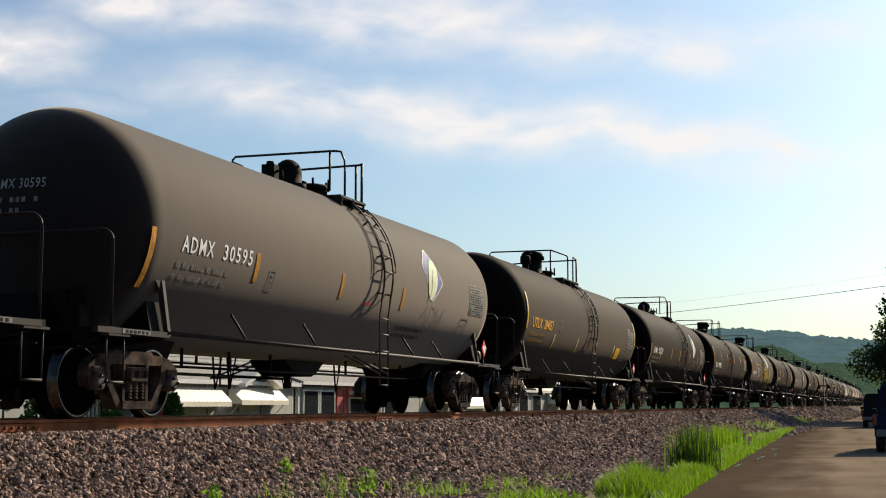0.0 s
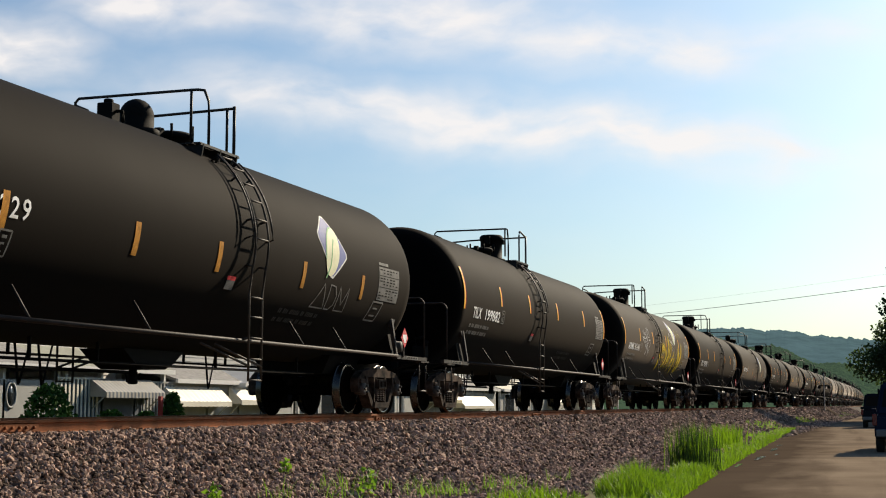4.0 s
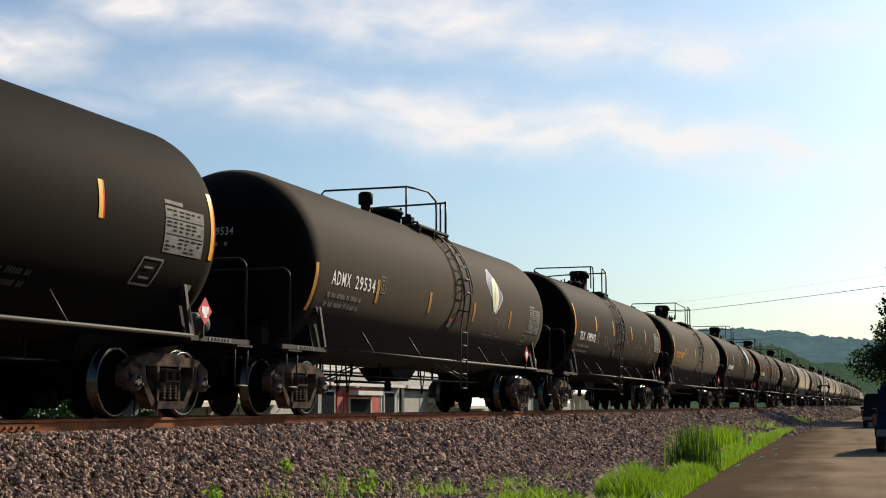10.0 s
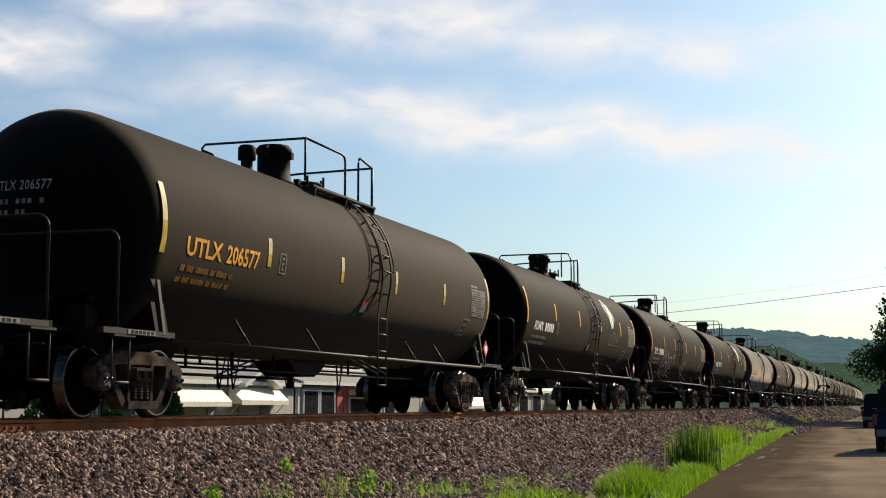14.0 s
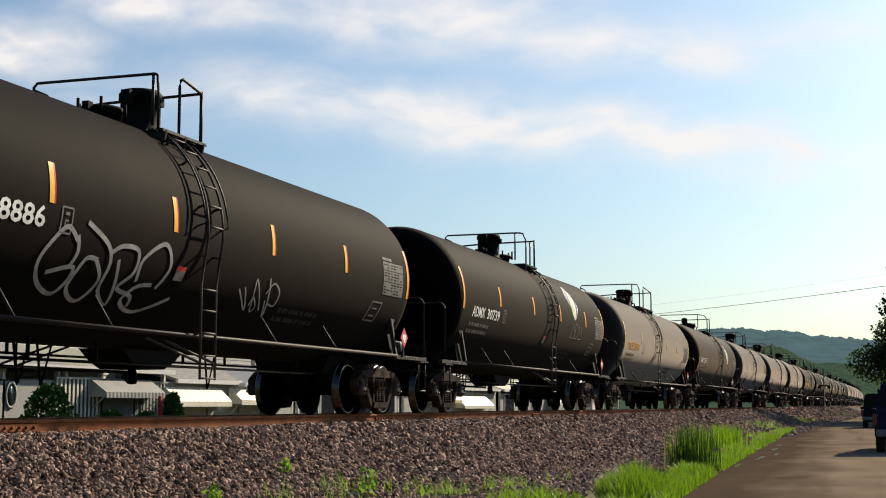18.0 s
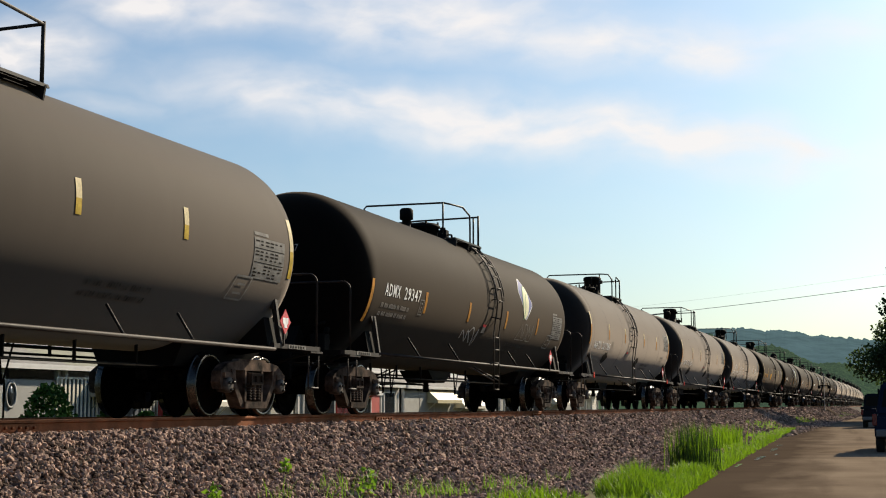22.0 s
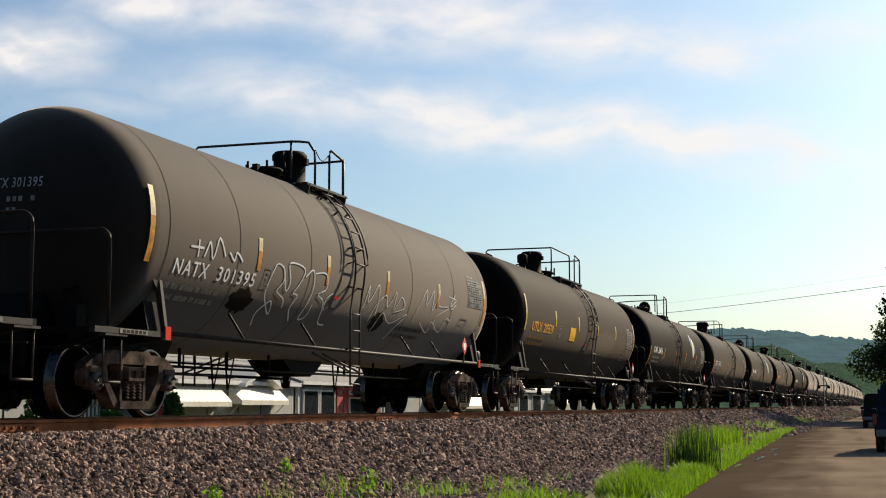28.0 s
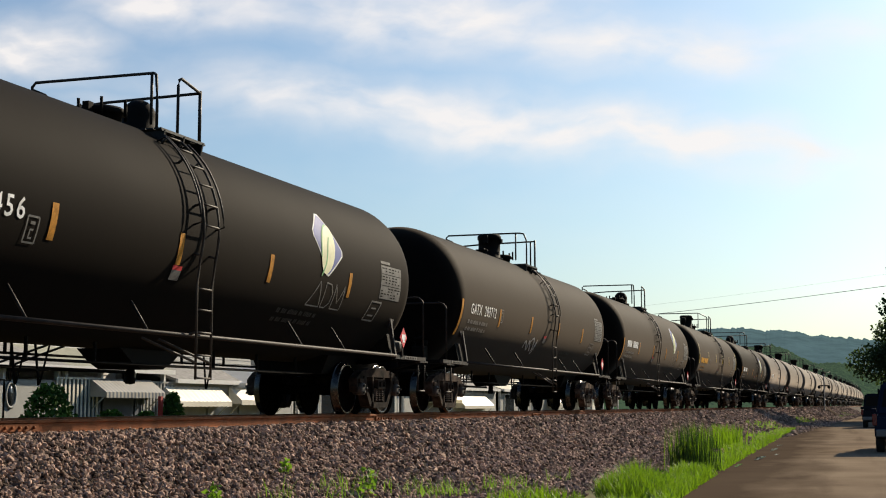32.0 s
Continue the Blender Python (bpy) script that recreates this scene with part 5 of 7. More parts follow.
def plank_bm(bm, a, b):
    quad_box(bm, -0.055, 0.055, a, b, DECK + 0.002, DECK + 0.022)


def bend(bm, pts, r=0.022):
    tube(bm, pts, r, 8)


# walkway railings: front bar (y, near corner x), near post (y, x), first rear post and rear bar (y), height, square corners
RAILS = {
    "narrow": (0.50, 0.58, 0.47, 0.88, 1.20, 1.20, 4.78, False),
    "wide": (-0.54, 0.56, -0.54, 0.64, -0.42, 0.18, 4.78, False),
    "long": (-0.36, 0.54, 0.60, 0.88, 1.13, 1.13, 4.76, False),
    "square": (-0.82, 0.62, 0.33, 0.88, 0.95, 1.60, 4.80, True),
    "square_short": (-0.58, 0.50, -0.03, 0.88, 0.60, 0.98, 4.77, True),
    "rear_long": (-0.86, 0.62, -0.76, 0.88, -0.08, 1.59, 4.78, False),
    "chained": (-0.90, 0.47, -0.82, 0.88, -0.24, 0.35, 4.70, False),
}


def hoop_front_bm(bm, kind):
    """Railing at the front edge of the walkway: across the car, then along its near side and down."""
    yf, xf, yp, xp, r1, r, t, square = RAILS[kind]
    b = ZC + R + 0.02
    zp = t - 0.13
    if square:
        near = [(xf, yf, t), (xp, yp - 0.12, zp), (xp + 0.01, yp - 0.03, zp - 0.04), (xp + 0.01, yp, zp - 0.14), (xp + 0.01, yp, DECK)]
    else:
        q = (0.35, 0.72)
        mid = [(xf + (xp - xf) * k, yf + (yp - yf) * k, t - 0.05 * k * k) for k in q]
        near = [(xf, yf, t)] + mid + [(xp - 0.01, yp, zp - 0.06), (xp, yp, zp - 0.30), (xp, yp, DECK)]
    bend(bm, [(-1.40, yf, t - 0.30), (-1.40, yf, t - 0.06), (-1.34, yf, t)] + near)
    bend(bm, [(xf - 0.01, yf, t), (xf - 0.01, yf, b)])
    bend(bm, [(-1.40, yf, t - 0.10), (-1.26, yf + 0.12, t - 0.16), (-1.18, yf + 0.26, t - 0.34), (-1.12, yf + 0.30, b - 0.2)])


def hoop_rear_bm(bm, kind):
    """Railing at the rear edge, with its return along the near side."""
    yf, xf, yp, xp, r1, r, top, square = RAILS[kind]
    t, b = top - 0.16, ZC + R + 0.02
    bend(bm, [(-1.20, r, b - 0.1), (-1.20, r, t - 0.14), (-1.12, r, t - 0.06), (-0.6, r, t - 0.03), (0.92, r, t)])
    bend(bm, [(0.92, r, t + 0.03), (0.92, r, DECK - 0.10)], 0.026)
    if r1 < r:
        up = t + (0.10 if r - r1 > 0.5 else 0.06)
        bend(bm, [(0.90, r1, DECK), (0.90, r1, up - 0.12), (0.90, r1 + 0.03, up - 0.03), (0.90, r1 + 0.09, up), (0.92, r, t)])
    else:
        bend(bm, [(0.80, r, t), (0.80, r, DECK)])


def chain_bm(bm, kind):
    """Slack safety chain across the ladder's opening."""
    yf, xf, yp, xp, r1, r, top, square = RAILS[kind]
    tube(bm, [(0.88, yp + (r1 - yp) * i / 8, top - 0.16 - 0.14 * math.sin(math.pi * i / 8)) for i in range(9)], 0.010, 5)


def housing_bm(bm):
    """Valve housing with hinged lid."""
    lathe(bm, [(0, 0.36), (0.05, 0.36), (0.06, 0.29), (0.54, 0.29), (0.55, 0.315), (0.64, 0.315), (0.69, 0.27), (0.70, 0.05)], "z", 28)
    quad_box(bm, -0.07, 0.07, -0.43, -0.31, 0.42, 0.64)
    quad_box(bm, 0.27, 0.36, -0.05, 0.05, 0.44, 0.56)


def manway_bm(bm):
    """Bolted manway with swing bolts."""
    lathe(bm, [(0, 0.34), (0.20, 0.34), (0.205, 0.40), (0.25, 0.40), (0.30, 0.34), (0.34, 0.12), (0.35, 0.03)], "z", 24)


def dome_bm(bm):
    """Low valve bonnet with a rounded cap."""
    prof = [(0, 0.33), (0.10, 0.33), (0.11, 0.25), (0.30, 0.25)]
    prof += [(0.30 + 0.26 * math.sin(math.pi / 2 * i / 6), max(0.01, 0.25 * math.cos(math.pi / 2 * i / 6))) for i in range(1, 7)]
    lathe(bm, prof, "z", 24)


def lid_bm(bm):
    """Flat hinged lid on a low neck."""
    lathe(bm, [(0, 0.27), (0.14, 0.27), (0.145, 0.33), (0.20, 0.33), (0.24, 0.28), (0.25, 0.02)], "z", 20)
    quad_box(bm, -0.05, 0.05, -0.42, -0.30, 0.12, 0.26)


def vent_box_bm(bm):
    """Small fitting with a stub pipe."""
    quad_box(bm, -0.12, 0.12, -0.11, 0.11, 0.0, 0.34)
    lathe(bm, [(0.34, 0.07), (0.40, 0.07), (0.41, 0.01)], "z", 12)
    tube(bm, [(0.12, 0, 0.22), (0.22, 0, 0.22), (0.24, 0, 0.06)], 0.03, 8)
    bevel_all(bm, 0.012)


def bolt_bm(bm):
    tube(bm, [(0, 0, 0.10), (0, 0, 0.33)], 0.024, 6)


def valve_bm(bm):
    lathe(bm, [(0, 0.10), (0.06, 0.10), (0.07, 0.05), (0.16, 0.05), (0.17, 0.09), (0.25, 0.09), (0.27, 0.03)], "z", 12)
    tube(bm, [(-0.16, 0, 0.20), (0.16, 0, 0.20)], 0.03, 8)


def relief_bm(bm):
    lathe(bm, [(0, 0.14), (0.08, 0.14), (0.09, 0.10), (0.26, 0.10), (0.27, 0.15), (0.48, 0.15), (0.52, 0.11), (0.53, 0.03)], "z", 16)


def outlet_bm(bm):
    """Bottom outlet: skid, valve body and cap."""
    prism(bm, [(-0.85, 0.94), (0.85, 0.94), (0.55, 0.76), (0.30, 0.67), (-0.30, 0.67), (-0.55, 0.76)], -0.34, 0.34)
    lathe(bm, [(0.46, 0.03), (0.47, 0.07), (0.54, 0.08), (0.56, 0.06), (0.68, 0.06)], "z", 16)
    tube(bm, [(0, -0.20, 0.62), (0, -0.16, 0.50), (0, -0.02, 0.47), (0, 0.14, 0.52), (0, 0.20, 0.62)], 0.012, 6)


def rigging_bm(bm):
    """Brake rods, pipe and hangers under the shell."""
    tube(bm, [(0.42, -6.2, 0.72), (0.42, 6.2, 0.72)], 0.022, 6)
    tube(bm, [(-0.36, -6.2, 0.66), (-0.30, 0.6, 0.64)], 0.028, 6)
    tube(bm, [(-0.95, -6.4, 0.86), (-0.95, 6.4, 0.86)], 0.02, 6)
    for y in (-4.6, -3.1, -1.6, 1.7, 3.2, 4.7):
        quad_box(bm, 0.40, 0.44, y - 0.014, y + 0.014, 0.70, 1.02)
        quad_box(bm, -0.97, -0.93, y - 0.014, y + 0.014, 0.84, 1.22)
    for y in (-2.6, -2.1, 2.4):
        tube(bm, [(-0.07, y - 0.10, 0.95), (-0.07, y, 0.42)], 0.018, 6)
        tube(bm, [(-0.07, y + 0.22, 0.95), (-0.07, y + 0.02, 0.44)], 0.014, 6)
    tube(bm, [(-0.07, -2.75, 0.60), (-0.07, -1.9, 0.62)], 0.022, 6)


def cylinder_bm(bm):
    """Brake cylinder and air reservoir at the car's end."""
    lathe(bm, [(-0.30, 0.05), (-0.28, 0.17), (0.18, 0.17), (0.20, 0.12), (0.34, 0.10), (0.35, 0.03)], "x", 16)


def control_valve_bm(bm):
    quad_box(bm, -0.14, 0.14, -0.12, 0.12, 0, 0.30)
    lathe(bm, [(0.10, 0.03), (0.11, 0.09), (0.28, 0.09), (0.30, 0.03)], "y", 12, (0, 0, 0.17))
    tube(bm, [(-0.1, 0, 0.3), (-0.12, 0, 0.46), (0.1, 0, 0.5)], 0.03, 8)
    tube(bm, [(0.1, 0.05, 0.3), (0.12, 0.05, 0.42)], 0.05, 8)
    bevel_all(bm, 0.012)


def placard_bm(bm):
    """Diamond hazard placard in its holder."""
    s = 0.19
    prism(bm, [(0, -s), (s, 0), (0, s), (-s, 0)], -0.006, 0.006)
    quad_box(bm, -0.03, -0.008, -0.015, 0.015, -0.36, 0.10, 2)
    prism(bm, [(0, -s * 0.45), (s * 0.5, -0.02), (s * 0.5, 0.06), (-s * 0.5, 0.06), (-s * 0.5, -0.02)], 0.007, 0.010, 1)
    prism(bm, [(-0.05, -0.09), (0.05, -0.09), (0.05, -0.055), (-0.05, -0.055)], 0.007, 0.010, 1)


def emblem_bms():
    """Leaf emblem: slanted slate panel with rim, cream leaf, green vein."""
    panel, leaf, vein, rim = bmesh.new(), bmesh.new(), bmesh.new(), bmesh.new()
    corner = [(-0.53, 0.13), (-0.07, 0.54), (0.63, -0.12), (-0.01, -0.55)]

    def rounded(k):
        out = []
        for i, (a, b) in enumerate(corner):
            for c, d in (corner[i - 1], corner[(i + 1) % 4]):
                n = math.hypot(c - a, d - b)
                out.append((k * (a + (c - a) / n * 0.07), k * (b + (d - b) / n * 0.07)))
        return out
    shell_poly(rim, rounded(1.06), 0.005)
    shell_poly(panel, rounded(0.99), 0.007)
    ring, lower = [], []
    for i in range(20):
        a = 2 * math.pi * i / 20
        u, v = 0.29 * math.cos(a), 0.43 * math.sin(a)
        ring.append((0.02 + u * 0.98 + v * 0.20, v * 0.98 + u * 0.10 - 0.09))
    shell_poly(leaf, ring, 0.010)
    shell_line(vein, ring[5:12], 0.035, 0.013)
    shell_line(vein, [(0.10, 0.12), (0.02, 0.0), (-0.04, -0.16), (-0.10, -0.34), (-0.24, -0.55)], 0.035, 0.013)
    return panel, leaf, vein, rim


def block_word_bm(bm, outline):
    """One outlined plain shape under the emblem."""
    shell_line(bm, outline + outline[:1], 0.022)


EMBLEM_BLOCKS = (
    (-0.27, [(-0.27, -0.21), (0.06, 0.21), (0.25, -0.21)]),
    (0.19, [(-0.15, -0.21), (-0.15, 0.21), (0.06, 0.19), (0.17, 0.05), (0.15, -0.12), (0.02, -0.21)]),
    (0.64, [(-0.20, -0.21), (-0.19, 0.21), (0.0, -0.10), (0.19, 0.21), (0.20, -0.21)]),
)


def table_bm(bm):
    """Stencilled data table: pale panel ruled into dark cells."""
    shell_patch(bm, -0.52, 0.50, -0.33, 0.27, 0.006, 6, 0)
    shell_patch(bm, -0.52, -0.05, 0.30, 0.35, 0.006, 1, 0)
    rng = random.Random(5)
    for r in range(11):
        v = -0.30 + r * 0.051
        if r in (4, 8):
            shell_patch(bm, -0.50, 0.48, v, v + 0.012, 0.009, 1, 1)
            continue
        for c in range(6):
            if rng.random() < 0.78:
                y = -0.48 + c * 0.162
                shell_patch(bm, y, y + 0.06 + rng.random() * 0.07, v, v + 0.022, 0.009, 1, 1)


def small_lines_bm(bm):
    """Two rows of small stencilling, too small to read."""
    rng = random.Random(9)
    for r in range(2):
        y = -0.05 - 0.02 * r
        for word in (2, 3, 6, 2, 5, 2):
            for k in range(word):
                shell_patch(bm, y, y + 0.042, -0.16 * r, -0.16 * r + rng.choice((0.075, 0.085)), 0.006, 1)
                y += 0.060
            y += 0.06


def boxed_bm(bm, w=0.21, h=0.29):
    """Small ruled stencil box."""
    for a in ([(0, 0), (w, 0)], [(w, 0), (w, h)], [(w, h), (0, h)], [(0, h), (0, 0)]):
        shell_line(bm, a, 0.022)
    shell_line(bm, [(w * 0.3, h * 0.76), (w * 0.7, h * 0.76)], 0.035)
    shell_line(bm, [(w * 0.66, h * 0.5), (w * 0.38, h * 0.5), (w * 0.38, h * 0.18), (w * 0.66, h * 0.18)], 0.025)


def lower_box_bm(bm):
    for a in ([(0, 0), (0.48, 0)], [(0.48, 0), (0.6, 0.36)], [(0.6, 0.36), (0.12, 0.36)], [(0.12, 0.36), (0, 0)], [(0.15, 0.1), (0.4, 0.1)], [(0.2, 0.24), (0.42, 0.24)]):
        shell_line(bm, a, 0.03)


def eased(pts, n=5):
    """Points of a smooth hand-drawn line through a few places."""
    ends = [pts[0]] + list(pts) + [pts[-1]]
    out = []
    for i in range(1, len(ends) - 2):
        p0, p1, p2, p3 = (Vector(k) for k in ends[i - 1:i + 3])
        for j in range(n):
            t = j / n
            out.append(tuple(0.5 * (2 * p1 + (p2 - p0) * t + (2 * p0 - 5 * p1 + 4 * p2 - p3) * t * t + (3 * p1 - p0 - 3 * p2 + p3) * t ** 3)))
    return out + [tuple(pts[-1])]


# sprayed tags: hand-drawn lines, along the shell and up round it
TAG_CROWN = [
    [(-3.8, 0.37), (-3.68, 0.17), (-3.75, 0.07), (-3.95, 0.14), (-3.97, 0.07), (-3.56, -0.1), (-3.19, -0.33), (-3.34, -0.49)],
    [(-3.59, 0.45), (-3.52, 0.27), (-3.29, 0.19), (-3.39, 0.08), (-3.6, 0.11), (-3.48, 0.3)],
    [(-3.6, 0.09), (-3.4, -0.12), (-3.19, -0.33)], [(-3.12, 0.4), (-3.25, 0.18), (-3.2, -0.3)],
    [(-2.95, 0.51), (-2.93, 0.28), (-3.11, -0.01), (-3.16, -0.17)], [(-2.77, 0.54), (-2.66, 0.34), (-2.65, 0.16), (-2.86, 0.18)],
    [(-3.03, 0.08), (-3.1, -0.06), (-2.83, -0.42), (-2.93, -0.52)], [(-2.82, -0.09), (-2.79, 0.04), (-2.53, 0.05), (-2.61, -0.17), (-2.85, -0.46)]]
TAG_NARROW = [
    [(2.36, 0.55), (2.09, 0.32), (2.37, 0.2), (2.68, -0.01), (2.83, -0.15)], [(2.43, 0.56), (2.54, 0.43), (2.31, 0.22), (2.14, 0.28)],
    [(2.56, 0.46), (2.65, 0.25), (2.56, 0.14), (2.47, 0.29)], [(2.83, 0.47), (2.79, 0.24), (2.88, 0.07)], [(2.94, 0.42), (2.99, 0.32), (2.77, 0.2), (3.06, 0.08)]]
TAG_ZIGZAG = [[(0.3, -0.52), (0.49, -0.41), (0.69, -0.54), (0.83, -0.4), (0.97, -0.67), (1.05, -0.48)]]
TAG_LOOPS = [
    [(-3.75, -0.45), (-4.02, -0.32), (-4.33, -0.69), (-4.18, -1.0), (-3.74, -1.14), (-3.64, -0.77), (-4.11, -0.88)], [(-3.76, -0.39), (-3.68, -0.58), (-3.74, -0.79)],
    [(-3.23, -0.63), (-3.48, -0.65), (-3.56, -1.03), (-3.19, -1.2), (-3.03, -0.87), (-3.26, -0.63)],
    [(-3.61, -0.22), (-3.12, -0.42), (-2.95, -0.64), (-2.92, -1.0), (-2.54, -1.2), (-2.79, -0.58)],
    [(-2.99, -0.51), (-2.78, -0.41), (-2.42, -0.43), (-2.36, -0.71), (-2.56, -0.94), (-2.16, -1.03), (-2.07, -1.19)],
    [(-2.23, -0.82), (-2.25, -0.52), (-1.81, -0.28), (-1.56, -0.55), (-1.71, -0.87)], [(-1.83, -0.83), (-2.16, -0.89), (-2.3, -1.12), (-1.84, -1.26), (-1.22, -0.98)]]
TAG_SMALL = [
    [(0.51, -0.68), (0.98, -1.0), (0.67, -0.64)], [(1.03, -0.91), (1.05, -0.77), (1.25, -0.92), (1.14, -0.98), (0.96, -0.49), (1.43, -0.97)],
    [(1.45, -0.79), (1.67, -1.07), (1.38, -0.44), (1.66, -1.01)], [(1.39, -0.69), (1.55, -0.51), (1.82, -0.63), (1.82, -0.85), (1.6, -0.84)]]
TAG_SCRATCH = [[(-1.58, -0.93), (-1.56, -0.73), (-1.14, -0.98), (-1.24, -0.71), (-0.79, -1.0)], [(-1.16, -0.78), (-0.87, -0.64), (-0.54, -1.07), (-0.5, -0.64), (-0.6, -0.95)]]
TAG_BUBBLE = [
    [(-3.65, -1.25), (-3.8, -1.01), (-3.55, -0.78), (-3.39, -1.0), (-3.59, -0.9), (-3.86, -0.64), (-3.72, -0.23), (-3.44, -0.26), (-3.36, -0.44), (-3.49, -0.61), (-3.17, -0.72), (-3.07, -0.87)],
    [(-3.47, -0.22), (-3.2, -0.58), (-3.12, -0.44), (-3.25, -0.16), (-2.69, -0.19), (-2.75, -0.41), (-2.9, -0.59), (-2.72, -0.64), (-2.8, -0.85), (-2.57, -1.07)],
    [(-2.61, -0.31), (-2.34, -0.19), (-2.22, -0.52), (-2.29, -0.99), (-2.07, -0.96), (-2.05, -0.73)],
    [(-2.26, -0.23), (-1.83, -0.2), (-1.71, -0.43), (-1.97, -0.55), (-1.67, -0.66), (-1.47, -1.02), (-1.17, -1.06)], [(-1.54, -0.8), (-1.6, -0.6), (-1.38, -0.48)]]
TAG_SPIKES = [
    [(0.07, -0.64), (0.14, -0.22), (0.25, -0.52), (0.59, -0.18), (0.76, -0.74)],
    [(0.56, -0.86), (0.64, -0.54), (1.03, -0.33), (1.22, -0.54), (1.52, -0.24), (1.57, -0.57), (1.83, -0.31), (2.1, -0.5), (1.64, -0.61)],
    [(0.94, -1.03), (1.09, -0.66), (1.63, -0.84), (2.33, -0.61), (1.98, -0.93), (1.87, -1.19)]]
TAG_PEAKS = [
    [(2.8, -0.75), (2.82, -0.49), (3.21, -0.06), (3.27, -0.38), (3.64, -0.05), (3.67, -0.45), (4.02, -0.01), (4.02, -0.32), (4.68, -0.32), (4.0, -0.57), (4.24, -0.83)],
    [(3.18, -0.72), (3.85, -0.92), (3.86, -0.67), (4.55, -0.87), (4.65, -0.56), (4.97, -0.59)], [(4.6, -0.1), (5.09, -0.14), (4.74, -0.29), (4.99, -0.04), (4.85, -0.34), (5.12, -0.23)]]
TAG_TWIGS = [[(-6.37, -0.23), (-6.01, -0.22)], [(-6.16, -0.12), (-6.14, -0.35)], [(-5.97, -0.33), (-5.85, -0.12), (-5.72, -0.34), (-5.59, -0.04), (-5.37, -0.27)], [(-5.26, -0.2), (-5.09, -0.3), (-5.04, -0.18), (-4.83, -0.29)]]


def scuffs_bm(bm, seed):
    """Short chalky scrapes along the shell."""
    rng = random.Random(seed)
    for k in range(46):
        y, v, h = rng.uniform(-3.2, 5.4), rng.uniform(-0.75, -0.15), rng.uniform(0.04, 0.2)
        shell_line(bm, [(y, v), (y + rng.uniform(-0.08, 0.05), v + h * 0.5), (y + rng.uniform(-0.1, 0.1), v + h)], rng.uniform(0.008, 0.022))


def soft_line(bm, pts, w, lift):
    """A sprayed stroke: a bent ribbon whose paint thins out towards its rims and ends."""
    layer = bm.verts.layers.float.get("soft") or bm.verts.layers.float.new("soft")
    fine = []
    ends = [pts[0]] + pts + [pts[-1]]
    for i in range(1, len(ends) - 2):
        p0, p1, p2, p3 = (Vector(q) for q in ends[i - 1:i + 3])
        for j in range(8):
            t = j / 8
            fine.append(0.5 * (2 * p1 + (p2 - p0) * t + (2 * p0 - 5 * p1 + 4 * p2 - p3) * t * t + (3 * p1 - p0 - 3 * p2 + p3) * t ** 3))
    rows = []
    for i, p in enumerate(fine):
        d = fine[min(i + 1, len(fine) - 1)] - fine[max(i - 1, 0)]
        d.normalize()
        u = i / (len(fine) - 1)
        end = min(1.0, u * 5, (1 - u) * 3.5)
        row = []
        for e, a in ((-1, 0), (-0.6, 0.55), (-0.2, 1), (0.2, 1), (0.6, 0.55), (1, 0)):
            k = e * w / 2 * (0.45 + 0.55 * end)
            v = bm.verts.new(on_shell(p.x - d.y * k, p.y + d.x * k, lift))
            v[layer] = a * (0.15 + 0.85 * end)
            row.append(v)
        rows.append(row)
    for q, r in zip(rows, rows[1:]):
        for k in range(5):
            bm.faces.new((q[k], r[k], r[k + 1], q[k + 1])).smooth = True


def blob_bm(bm):
    """Broad sprayed letters: an open round one and flame-like strokes."""
    soft_line(bm, [(0.70 + 0.70 * math.cos(q), -0.50 + 0.40 * math.sin(q)) for q in [-1.9 + 0.5 * k for k in range(12)]], 0.36, 0.0045)
    soft_line(bm, [(-0.10, -0.22), (-0.14, -0.51), (0.0, -0.85), (0.06, -1.2)], 0.30, 0.0049)
    soft_line(bm, [(0.1, -0.12), (0.48, -0.04), (1.15, -0.08)], 0.36, 0.0052)
    strokes = ([(1.83, 0.42), (1.84, -0.04), (2.05, -0.32), (1.80, -0.65), (1.55, -1.0)], [(2.25, 0.2), (2.44, -0.18), (2.2, -0.58), (2.0, -0.9)], [(3.1, -0.02), (3.12, -0.34), (2.79, -0.69), (2.71, -1.2)],
               [(3.4, -0.30), (3.55, -0.76), (3.71, -1.25)], [(4.05, 0.05), (4.47, -0.4), (4.42, -0.76), (4.35, -1.15)], [(4.9, 0.28), (5.01, -0.24), (4.78, -0.8), (4.55, -1.15)])
    for i, pts in enumerate(strokes):
        soft_line(bm, pts, 0.50 if i in (0, 4, 5) else 0.36, 0.0055 + 0.0004 * i)


# reflective strips by kind: materials with the share of the height that each takes from the foot, half heights of tall and short
STRIPS = {
    "bright": ((M_YELLOW, M_RED), None, 0.46, 0.23),
    "cream": ((M_YOLIVE, M_YCREAM), 0.45, 0.46, 0.21),
    "dull": ((M_YOLD,), None, 0.40, 0.21),
    "worn": ((M_YOLD, M_YCREAM), 0.6, 0.49, 0.24),
}


def strip_bm(bm, style, h):
    w = 0.06
    mats, share, _, _ = STRIPS[style]
    if style == "bright":
        shell_patch(bm, -w, w * 0.45, -h, h, 0.007, 8, 0)
        shell_patch(bm, w * 0.45, w, -h, h, 0.007, 8, 1)
    elif share:
        cut = -h + 2 * h * share
        shell_patch(bm, -w, w, -h, cut, 0.007, 5, 0)
        shell_patch(bm, -w, w, cut, h, 0.007, 5, 1)
    else:
        shell_patch(bm, -w, w, -h, h, 0.007, 8, 0)


def seam_bm(bm):
    """Weld seam round the shell's near side."""
    shell_line(bm, [(0, -2.0 + 0.2 * i) for i in range(24)], 0.016, 0.003)


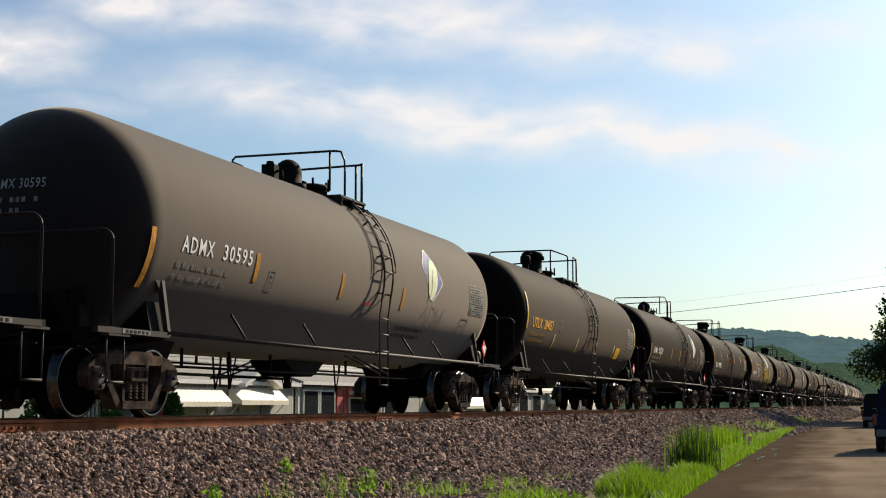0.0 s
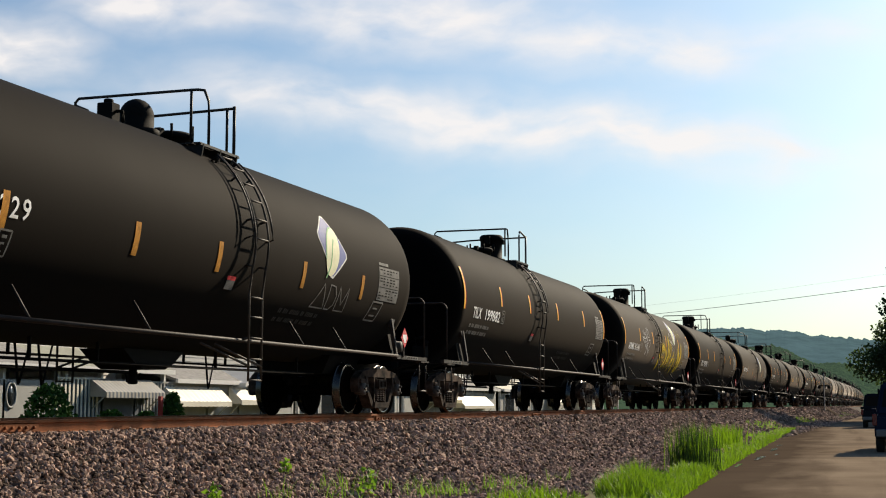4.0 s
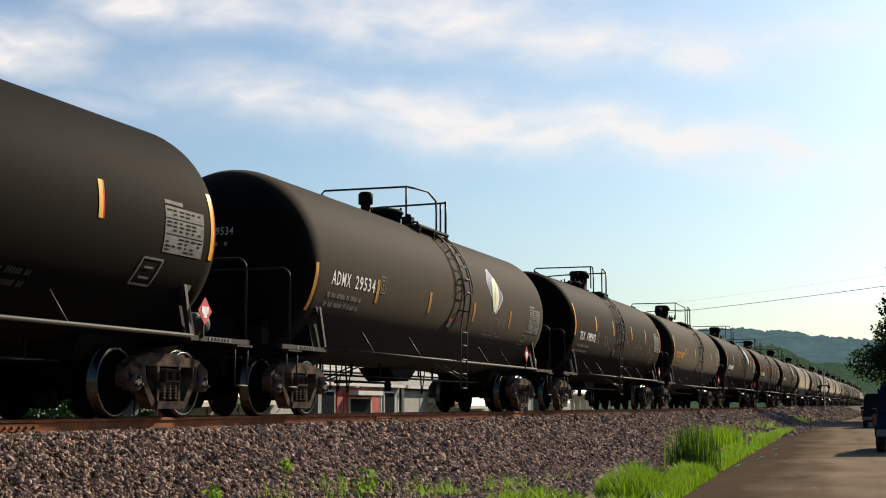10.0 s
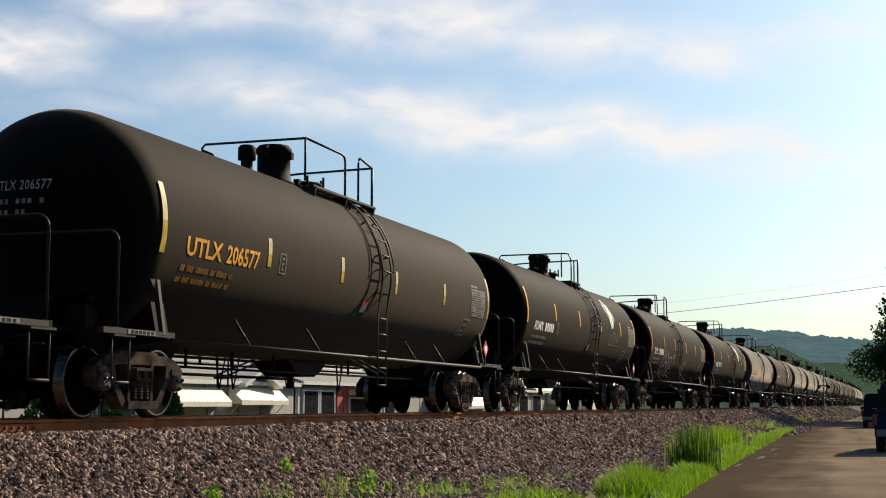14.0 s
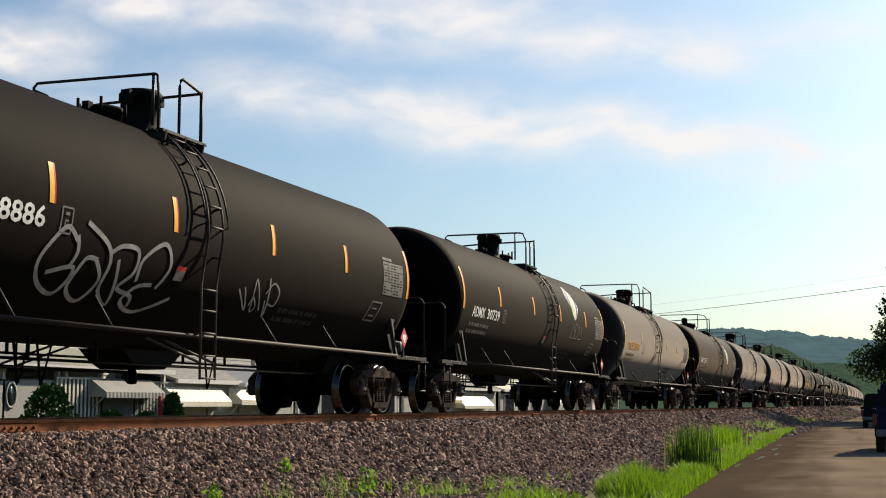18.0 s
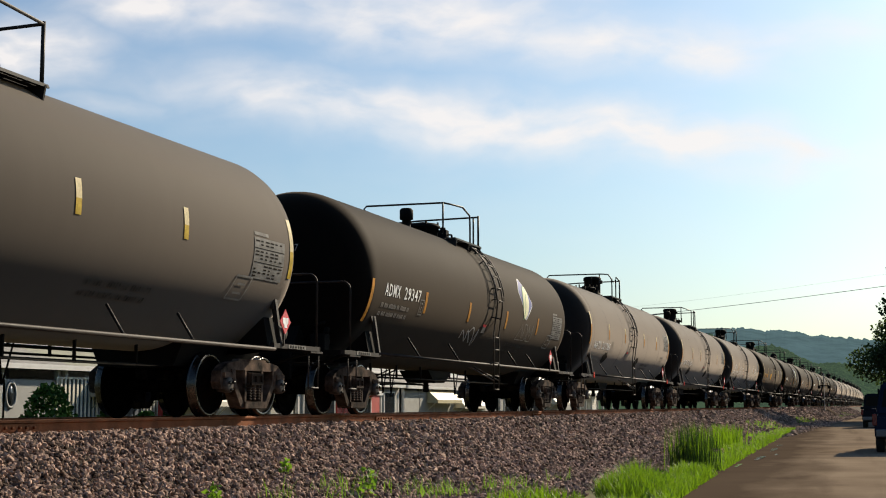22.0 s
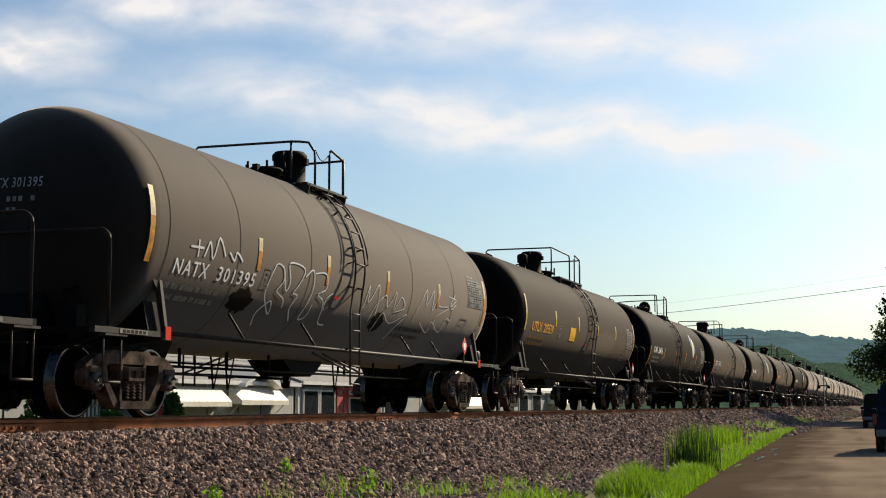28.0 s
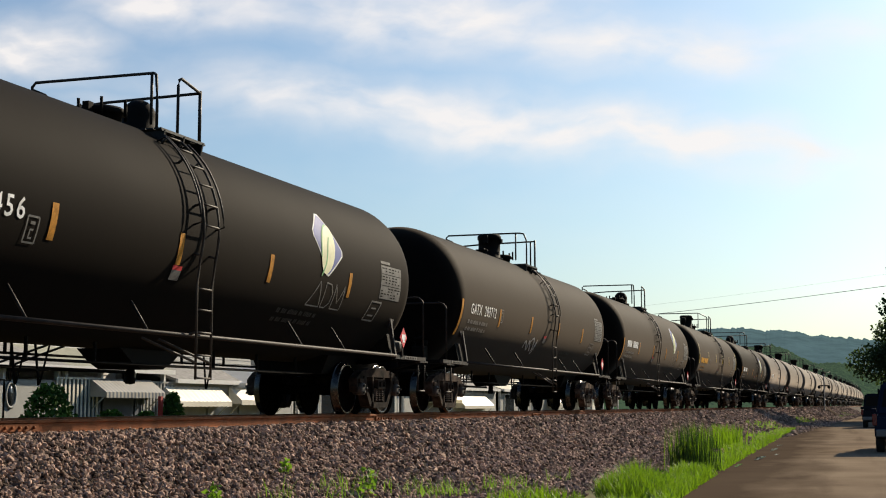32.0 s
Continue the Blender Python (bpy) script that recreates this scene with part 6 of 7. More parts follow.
def build_car(mark, paint, style, strips, words, stencil, emblem, rail, ladder, tops, label, ink="white", table=(6.52, -0.05), plate=None, tags=(), lower=(5.5, -0.85), post_back=0.0):
    """One tank car about its middle at rail height; front towards -y, near side +x. Returns it with its wheelsets.
    strips: (y, v, tall); words: first word's y and span, number's y and span, foot v and height; stencil and emblem: (y, v)."""
    car = thing("tank_car", label, "tank car", group="cars of the freight train")
    deep = HEAD if style == "bright" else HEAD + 0.09
    tank = part("tank", bank("tank %s %.2f" % (paint, deep), lambda bm: tank_bm(bm, deep), PAINT[paint]), None, car, "long cylindrical shell with dished heads")
    bright, worn = style == "bright", style == "worn"
    for y, v, tall in strips:
        h = STRIPS[style][2 if tall else 3]
        me = bank("strip %s %d" % (style, tall), lambda bm: strip_bm(bm, style, h), list(STRIPS[style][0]))
        part("reflective_strip", me, None, tank, "yellow reflective strip", pose(0, y, 0) @ around(v))
    if mark:
        paint_ink = M_YLET if ink == "yellow" else M_WHITE
        y1, w1, y2, w2, v0, hh = words
        for word, y, span in zip(mark.split(), (y1, y2), (w1, w2)):
            if word.startswith("?"):
                n = len(word)
                for i in range(n):
                    bm = bmesh.new()
                    shell_patch(bm, y + span * i / n, y + span * (i + 0.72) / n, v0, v0 + hh, 0.006, 3)
                    part("number_bar", bm, paint_ink, tank, "plain stencilled bar")
                continue
            bm = bmesh.new()
            narrow = not bright and ink == "white"
            letter_bm(bm, word, y, v0, hh, span, 1.22 if narrow else 1.0, bold=0.016 if narrow else (0.034 if ink == "yellow" else 0.026))
            part("reporting_mark" if y < -6 else "car_number", bm, paint_ink, tank, "stencilled car lettering")
        part("small_stencil", bank("small lines " + ink, small_lines_bm, M_YDIM if ink == "yellow" else M_DIM), None, tank, "small faded stencilling", pose(0, y1, 0) @ around(v0 - 0.22))["kind"] = "stuff"
        part("stencil_box", bank("stencil box", boxed_bm, M_PANEL), None, tank, "", pose(0, stencil[0], 0) @ around(stencil[1]))
        part("small_stencil", bank("small lines faint", small_lines_bm, M_FAINT), None, tank, "small worn stencilling", pose(0, 2.1, 0) @ around(-0.95))["kind"] = "stuff"
        if not mark.split()[1].startswith("?"):
            bm = bmesh.new()
            letter_bm(bm, mark, 0, 0, 0.125, 0.86, 1.1, lambda u, v: head_place(u - 1.02, v + 0.03))
            part("end_number", bm, M_HEADLET, tank, "lettering on the dished head")
            bm = bmesh.new()
            for r, n in ((0, 9), (1, 6)):
                for k in range(n):
                    if k % 4 != 3:
                        u, v = -0.98 + k * 0.085, -0.15 - r * 0.14
                        bm.faces.new([bm.verts.new(head_place(u + p, v + q)) for p, q in ((0, 0), (0.055, 0), (0.055, 0.065), (0, 0.065))])
            part("end_stencil", bm, M_DIM, tank, "small stencilling as plain bars")["kind"] = "stuff"
    part("data_table", bank("data table", table_bm, [M_PANEL, PAINT["black"]]), None, tank, "pale ruled data panel", pose(0, table[0], 0) @ around(table[1]))
    part("stencil_box", bank("lower box", lower_box_bm, M_PANEL), None, tank, "", pose(0, lower[0], 0) @ around(lower[1]))
    if emblem:
        if "emblem panel" not in mesh_bank:
            for k, b, m in zip(("panel", "leaf", "vein", "rim"), emblem_bms(), (M_BLUE, M_CREAM, M_GREEN, M_EDGE)):
                mesh_bank["emblem " + k] = mesh_of("emblem " + k, b, m)
        for k in ("rim", "panel", "leaf", "vein"):
            part("emblem_" + k, mesh_bank["emblem " + k], None, tank, "", pose(0, emblem[0], 0) @ around(emblem[1]))
        for i, (dy, outline) in enumerate(EMBLEM_BLOCKS):
            part("emblem_block", bank("block word %d" % i, lambda bm: block_word_bm(bm, outline), M_PANEL), None, tank, "outlined plain shape below the emblem", pose(0, emblem[0] + dy, 0) @ around(emblem[1] - 0.85))
    bm = bmesh.new()
    shell_patch(bm, -0.12, 0.12, -0.10, 0.04, 0.007, 2, 0)
    shell_patch(bm, -0.12, 0.12, 0.04, 0.10, 0.007, 1, 1)
    part("sticker", bm, [M_PANEL, M_REDSIGN], tank, "small red and white warning sticker", pose(0, ladder - 0.55, 0) @ around(-0.62))
    if worn:
        for y in (-6.95, -4.95, -2.45, 2.35, 4.9, 6.95):
            part("weld_seam", bank("weld seam", seam_bm, M_SEAM), None, tank, "dark weld seam", pose(0, y, 0))
        for y, v, long in ((-4.5, -0.86, 0.36), (1.0, -0.86, 0.30)):
            bm = bmesh.new()
            shell_poly(bm, [(long * math.cos(k * 0.2618) * (1 + 0.16 * math.sin(k * 1.9)), 0.20 * math.sin(k * 0.2618) * (1 + 0.22 * math.sin(k * 2.7))) for k in range(24)], 0.004)
            part("dark_stain", bm, PAINT["black"], tank, "dark spill stain", pose(0, y, 0) @ around(v))
        for s in (-1, 1):
            bm = bmesh.new()
            quad_box(bm, 1.50, 1.515, s * (HALF - 2.22) - 0.07, s * (HALF - 2.22) + 0.07, 0.99, 1.16)
            part("reflector", bm, M_RED, car, "red reflector at the post's foot")
    if plate:
        bm = bmesh.new()
        shell_patch(bm, -0.33, 0.33, -0.19, 0.19, 0.008, 3)
        part("yellow_panel", bm, M_PLATE, tank, "yellow stencil panel", pose(0, plate[0], 0) @ around(plate[1]))
    for kind, strokes, w in tags:
        bm = bmesh.new()
        if kind == "fill":
            blob_bm(bm)
            part("graffiti", bm, M_YPATCH, tank, "yellow sprayed letters")["kind"] = "stuff"
        elif kind == "haze":
            shell_patch(bm, -0.6, 6.2, -1.25, 0.95, 0.003, 14)
            part("spray_haze", bm, M_YHAZE, tank, "thin yellow spray haze")
        elif kind == "patch":
            top = [(2.2 + 0.1 * i, -0.10 + 0.09 * abs(math.sin(i * 0.9)) + 0.05 * math.sin(i * 0.4)) for i in range(21)]
            shell_poly(bm, top + [(4.0, -0.40), (3.4, -0.85), (2.6, -1.15), (1.4, -1.2), (1.0, -0.5), (1.5, -0.12)], 0.004)
            part("primer_patch", bm, PAINT["smudge"], tank, "pale ragged patch of thin overpaint")
        elif kind == "scuffs":
            scuffs_bm(bm, strokes)
            part("scraped_patch", bm, M_SPRAYD, tank, "chalky scrapes")["kind"] = "stuff"
        else:
            bm.free()
            for i, line in enumerate(strokes):
                bm = bmesh.new()
                shell_line(bm, eased(line), w, 0.007 + 0.0004 * i)
                part("graffiti_stroke", bm, {"white": M_SPRAY, "grey": M_SPRAYD, "orange": M_YPLAIN}[kind], tank, "free-hand sprayed line")
    # underframe and ends
    for s in (-1, 1):
        turn = pose(0, 0, 0) if s > 0 else pose(0, 0, 0, 0, 0, 180)
        part("draft_sill", bank("stub sill", stub_sill_bm, M_FRAME), None, car, at=turn)
        part("coupler", bank("coupler", coupler_bm, M_CAST), None, car, at=turn)
        part("end_sill", bank("end sill", end_sill_bm, M_FRAME), None, car, at=pose(0, 0.28 if s > 0 else 0.10, 0) @ turn)
        part("end_handrail", bank("end rail", end_rail_bm, M_SILL), None, car, "hooped grey handrail", pose(0, 8.58 if s > 0 else -8.15, 1.10))
        for side in (-1, 1):
            flip = Matrix.Diagonal((side, s, 1, 1))
            part("side_sill", bank("side plate%d%d" % (side, s), lambda bm: (side_plate_bm(bm), bmesh.ops.transform(bm, matrix=flip, verts=bm.verts)), M_SILL), None, car)
            part("post", bank("post%d%d" % (side, s), lambda bm: (post_bm(bm), bmesh.ops.transform(bm, matrix=flip, verts=bm.verts)), M_SILL), None, car, "dusty upright plate", pose(0, s * post_back, 0))
            part("step", bank("step", step_bm, M_SILL), None, car, at=pose(side * 1.42, 8.46 if s > 0 else -8.05, 1.02))
        part("sill_tag", bank("sill tag%d" % s, lambda bm: (sill_tag_bm(bm), bmesh.ops.transform(bm, matrix=Matrix.Diagonal((1, s, 1, 1)), verts=bm.verts)), [M_DIM, M_FRAME]), None, car, "small pale stencil plate")
    part("control_valve", bank("control valve", control_valve_bm, M_FRAME), None, car, at=pose(0.75, -(HALF - 1.2), 1.10))
    part("brake_cylinder", bank("brake cylinder", cylinder_bm, M_LADDER), None, car, at=pose(0.9, HALF - 1.35, 1.28))
    part("placard", bank("placard", placard_bm, [M_REDSIGN, M_WHITE, M_SILL]), None, car, "red and white diamond placard", pose(1.52, 5.75 if rail in ("long", "chained") else HALF - 1.95, 1.42))
    for side in (-1, 1):
        turn = pose(0, 0, 0, 0, 0, 0 if side > 0 else 180)
        drop = -0.08 if style == "cream" else 0.0
        part("side_rail", bank("side rail", side_rail_bm, M_SILL), None, car, "dusty pipe along the side", pose(0, 0, drop) @ turn)
        for y in (-4.85, -2.92, 1.68, 4.02) if bright else (-4.60, -2.05, 2.66, 4.42):
            part("brace", bank("brace", brace_bm, M_SILL), None, car, at=pose(0, y, drop) @ turn)
        lad = part("ladder", bank("stringers", stringer_bm, M_LADDER), None, car, "steel ladder bent round the shell", pose(0, ladder, 0) @ turn)
        for z in (0.52, 0.82, 1.12, 1.42, 1.70):
            part("rung", bank("rung", rung_bm, M_LADDER), None, lad, at=pose(1.57, 0, z))
        for a in (2, 12, 22, 32, 42, 51):
            part("rung", bank("rung", rung_bm, M_LADDER), None, lad, at=pose((R + 0.11) * math.cos(radians(a)), 0, ZC + (R + 0.11) * math.sin(radians(a))))
        if side > 0:
            for y in (-0.30, 0.34):
                part("grab_bar", bank("grab bar", grab_bm, M_RAILING), None, lad, at=pose(0, y, 0))
        part("foot_bracket", bank("ladder foot", ladder_foot_bm, M_LADDER), None, lad)
    a0, b0 = RAILS[rail][0] - 0.45, RAILS[rail][5] + 0.07
    for turn in (pose(0, 0, 0), pose(0, a0 + b0, 0, 0, 0, 180)):
        board = part("walkway", bank("walkway " + rail, lambda bm: walkway_bm(bm, a0, b0), M_RAILING), None, car, "grating walkway on the shell top", turn)
        for k in range(3):
            part("deck_plank", bank("deck plank " + rail, lambda bm: plank_bm(bm, a0, b0), M_RAILING), None, board, at=pose(0.67 + k * 0.122, 0, 0))
        if turn.translation.y == 0 and turn[0][0] > 0:
            part("railing", bank("hoop front " + rail, lambda bm: hoop_front_bm(bm, rail), M_RAILING), None, board, "bent pipe railing")
            part("railing", bank("hoop rear " + rail, lambda bm: hoop_rear_bm(bm, rail), M_RAILING), None, board, "bent pipe railing")
            if rail == "chained":
                part("chain", bank("chain", lambda bm: chain_bm(bm, rail), M_RAILING), None, board, "slack safety chain")
    base = ZC + R - 0.03
    for kind, y in tops:
        name, build, words_on = TOPS[kind]
        fit = part(name, bank("top " + kind, build, M_FRAME), None, car, words_on, pose(0, y, base))
        if kind in ("lid", "manway"):
            for k in range(6):
                part("bolt", bank("bolt", bolt_bm, M_FRAME), None, fit, at=pose(0.36 * math.cos(k * 1.047), 0.36 * math.sin(k * 1.047), 0))
    part("bottom_outlet", bank("outlet", outlet_bm, M_FRAME), None, car)
    part("brake_rigging", bank("rigging", rigging_bm, M_FRAME), None, car)
    sets = add_truck(car, -TRUCK_Y) + add_truck(car, TRUCK_Y)
    return car, sets


TOPS = {
    "housing": ("valve_housing", housing_bm, "round black valve housing"),
    "dome": ("valve_bonnet", dome_bm, "low bonnet with rounded cap"),
    "manway": ("manway", manway_bm, "bolted manway lid"),
    "lid": ("hatch", lid_bm, "hinged hatch ringed by bolts"),
    "relief": ("relief_valve", relief_bm, "flanged relief valve"),
    "box": ("vent_fitting", vent_box_bm, "small fitting with stub pipe"),
    "valve": ("valve", valve_bm, "small valve"),
}


def around(v):
    """A turn about the shell's axis that lifts what lies on the widest line by v metres of girth."""
    return Matrix.Translation((0, 0, ZC)) @ Matrix.Rotation(-v / R, 4, "Y") @ Matrix.Translation((0, 0, -ZC))


def head_place(u, v):
    """A place on the front head, u to the right as seen from before it."""
    x, z = u + 0.55, v + 0.34
    k = max(0.0, 1 - (x * x + z * z) / (R * R))
    return (x, -CYL - (HEAD + 0.09) * math.sqrt(k) - 0.012, ZC + z)


def far_car(paint, label):
    """A car that stays far off: shell, walkway, housing, trucks."""
    car = thing("tank_car", label, "tank car", group="cars of the freight train")
    part("tank", bank("tank " + paint, tank_bm, PAINT[paint]), None, car, "long cylindrical shell with dished heads")
    for s in (-1, 1):
        turn = pose(0, 0, 0) if s > 0 else pose(0, 0, 0, 0, 0, 180)
        part("draft_sill", bank("stub sill", stub_sill_bm, M_FRAME), None, car, at=turn)
        part("side_rail", bank("side rail", side_rail_bm, M_SILL), None, car, at=turn)
        part("post", bank("post1%d" % s, None, None), None, car)
        add_truck(car, s * TRUCK_Y)
    part("ladder", bank("stringers", stringer_bm, M_LADDER), None, car, at=pose(0, 0.34, 0))
    walkway = part("walkway", bank("walkway narrow", lambda bm: walkway_bm(bm, 0.05, 1.27), M_RAILING), None, car)
    part("railing", bank("hoop front narrow", lambda bm: hoop_front_bm(bm, "narrow"), M_RAILING), None, walkway)
    part("railing", bank("hoop rear narrow", lambda bm: hoop_rear_bm(bm, "narrow"), M_RAILING), None, walkway)
    part("valve_housing", bank("top housing", housing_bm, M_FRAME), None, car, at=pose(0, -0.10, ZC + R - 0.03))
    return car


# the kinds of car in the train: strip style, strips, words, stencil box, emblem, then rail, ladder and top fittings
def row(v_tall, v_short, ys, front=-7.28, rear=7.28):
    """Strips at the near side: a tall one at each end, short ones between."""
    return [(front, v_tall, 1)] + [(y, v_short, 0) for y in ys] + ([(rear, v_tall, 1)] if rear else [])


NARROW = ("narrow", 0.69, (("housing", -0.09), ("valve", -0.80), ("lid", 0.95)))
NARROW_DOME = ("narrow", 0.69, (("dome", -0.07), ("box", -0.82), ("lid", 0.94)))
WIDE = ("wide", -0.72, (("housing", 0.06), ("lid", -0.96)))
WIDE_DOME = ("wide", -0.80, (("dome", 0.06), ("lid", -0.91)))
LONG = ("long", 0.38, (("manway", -0.22), ("relief", -1.35), ("box", 1.24)))
SQUARE = ("square", 0.46, (("housing", -0.80), ("relief", -1.86), ("lid", 0.57)))
SQUARE_SHORT = ("square_short", 0.37, (("housing", -0.87), ("relief", -1.66), ("lid", 0.44)))
REAR_LONG = ("rear_long", -0.62, (("housing", 0.65), ("box", 1.71), ("lid", -0.65)))
CHAINED = ("chained", -0.64, (("housing", 0.05), ("lid", -0.95)))
T_WORDS = (-6.61, 0.64, -5.65, 1.16, -0.41, 0.235)
A_WORDS = (-6.56, 0.94, -5.42, 0.95, -0.39, 0.225)
OLD_WORDS = (-6.74, 0.81, -5.71, 0.93, -0.335, 0.225)
U_WORDS = (-6.66, 1.0, -5.52, 1.02, -0.35, 0.24)
N_WORDS = (-6.64, 0.92, -5.47, 1.17, -0.60, 0.215)
OLD = row(-0.46, -0.31, (-4.42, -1.50, 1.40, 4.35), -7.38, None)
train = []                       # (car, wheelsets, place in the train)
DENSE = [("haze", None, 0), ("fill", None, 0), ("white", TAG_CROWN, 0.027), ("white", TAG_NARROW, 0.019), ("orange", TAG_ZIGZAG, 0.030)]


def add_car(number, off, mark, paint, style, strips, words, stencil, emblem, fittings, label, **extra):
    """Puts a car into the train; off is its metres behind the even spacing."""
    rail, ladder, tops = fittings
    car, sets = build_car(mark, paint, style, strips, words, stencil, emblem, rail, ladder, tops, label, **extra)
    train.append((car, sets, number + off / PITCH))


def build_near_cars():
    add_car(-1, -0.06, "", "grey", "dull", OLD, OLD_WORDS, (-4.5, -0.5), None, WIDE, "dusty black tank car leading in the passing train")
    add_car(0, -0.065, "ADMX 30595", "grey", "dull", row(-0.49, -0.33, (-4.41, -1.15, 1.84), -7.41, None), (-6.66, 0.88, -5.50, 0.90, -0.32, 0.21), (-3.95, -0.62), (3.50, 0.27), NARROW_DOME, "weathered grey tank car with a pale leaf emblem")
    add_car(1, -0.045, "UTLX 204057", "dark", "cream", row(0.06, -0.62, (-4.21, -1.35, 1.22, 3.96)), (-6.76, 1.0, -5.57, 1.0, -0.34, 0.25), (-3.78, -0.33), None, SQUARE_SHORT, "dusty tank car with orange lettering and yellow panel", ink="yellow", plate=(4.63, -0.65), table=(6.54, -0.10), post_back=0.28)
    add_car(2, -0.064, "ADMX 30229", "black", "dull", row(-0.42, -0.29, (-5.21, -2.55, -0.36, 2.49, 4.97), -7.39, None), (-6.81, 0.84, -5.71, 0.95, -0.35, 0.225), (-5.2, -0.78), (3.58, 0.29), NARROW_DOME, "black tank car with white lettering and leaf emblem", table=(6.25, -0.12))
    add_car(3, -0.088, "TILX 199882", "black", "bright", row(0.20, 0.20, (-4.41, -1.77, 1.19, 4.45)), T_WORDS, (-4.34, -0.42), None, WIDE, "black tank car with white lettering and bright strips", table=(6.62, 0.02))
    add_car(4, -0.11, "ADMX 31341", "dark", "bright", row(0.20, 0.18, (-4.46, -1.78, 1.21, 4.40)), (-6.56, 0.94, -5.42, 0.89, -0.39, 0.22), (-4.27, -0.42), (3.30, 0.66), WIDE, "black tank car sprayed with large yellow letters", tags=DENSE, table=(6.52, 0.0))
    add_car(5, -0.11, "TILX 195179", "black", "bright", row(0.09, 0.09, (-4.46, -2.12, 2.08, 4.51)), (-6.61, 0.60, -5.68, 1.02, -0.49, 0.23), (-4.26, -0.50), None, NARROW, "black tank car with large white lettering")
    add_car(6, -0.063, "ADMX 29534", "dark", "dull", row(-0.44, -0.30, (-4.62, -1.71, 1.29, 4.22), -7.38, None), OLD_WORDS, (-4.48, -0.31), (2.92, 0.31), LONG, "dusty black tank car with dull strips and leaf emblem", table=(6.50, -0.20))
    add_car(7, 0.21, "TILX 198902", "black", "bright", row(0.14, 0.14, (-4.42, -1.74, 1.44, 4.14)), (-6.61, 0.64, -5.65, 1.20, -0.41, 0.23), (-4.21, -0.42), None, WIDE, "black tank car with chalky scratches and bright strips", tags=[("scuffs", 14, 0)], table=(6.5, 0.0))
    add_car(8, 0.20, "UTLX 206577", "dark", "cream", row(0.07, -0.07, (-4.17, -1.34, 1.27, 4.12)), U_WORDS, (-3.80, -0.34), None, SQUARE, "dusty brown-black tank car with orange lettering", ink="yellow", table=(6.51, -0.07), post_back=0.25)
    add_car(9, 0.09, "ADMX ?????", "black", "bright", row(0.20, 0.17, (-4.30, -1.34, 1.60, 4.77)), A_WORDS, (-4.15, -0.40), (3.42, 0.65), NARROW, "black tank car with leaf emblem and bright strips", table=(6.65, 0.0), lower=(5.3, -0.90))
    add_car(10, 0.05, "TILX 198886", "black", "bright", row(0.14, 0.13, (-4.36, -1.60, 1.35, 4.20)), (-6.60, 0.67, -5.64, 1.19, -0.38, 0.225), (-4.15, -0.40), None, WIDE, "black tank car with looping grey graffiti", tags=[("grey", TAG_LOOPS, 0.060), ("grey", TAG_SMALL, 0.032)], table=(6.5, 0.0))
    add_car(11, -0.06, "ADMX 30739", "black", "bright", row(0.20, 0.19, (-4.39, -1.25, 1.63, 4.80), -7.22), (-6.55, 0.95, -5.42, 1.0, -0.38, 0.22), (-4.10, -0.40), (3.42, 0.63), NARROW, "clean black tank car with white lettering and leaf emblem", table=(6.66, 0.0))
    add_car(12, -0.02, "UTLX 207579", "grey", "cream", row(0.06, 0.05, (-4.08, -1.52, 1.46, 3.98)), (-6.63, 1.0, -5.53, 1.02, -0.40, 0.24), (-3.70, -0.44), None, REAR_LONG, "grey dusty tank car with orange lettering", ink="yellow", table=(6.52, -0.16), post_back=0.25)
    add_car(13, -0.055, "ADMX 29347", "dark", "dull", row(-0.48, -0.32, (-4.43, -1.51, 1.46, 4.39), -7.37, None), OLD_WORDS, (-4.75, -0.57), (3.16, 0.32), LONG, "black tank car with leaf emblem and small graffiti", tags=[("grey", TAG_SCRATCH, 0.035)], table=(6.46, -0.23))
    add_car(14, -0.058, "NATX 301386", "grey", "worn", row(0.01, 0.0, (-4.67, -1.94, 1.62, 4.27), -7.37, 7.15), (-6.61, 0.92, -5.47, 1.20, -0.58, 0.22), (-4.05, -0.59), None, CHAINED, "grey weathered tank car with white lettering", table=(6.52, 0.12))
    add_car(15, 0.05, "NATX 301401", "grey", "worn", row(-0.03, -0.05, (-4.40, -1.80, 1.40, 4.10), -7.38, 7.15), N_WORDS, (-4.05, -0.59), None, SQUARE_SHORT, "grey weathered tank car with faint white lettering", table=(6.50, 0.12))
    add_car(16, 0.15, "NATX 301395", "grey", "worn", row(-0.05, -0.13, (-4.30, -1.74, 1.03, 3.95), -7.39, 7.15), (-6.68, 0.93, -5.47, 1.16, -0.62, 0.20), (-4.05, -0.60), None, CHAINED, "grey weathered tank car covered with white graffiti",
            tags=[("white", TAG_TWIGS, 0.032), ("white", TAG_BUBBLE, 0.026), ("white", TAG_SPIKES, 0.022), ("white", TAG_PEAKS, 0.022)], table=(6.46, 0.12))
    add_car(17, 0.09, "UTLX 205559", "dark", "cream", row(0.0, 0.0, (-4.16, -1.34, 1.27, 4.07)), (-6.61, 1.02, -5.41, 1.0, -0.43, 0.235), (-3.72, -0.47), None, SQUARE, "dusty dark tank car with orange lettering and yellow panel", ink="yellow", plate=(-2.06, -0.33), table=(6.5, -0.10), post_back=0.25, tags=[("patch", None, 0)])
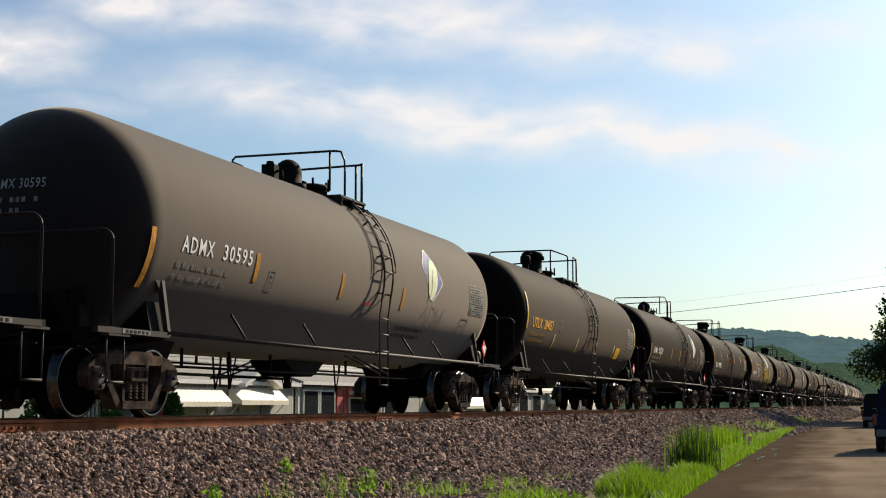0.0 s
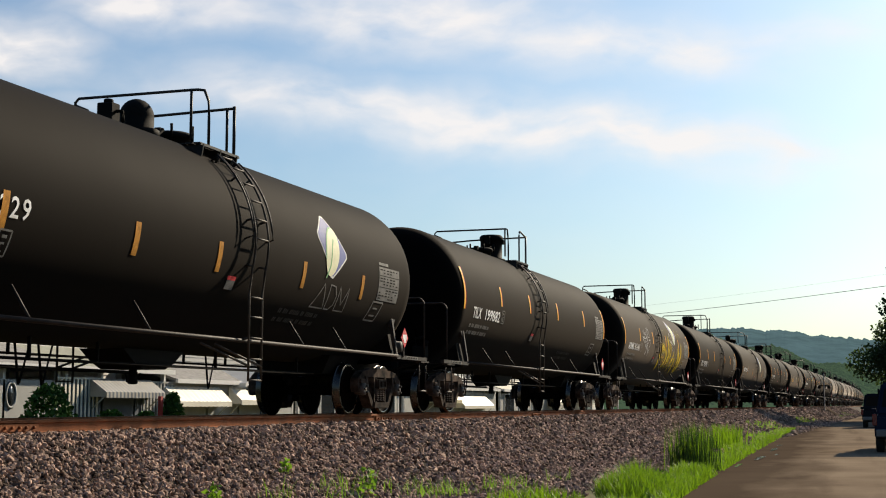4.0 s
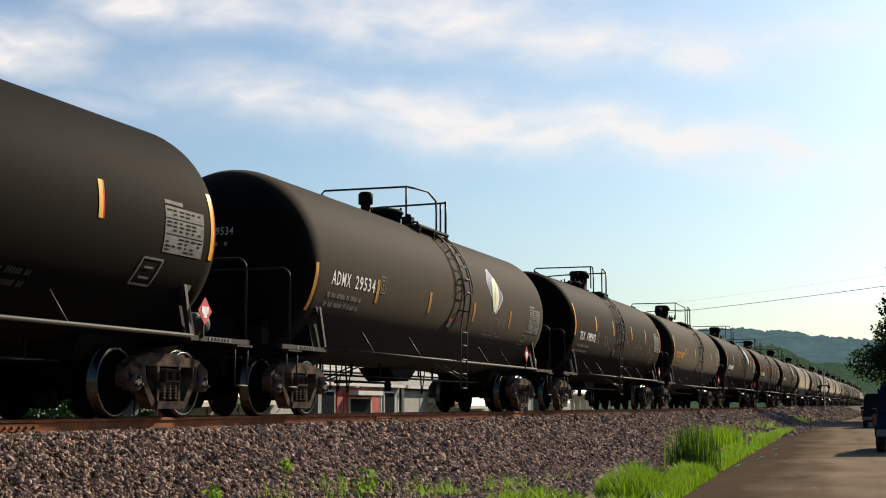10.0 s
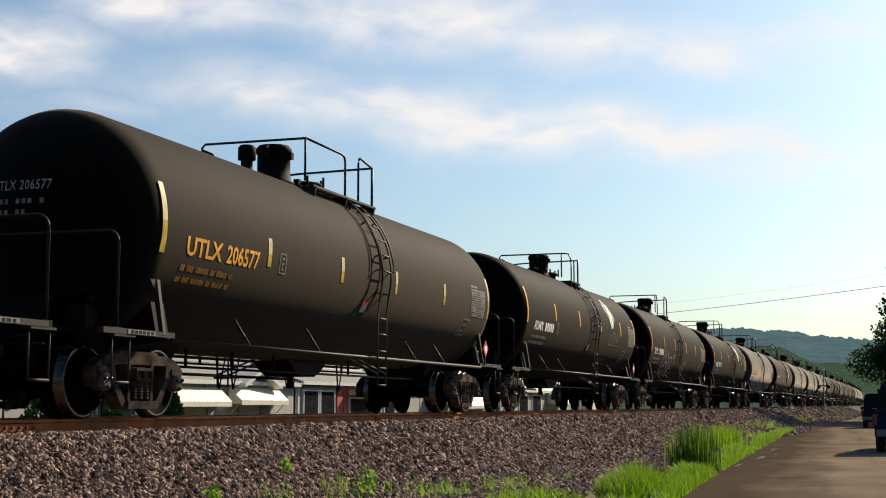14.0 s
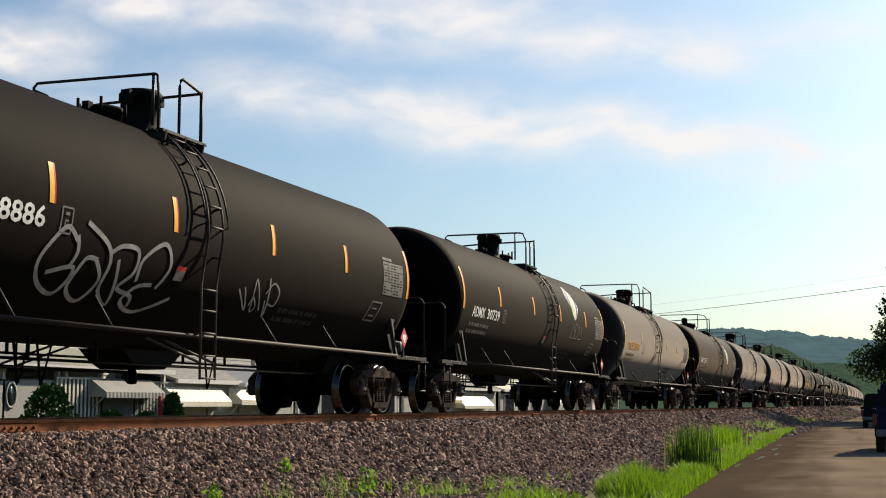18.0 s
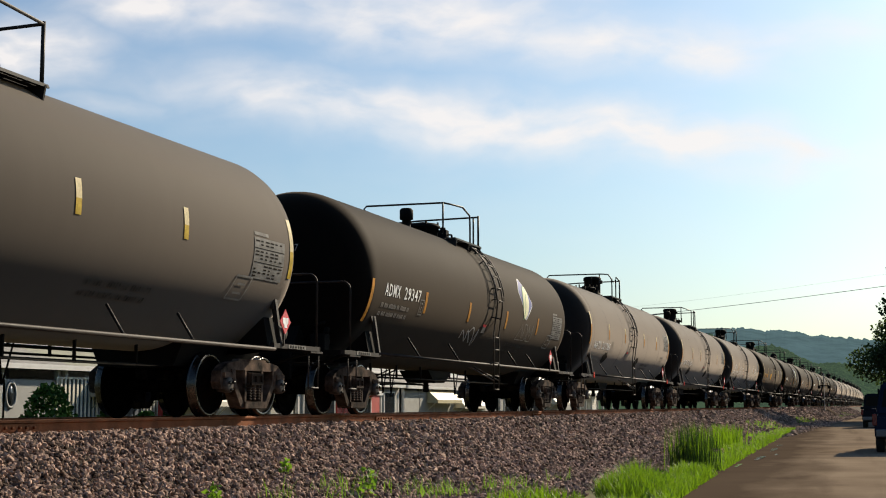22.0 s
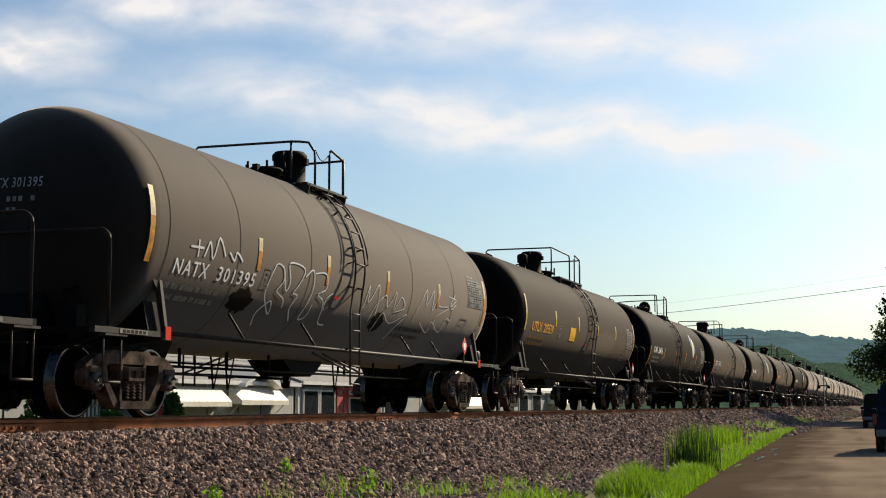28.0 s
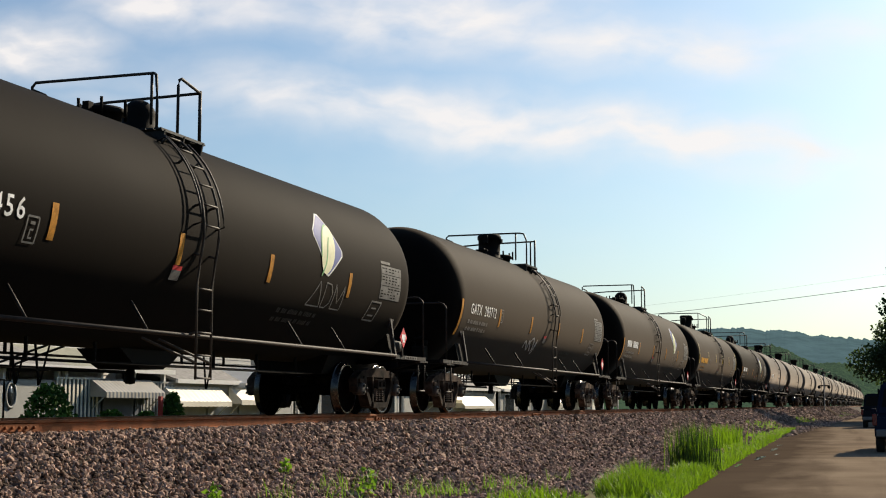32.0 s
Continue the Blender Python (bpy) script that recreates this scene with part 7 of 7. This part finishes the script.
    add_car(18, 0.15, "ADMX 30456", "black", "dull", row(-0.52, -0.30, (-4.25, -1.38, 1.35, 4.46), -7.42, None), (-6.75, 0.80, -5.75, 0.96, -0.34, 0.23), (-4.72, -0.58), (3.46, 0.31), WIDE_DOME, "black tank car with white lettering and leaf emblem", table=(6.42, -0.08))
    add_car(19, 0.15, "GATX 203712", "dark", "dull", OLD, OLD_WORDS, (-4.4, -0.4), None, NARROW, "dusty black tank car with white lettering", tags=[("grey", TAG_SCRATCH, 0.05)])
    add_car(20, 0.1, "???? ?????", "dark", "dull", OLD, OLD_WORDS, (-4.5, -0.4), (3.4, 0.3), WIDE_DOME, "dusty black tank car with leaf emblem")
    add_car(21, 0.1, "???? ??????", "dark", "cream", row(0.06, 0.0, (-4.2, -1.4, 1.3, 4.0)), U_WORDS, (-3.7, -0.4), None, SQUARE, "dusty dark tank car", ink="yellow")
    add_car(22, 0.1, "???? ?????", "black", "dull", OLD, OLD_WORDS, (-4.5, -0.4), (3.4, 0.3), NARROW_DOME, "black tank car with leaf emblem")
    add_car(23, 0.1, "???? ??????", "grey", "dull", OLD, OLD_WORDS, (-4.5, -0.4), None, WIDE, "grey weathered tank car")


FIRST_PASS = 1.312               # seconds at which the first full car's front coupler passes the camera
LAST = 34                        # far cars after the listed ones


def build_train():
    build_near_cars()
    rng = random.Random(3)
    for i in range(LAST):
        # Lighter paint stands in for haze and low sun on distant cars.
        paint = rng.choice(("grey", "tan", "tan", "pale", "pale"))
        word = {"black": "black", "dark": "dusty black", "grey": "grey weathered", "tan": "tan hazed", "pale": "pale hazed"}[paint]
        train.append((far_car(paint, word + " tank car far down the train"), [], 24 + i))


def track_x(y):
    """The track bends gently away far off."""
    return -TRACK - 7.0e-5 * max(0.0, y - 250.0) ** 2


def car_pose(k, t):
    y = SPEED * (FIRST_PASS - t) + PITCH * k + HALF
    h = 7.0
    a, b = track_x(y - h), track_x(y + h)
    return pose((a + b) / 2, y, 0, 0, 0, math.degrees(math.atan2(a - b, 2 * h)))


def motions():
    """The train rolls past at an even pace; wheels turn without slip; the clouds drift."""
    walk(sheet, [(t, cloud_pose(1.2 * t)) for t in (0, 8, 16, 24, 32)])
    for car, sets, k in train:
        walk(car, [(t, car_pose(k, t)) for t in (0, 2, 4, 6, 8, 10, 12, 14, 16, 18, 20, 22, 24, 26, 28, 30, 32)])
        for w in sets:
            base = w.matrix_basis.copy()
            walk(w, [(i / 15, base @ pose(0, 0, 0, math.degrees(SPEED * i / 15 / 0.457) % 360)) for i in range(481)])


# ---- build ----
build_hills()
sheet, unit = build_clouds()
sheet.scale = (unit, unit, unit)
build_houses()
build_extras()
build_verge()
build_train()
build_ground()
build_track()
build_ballast()
motions()
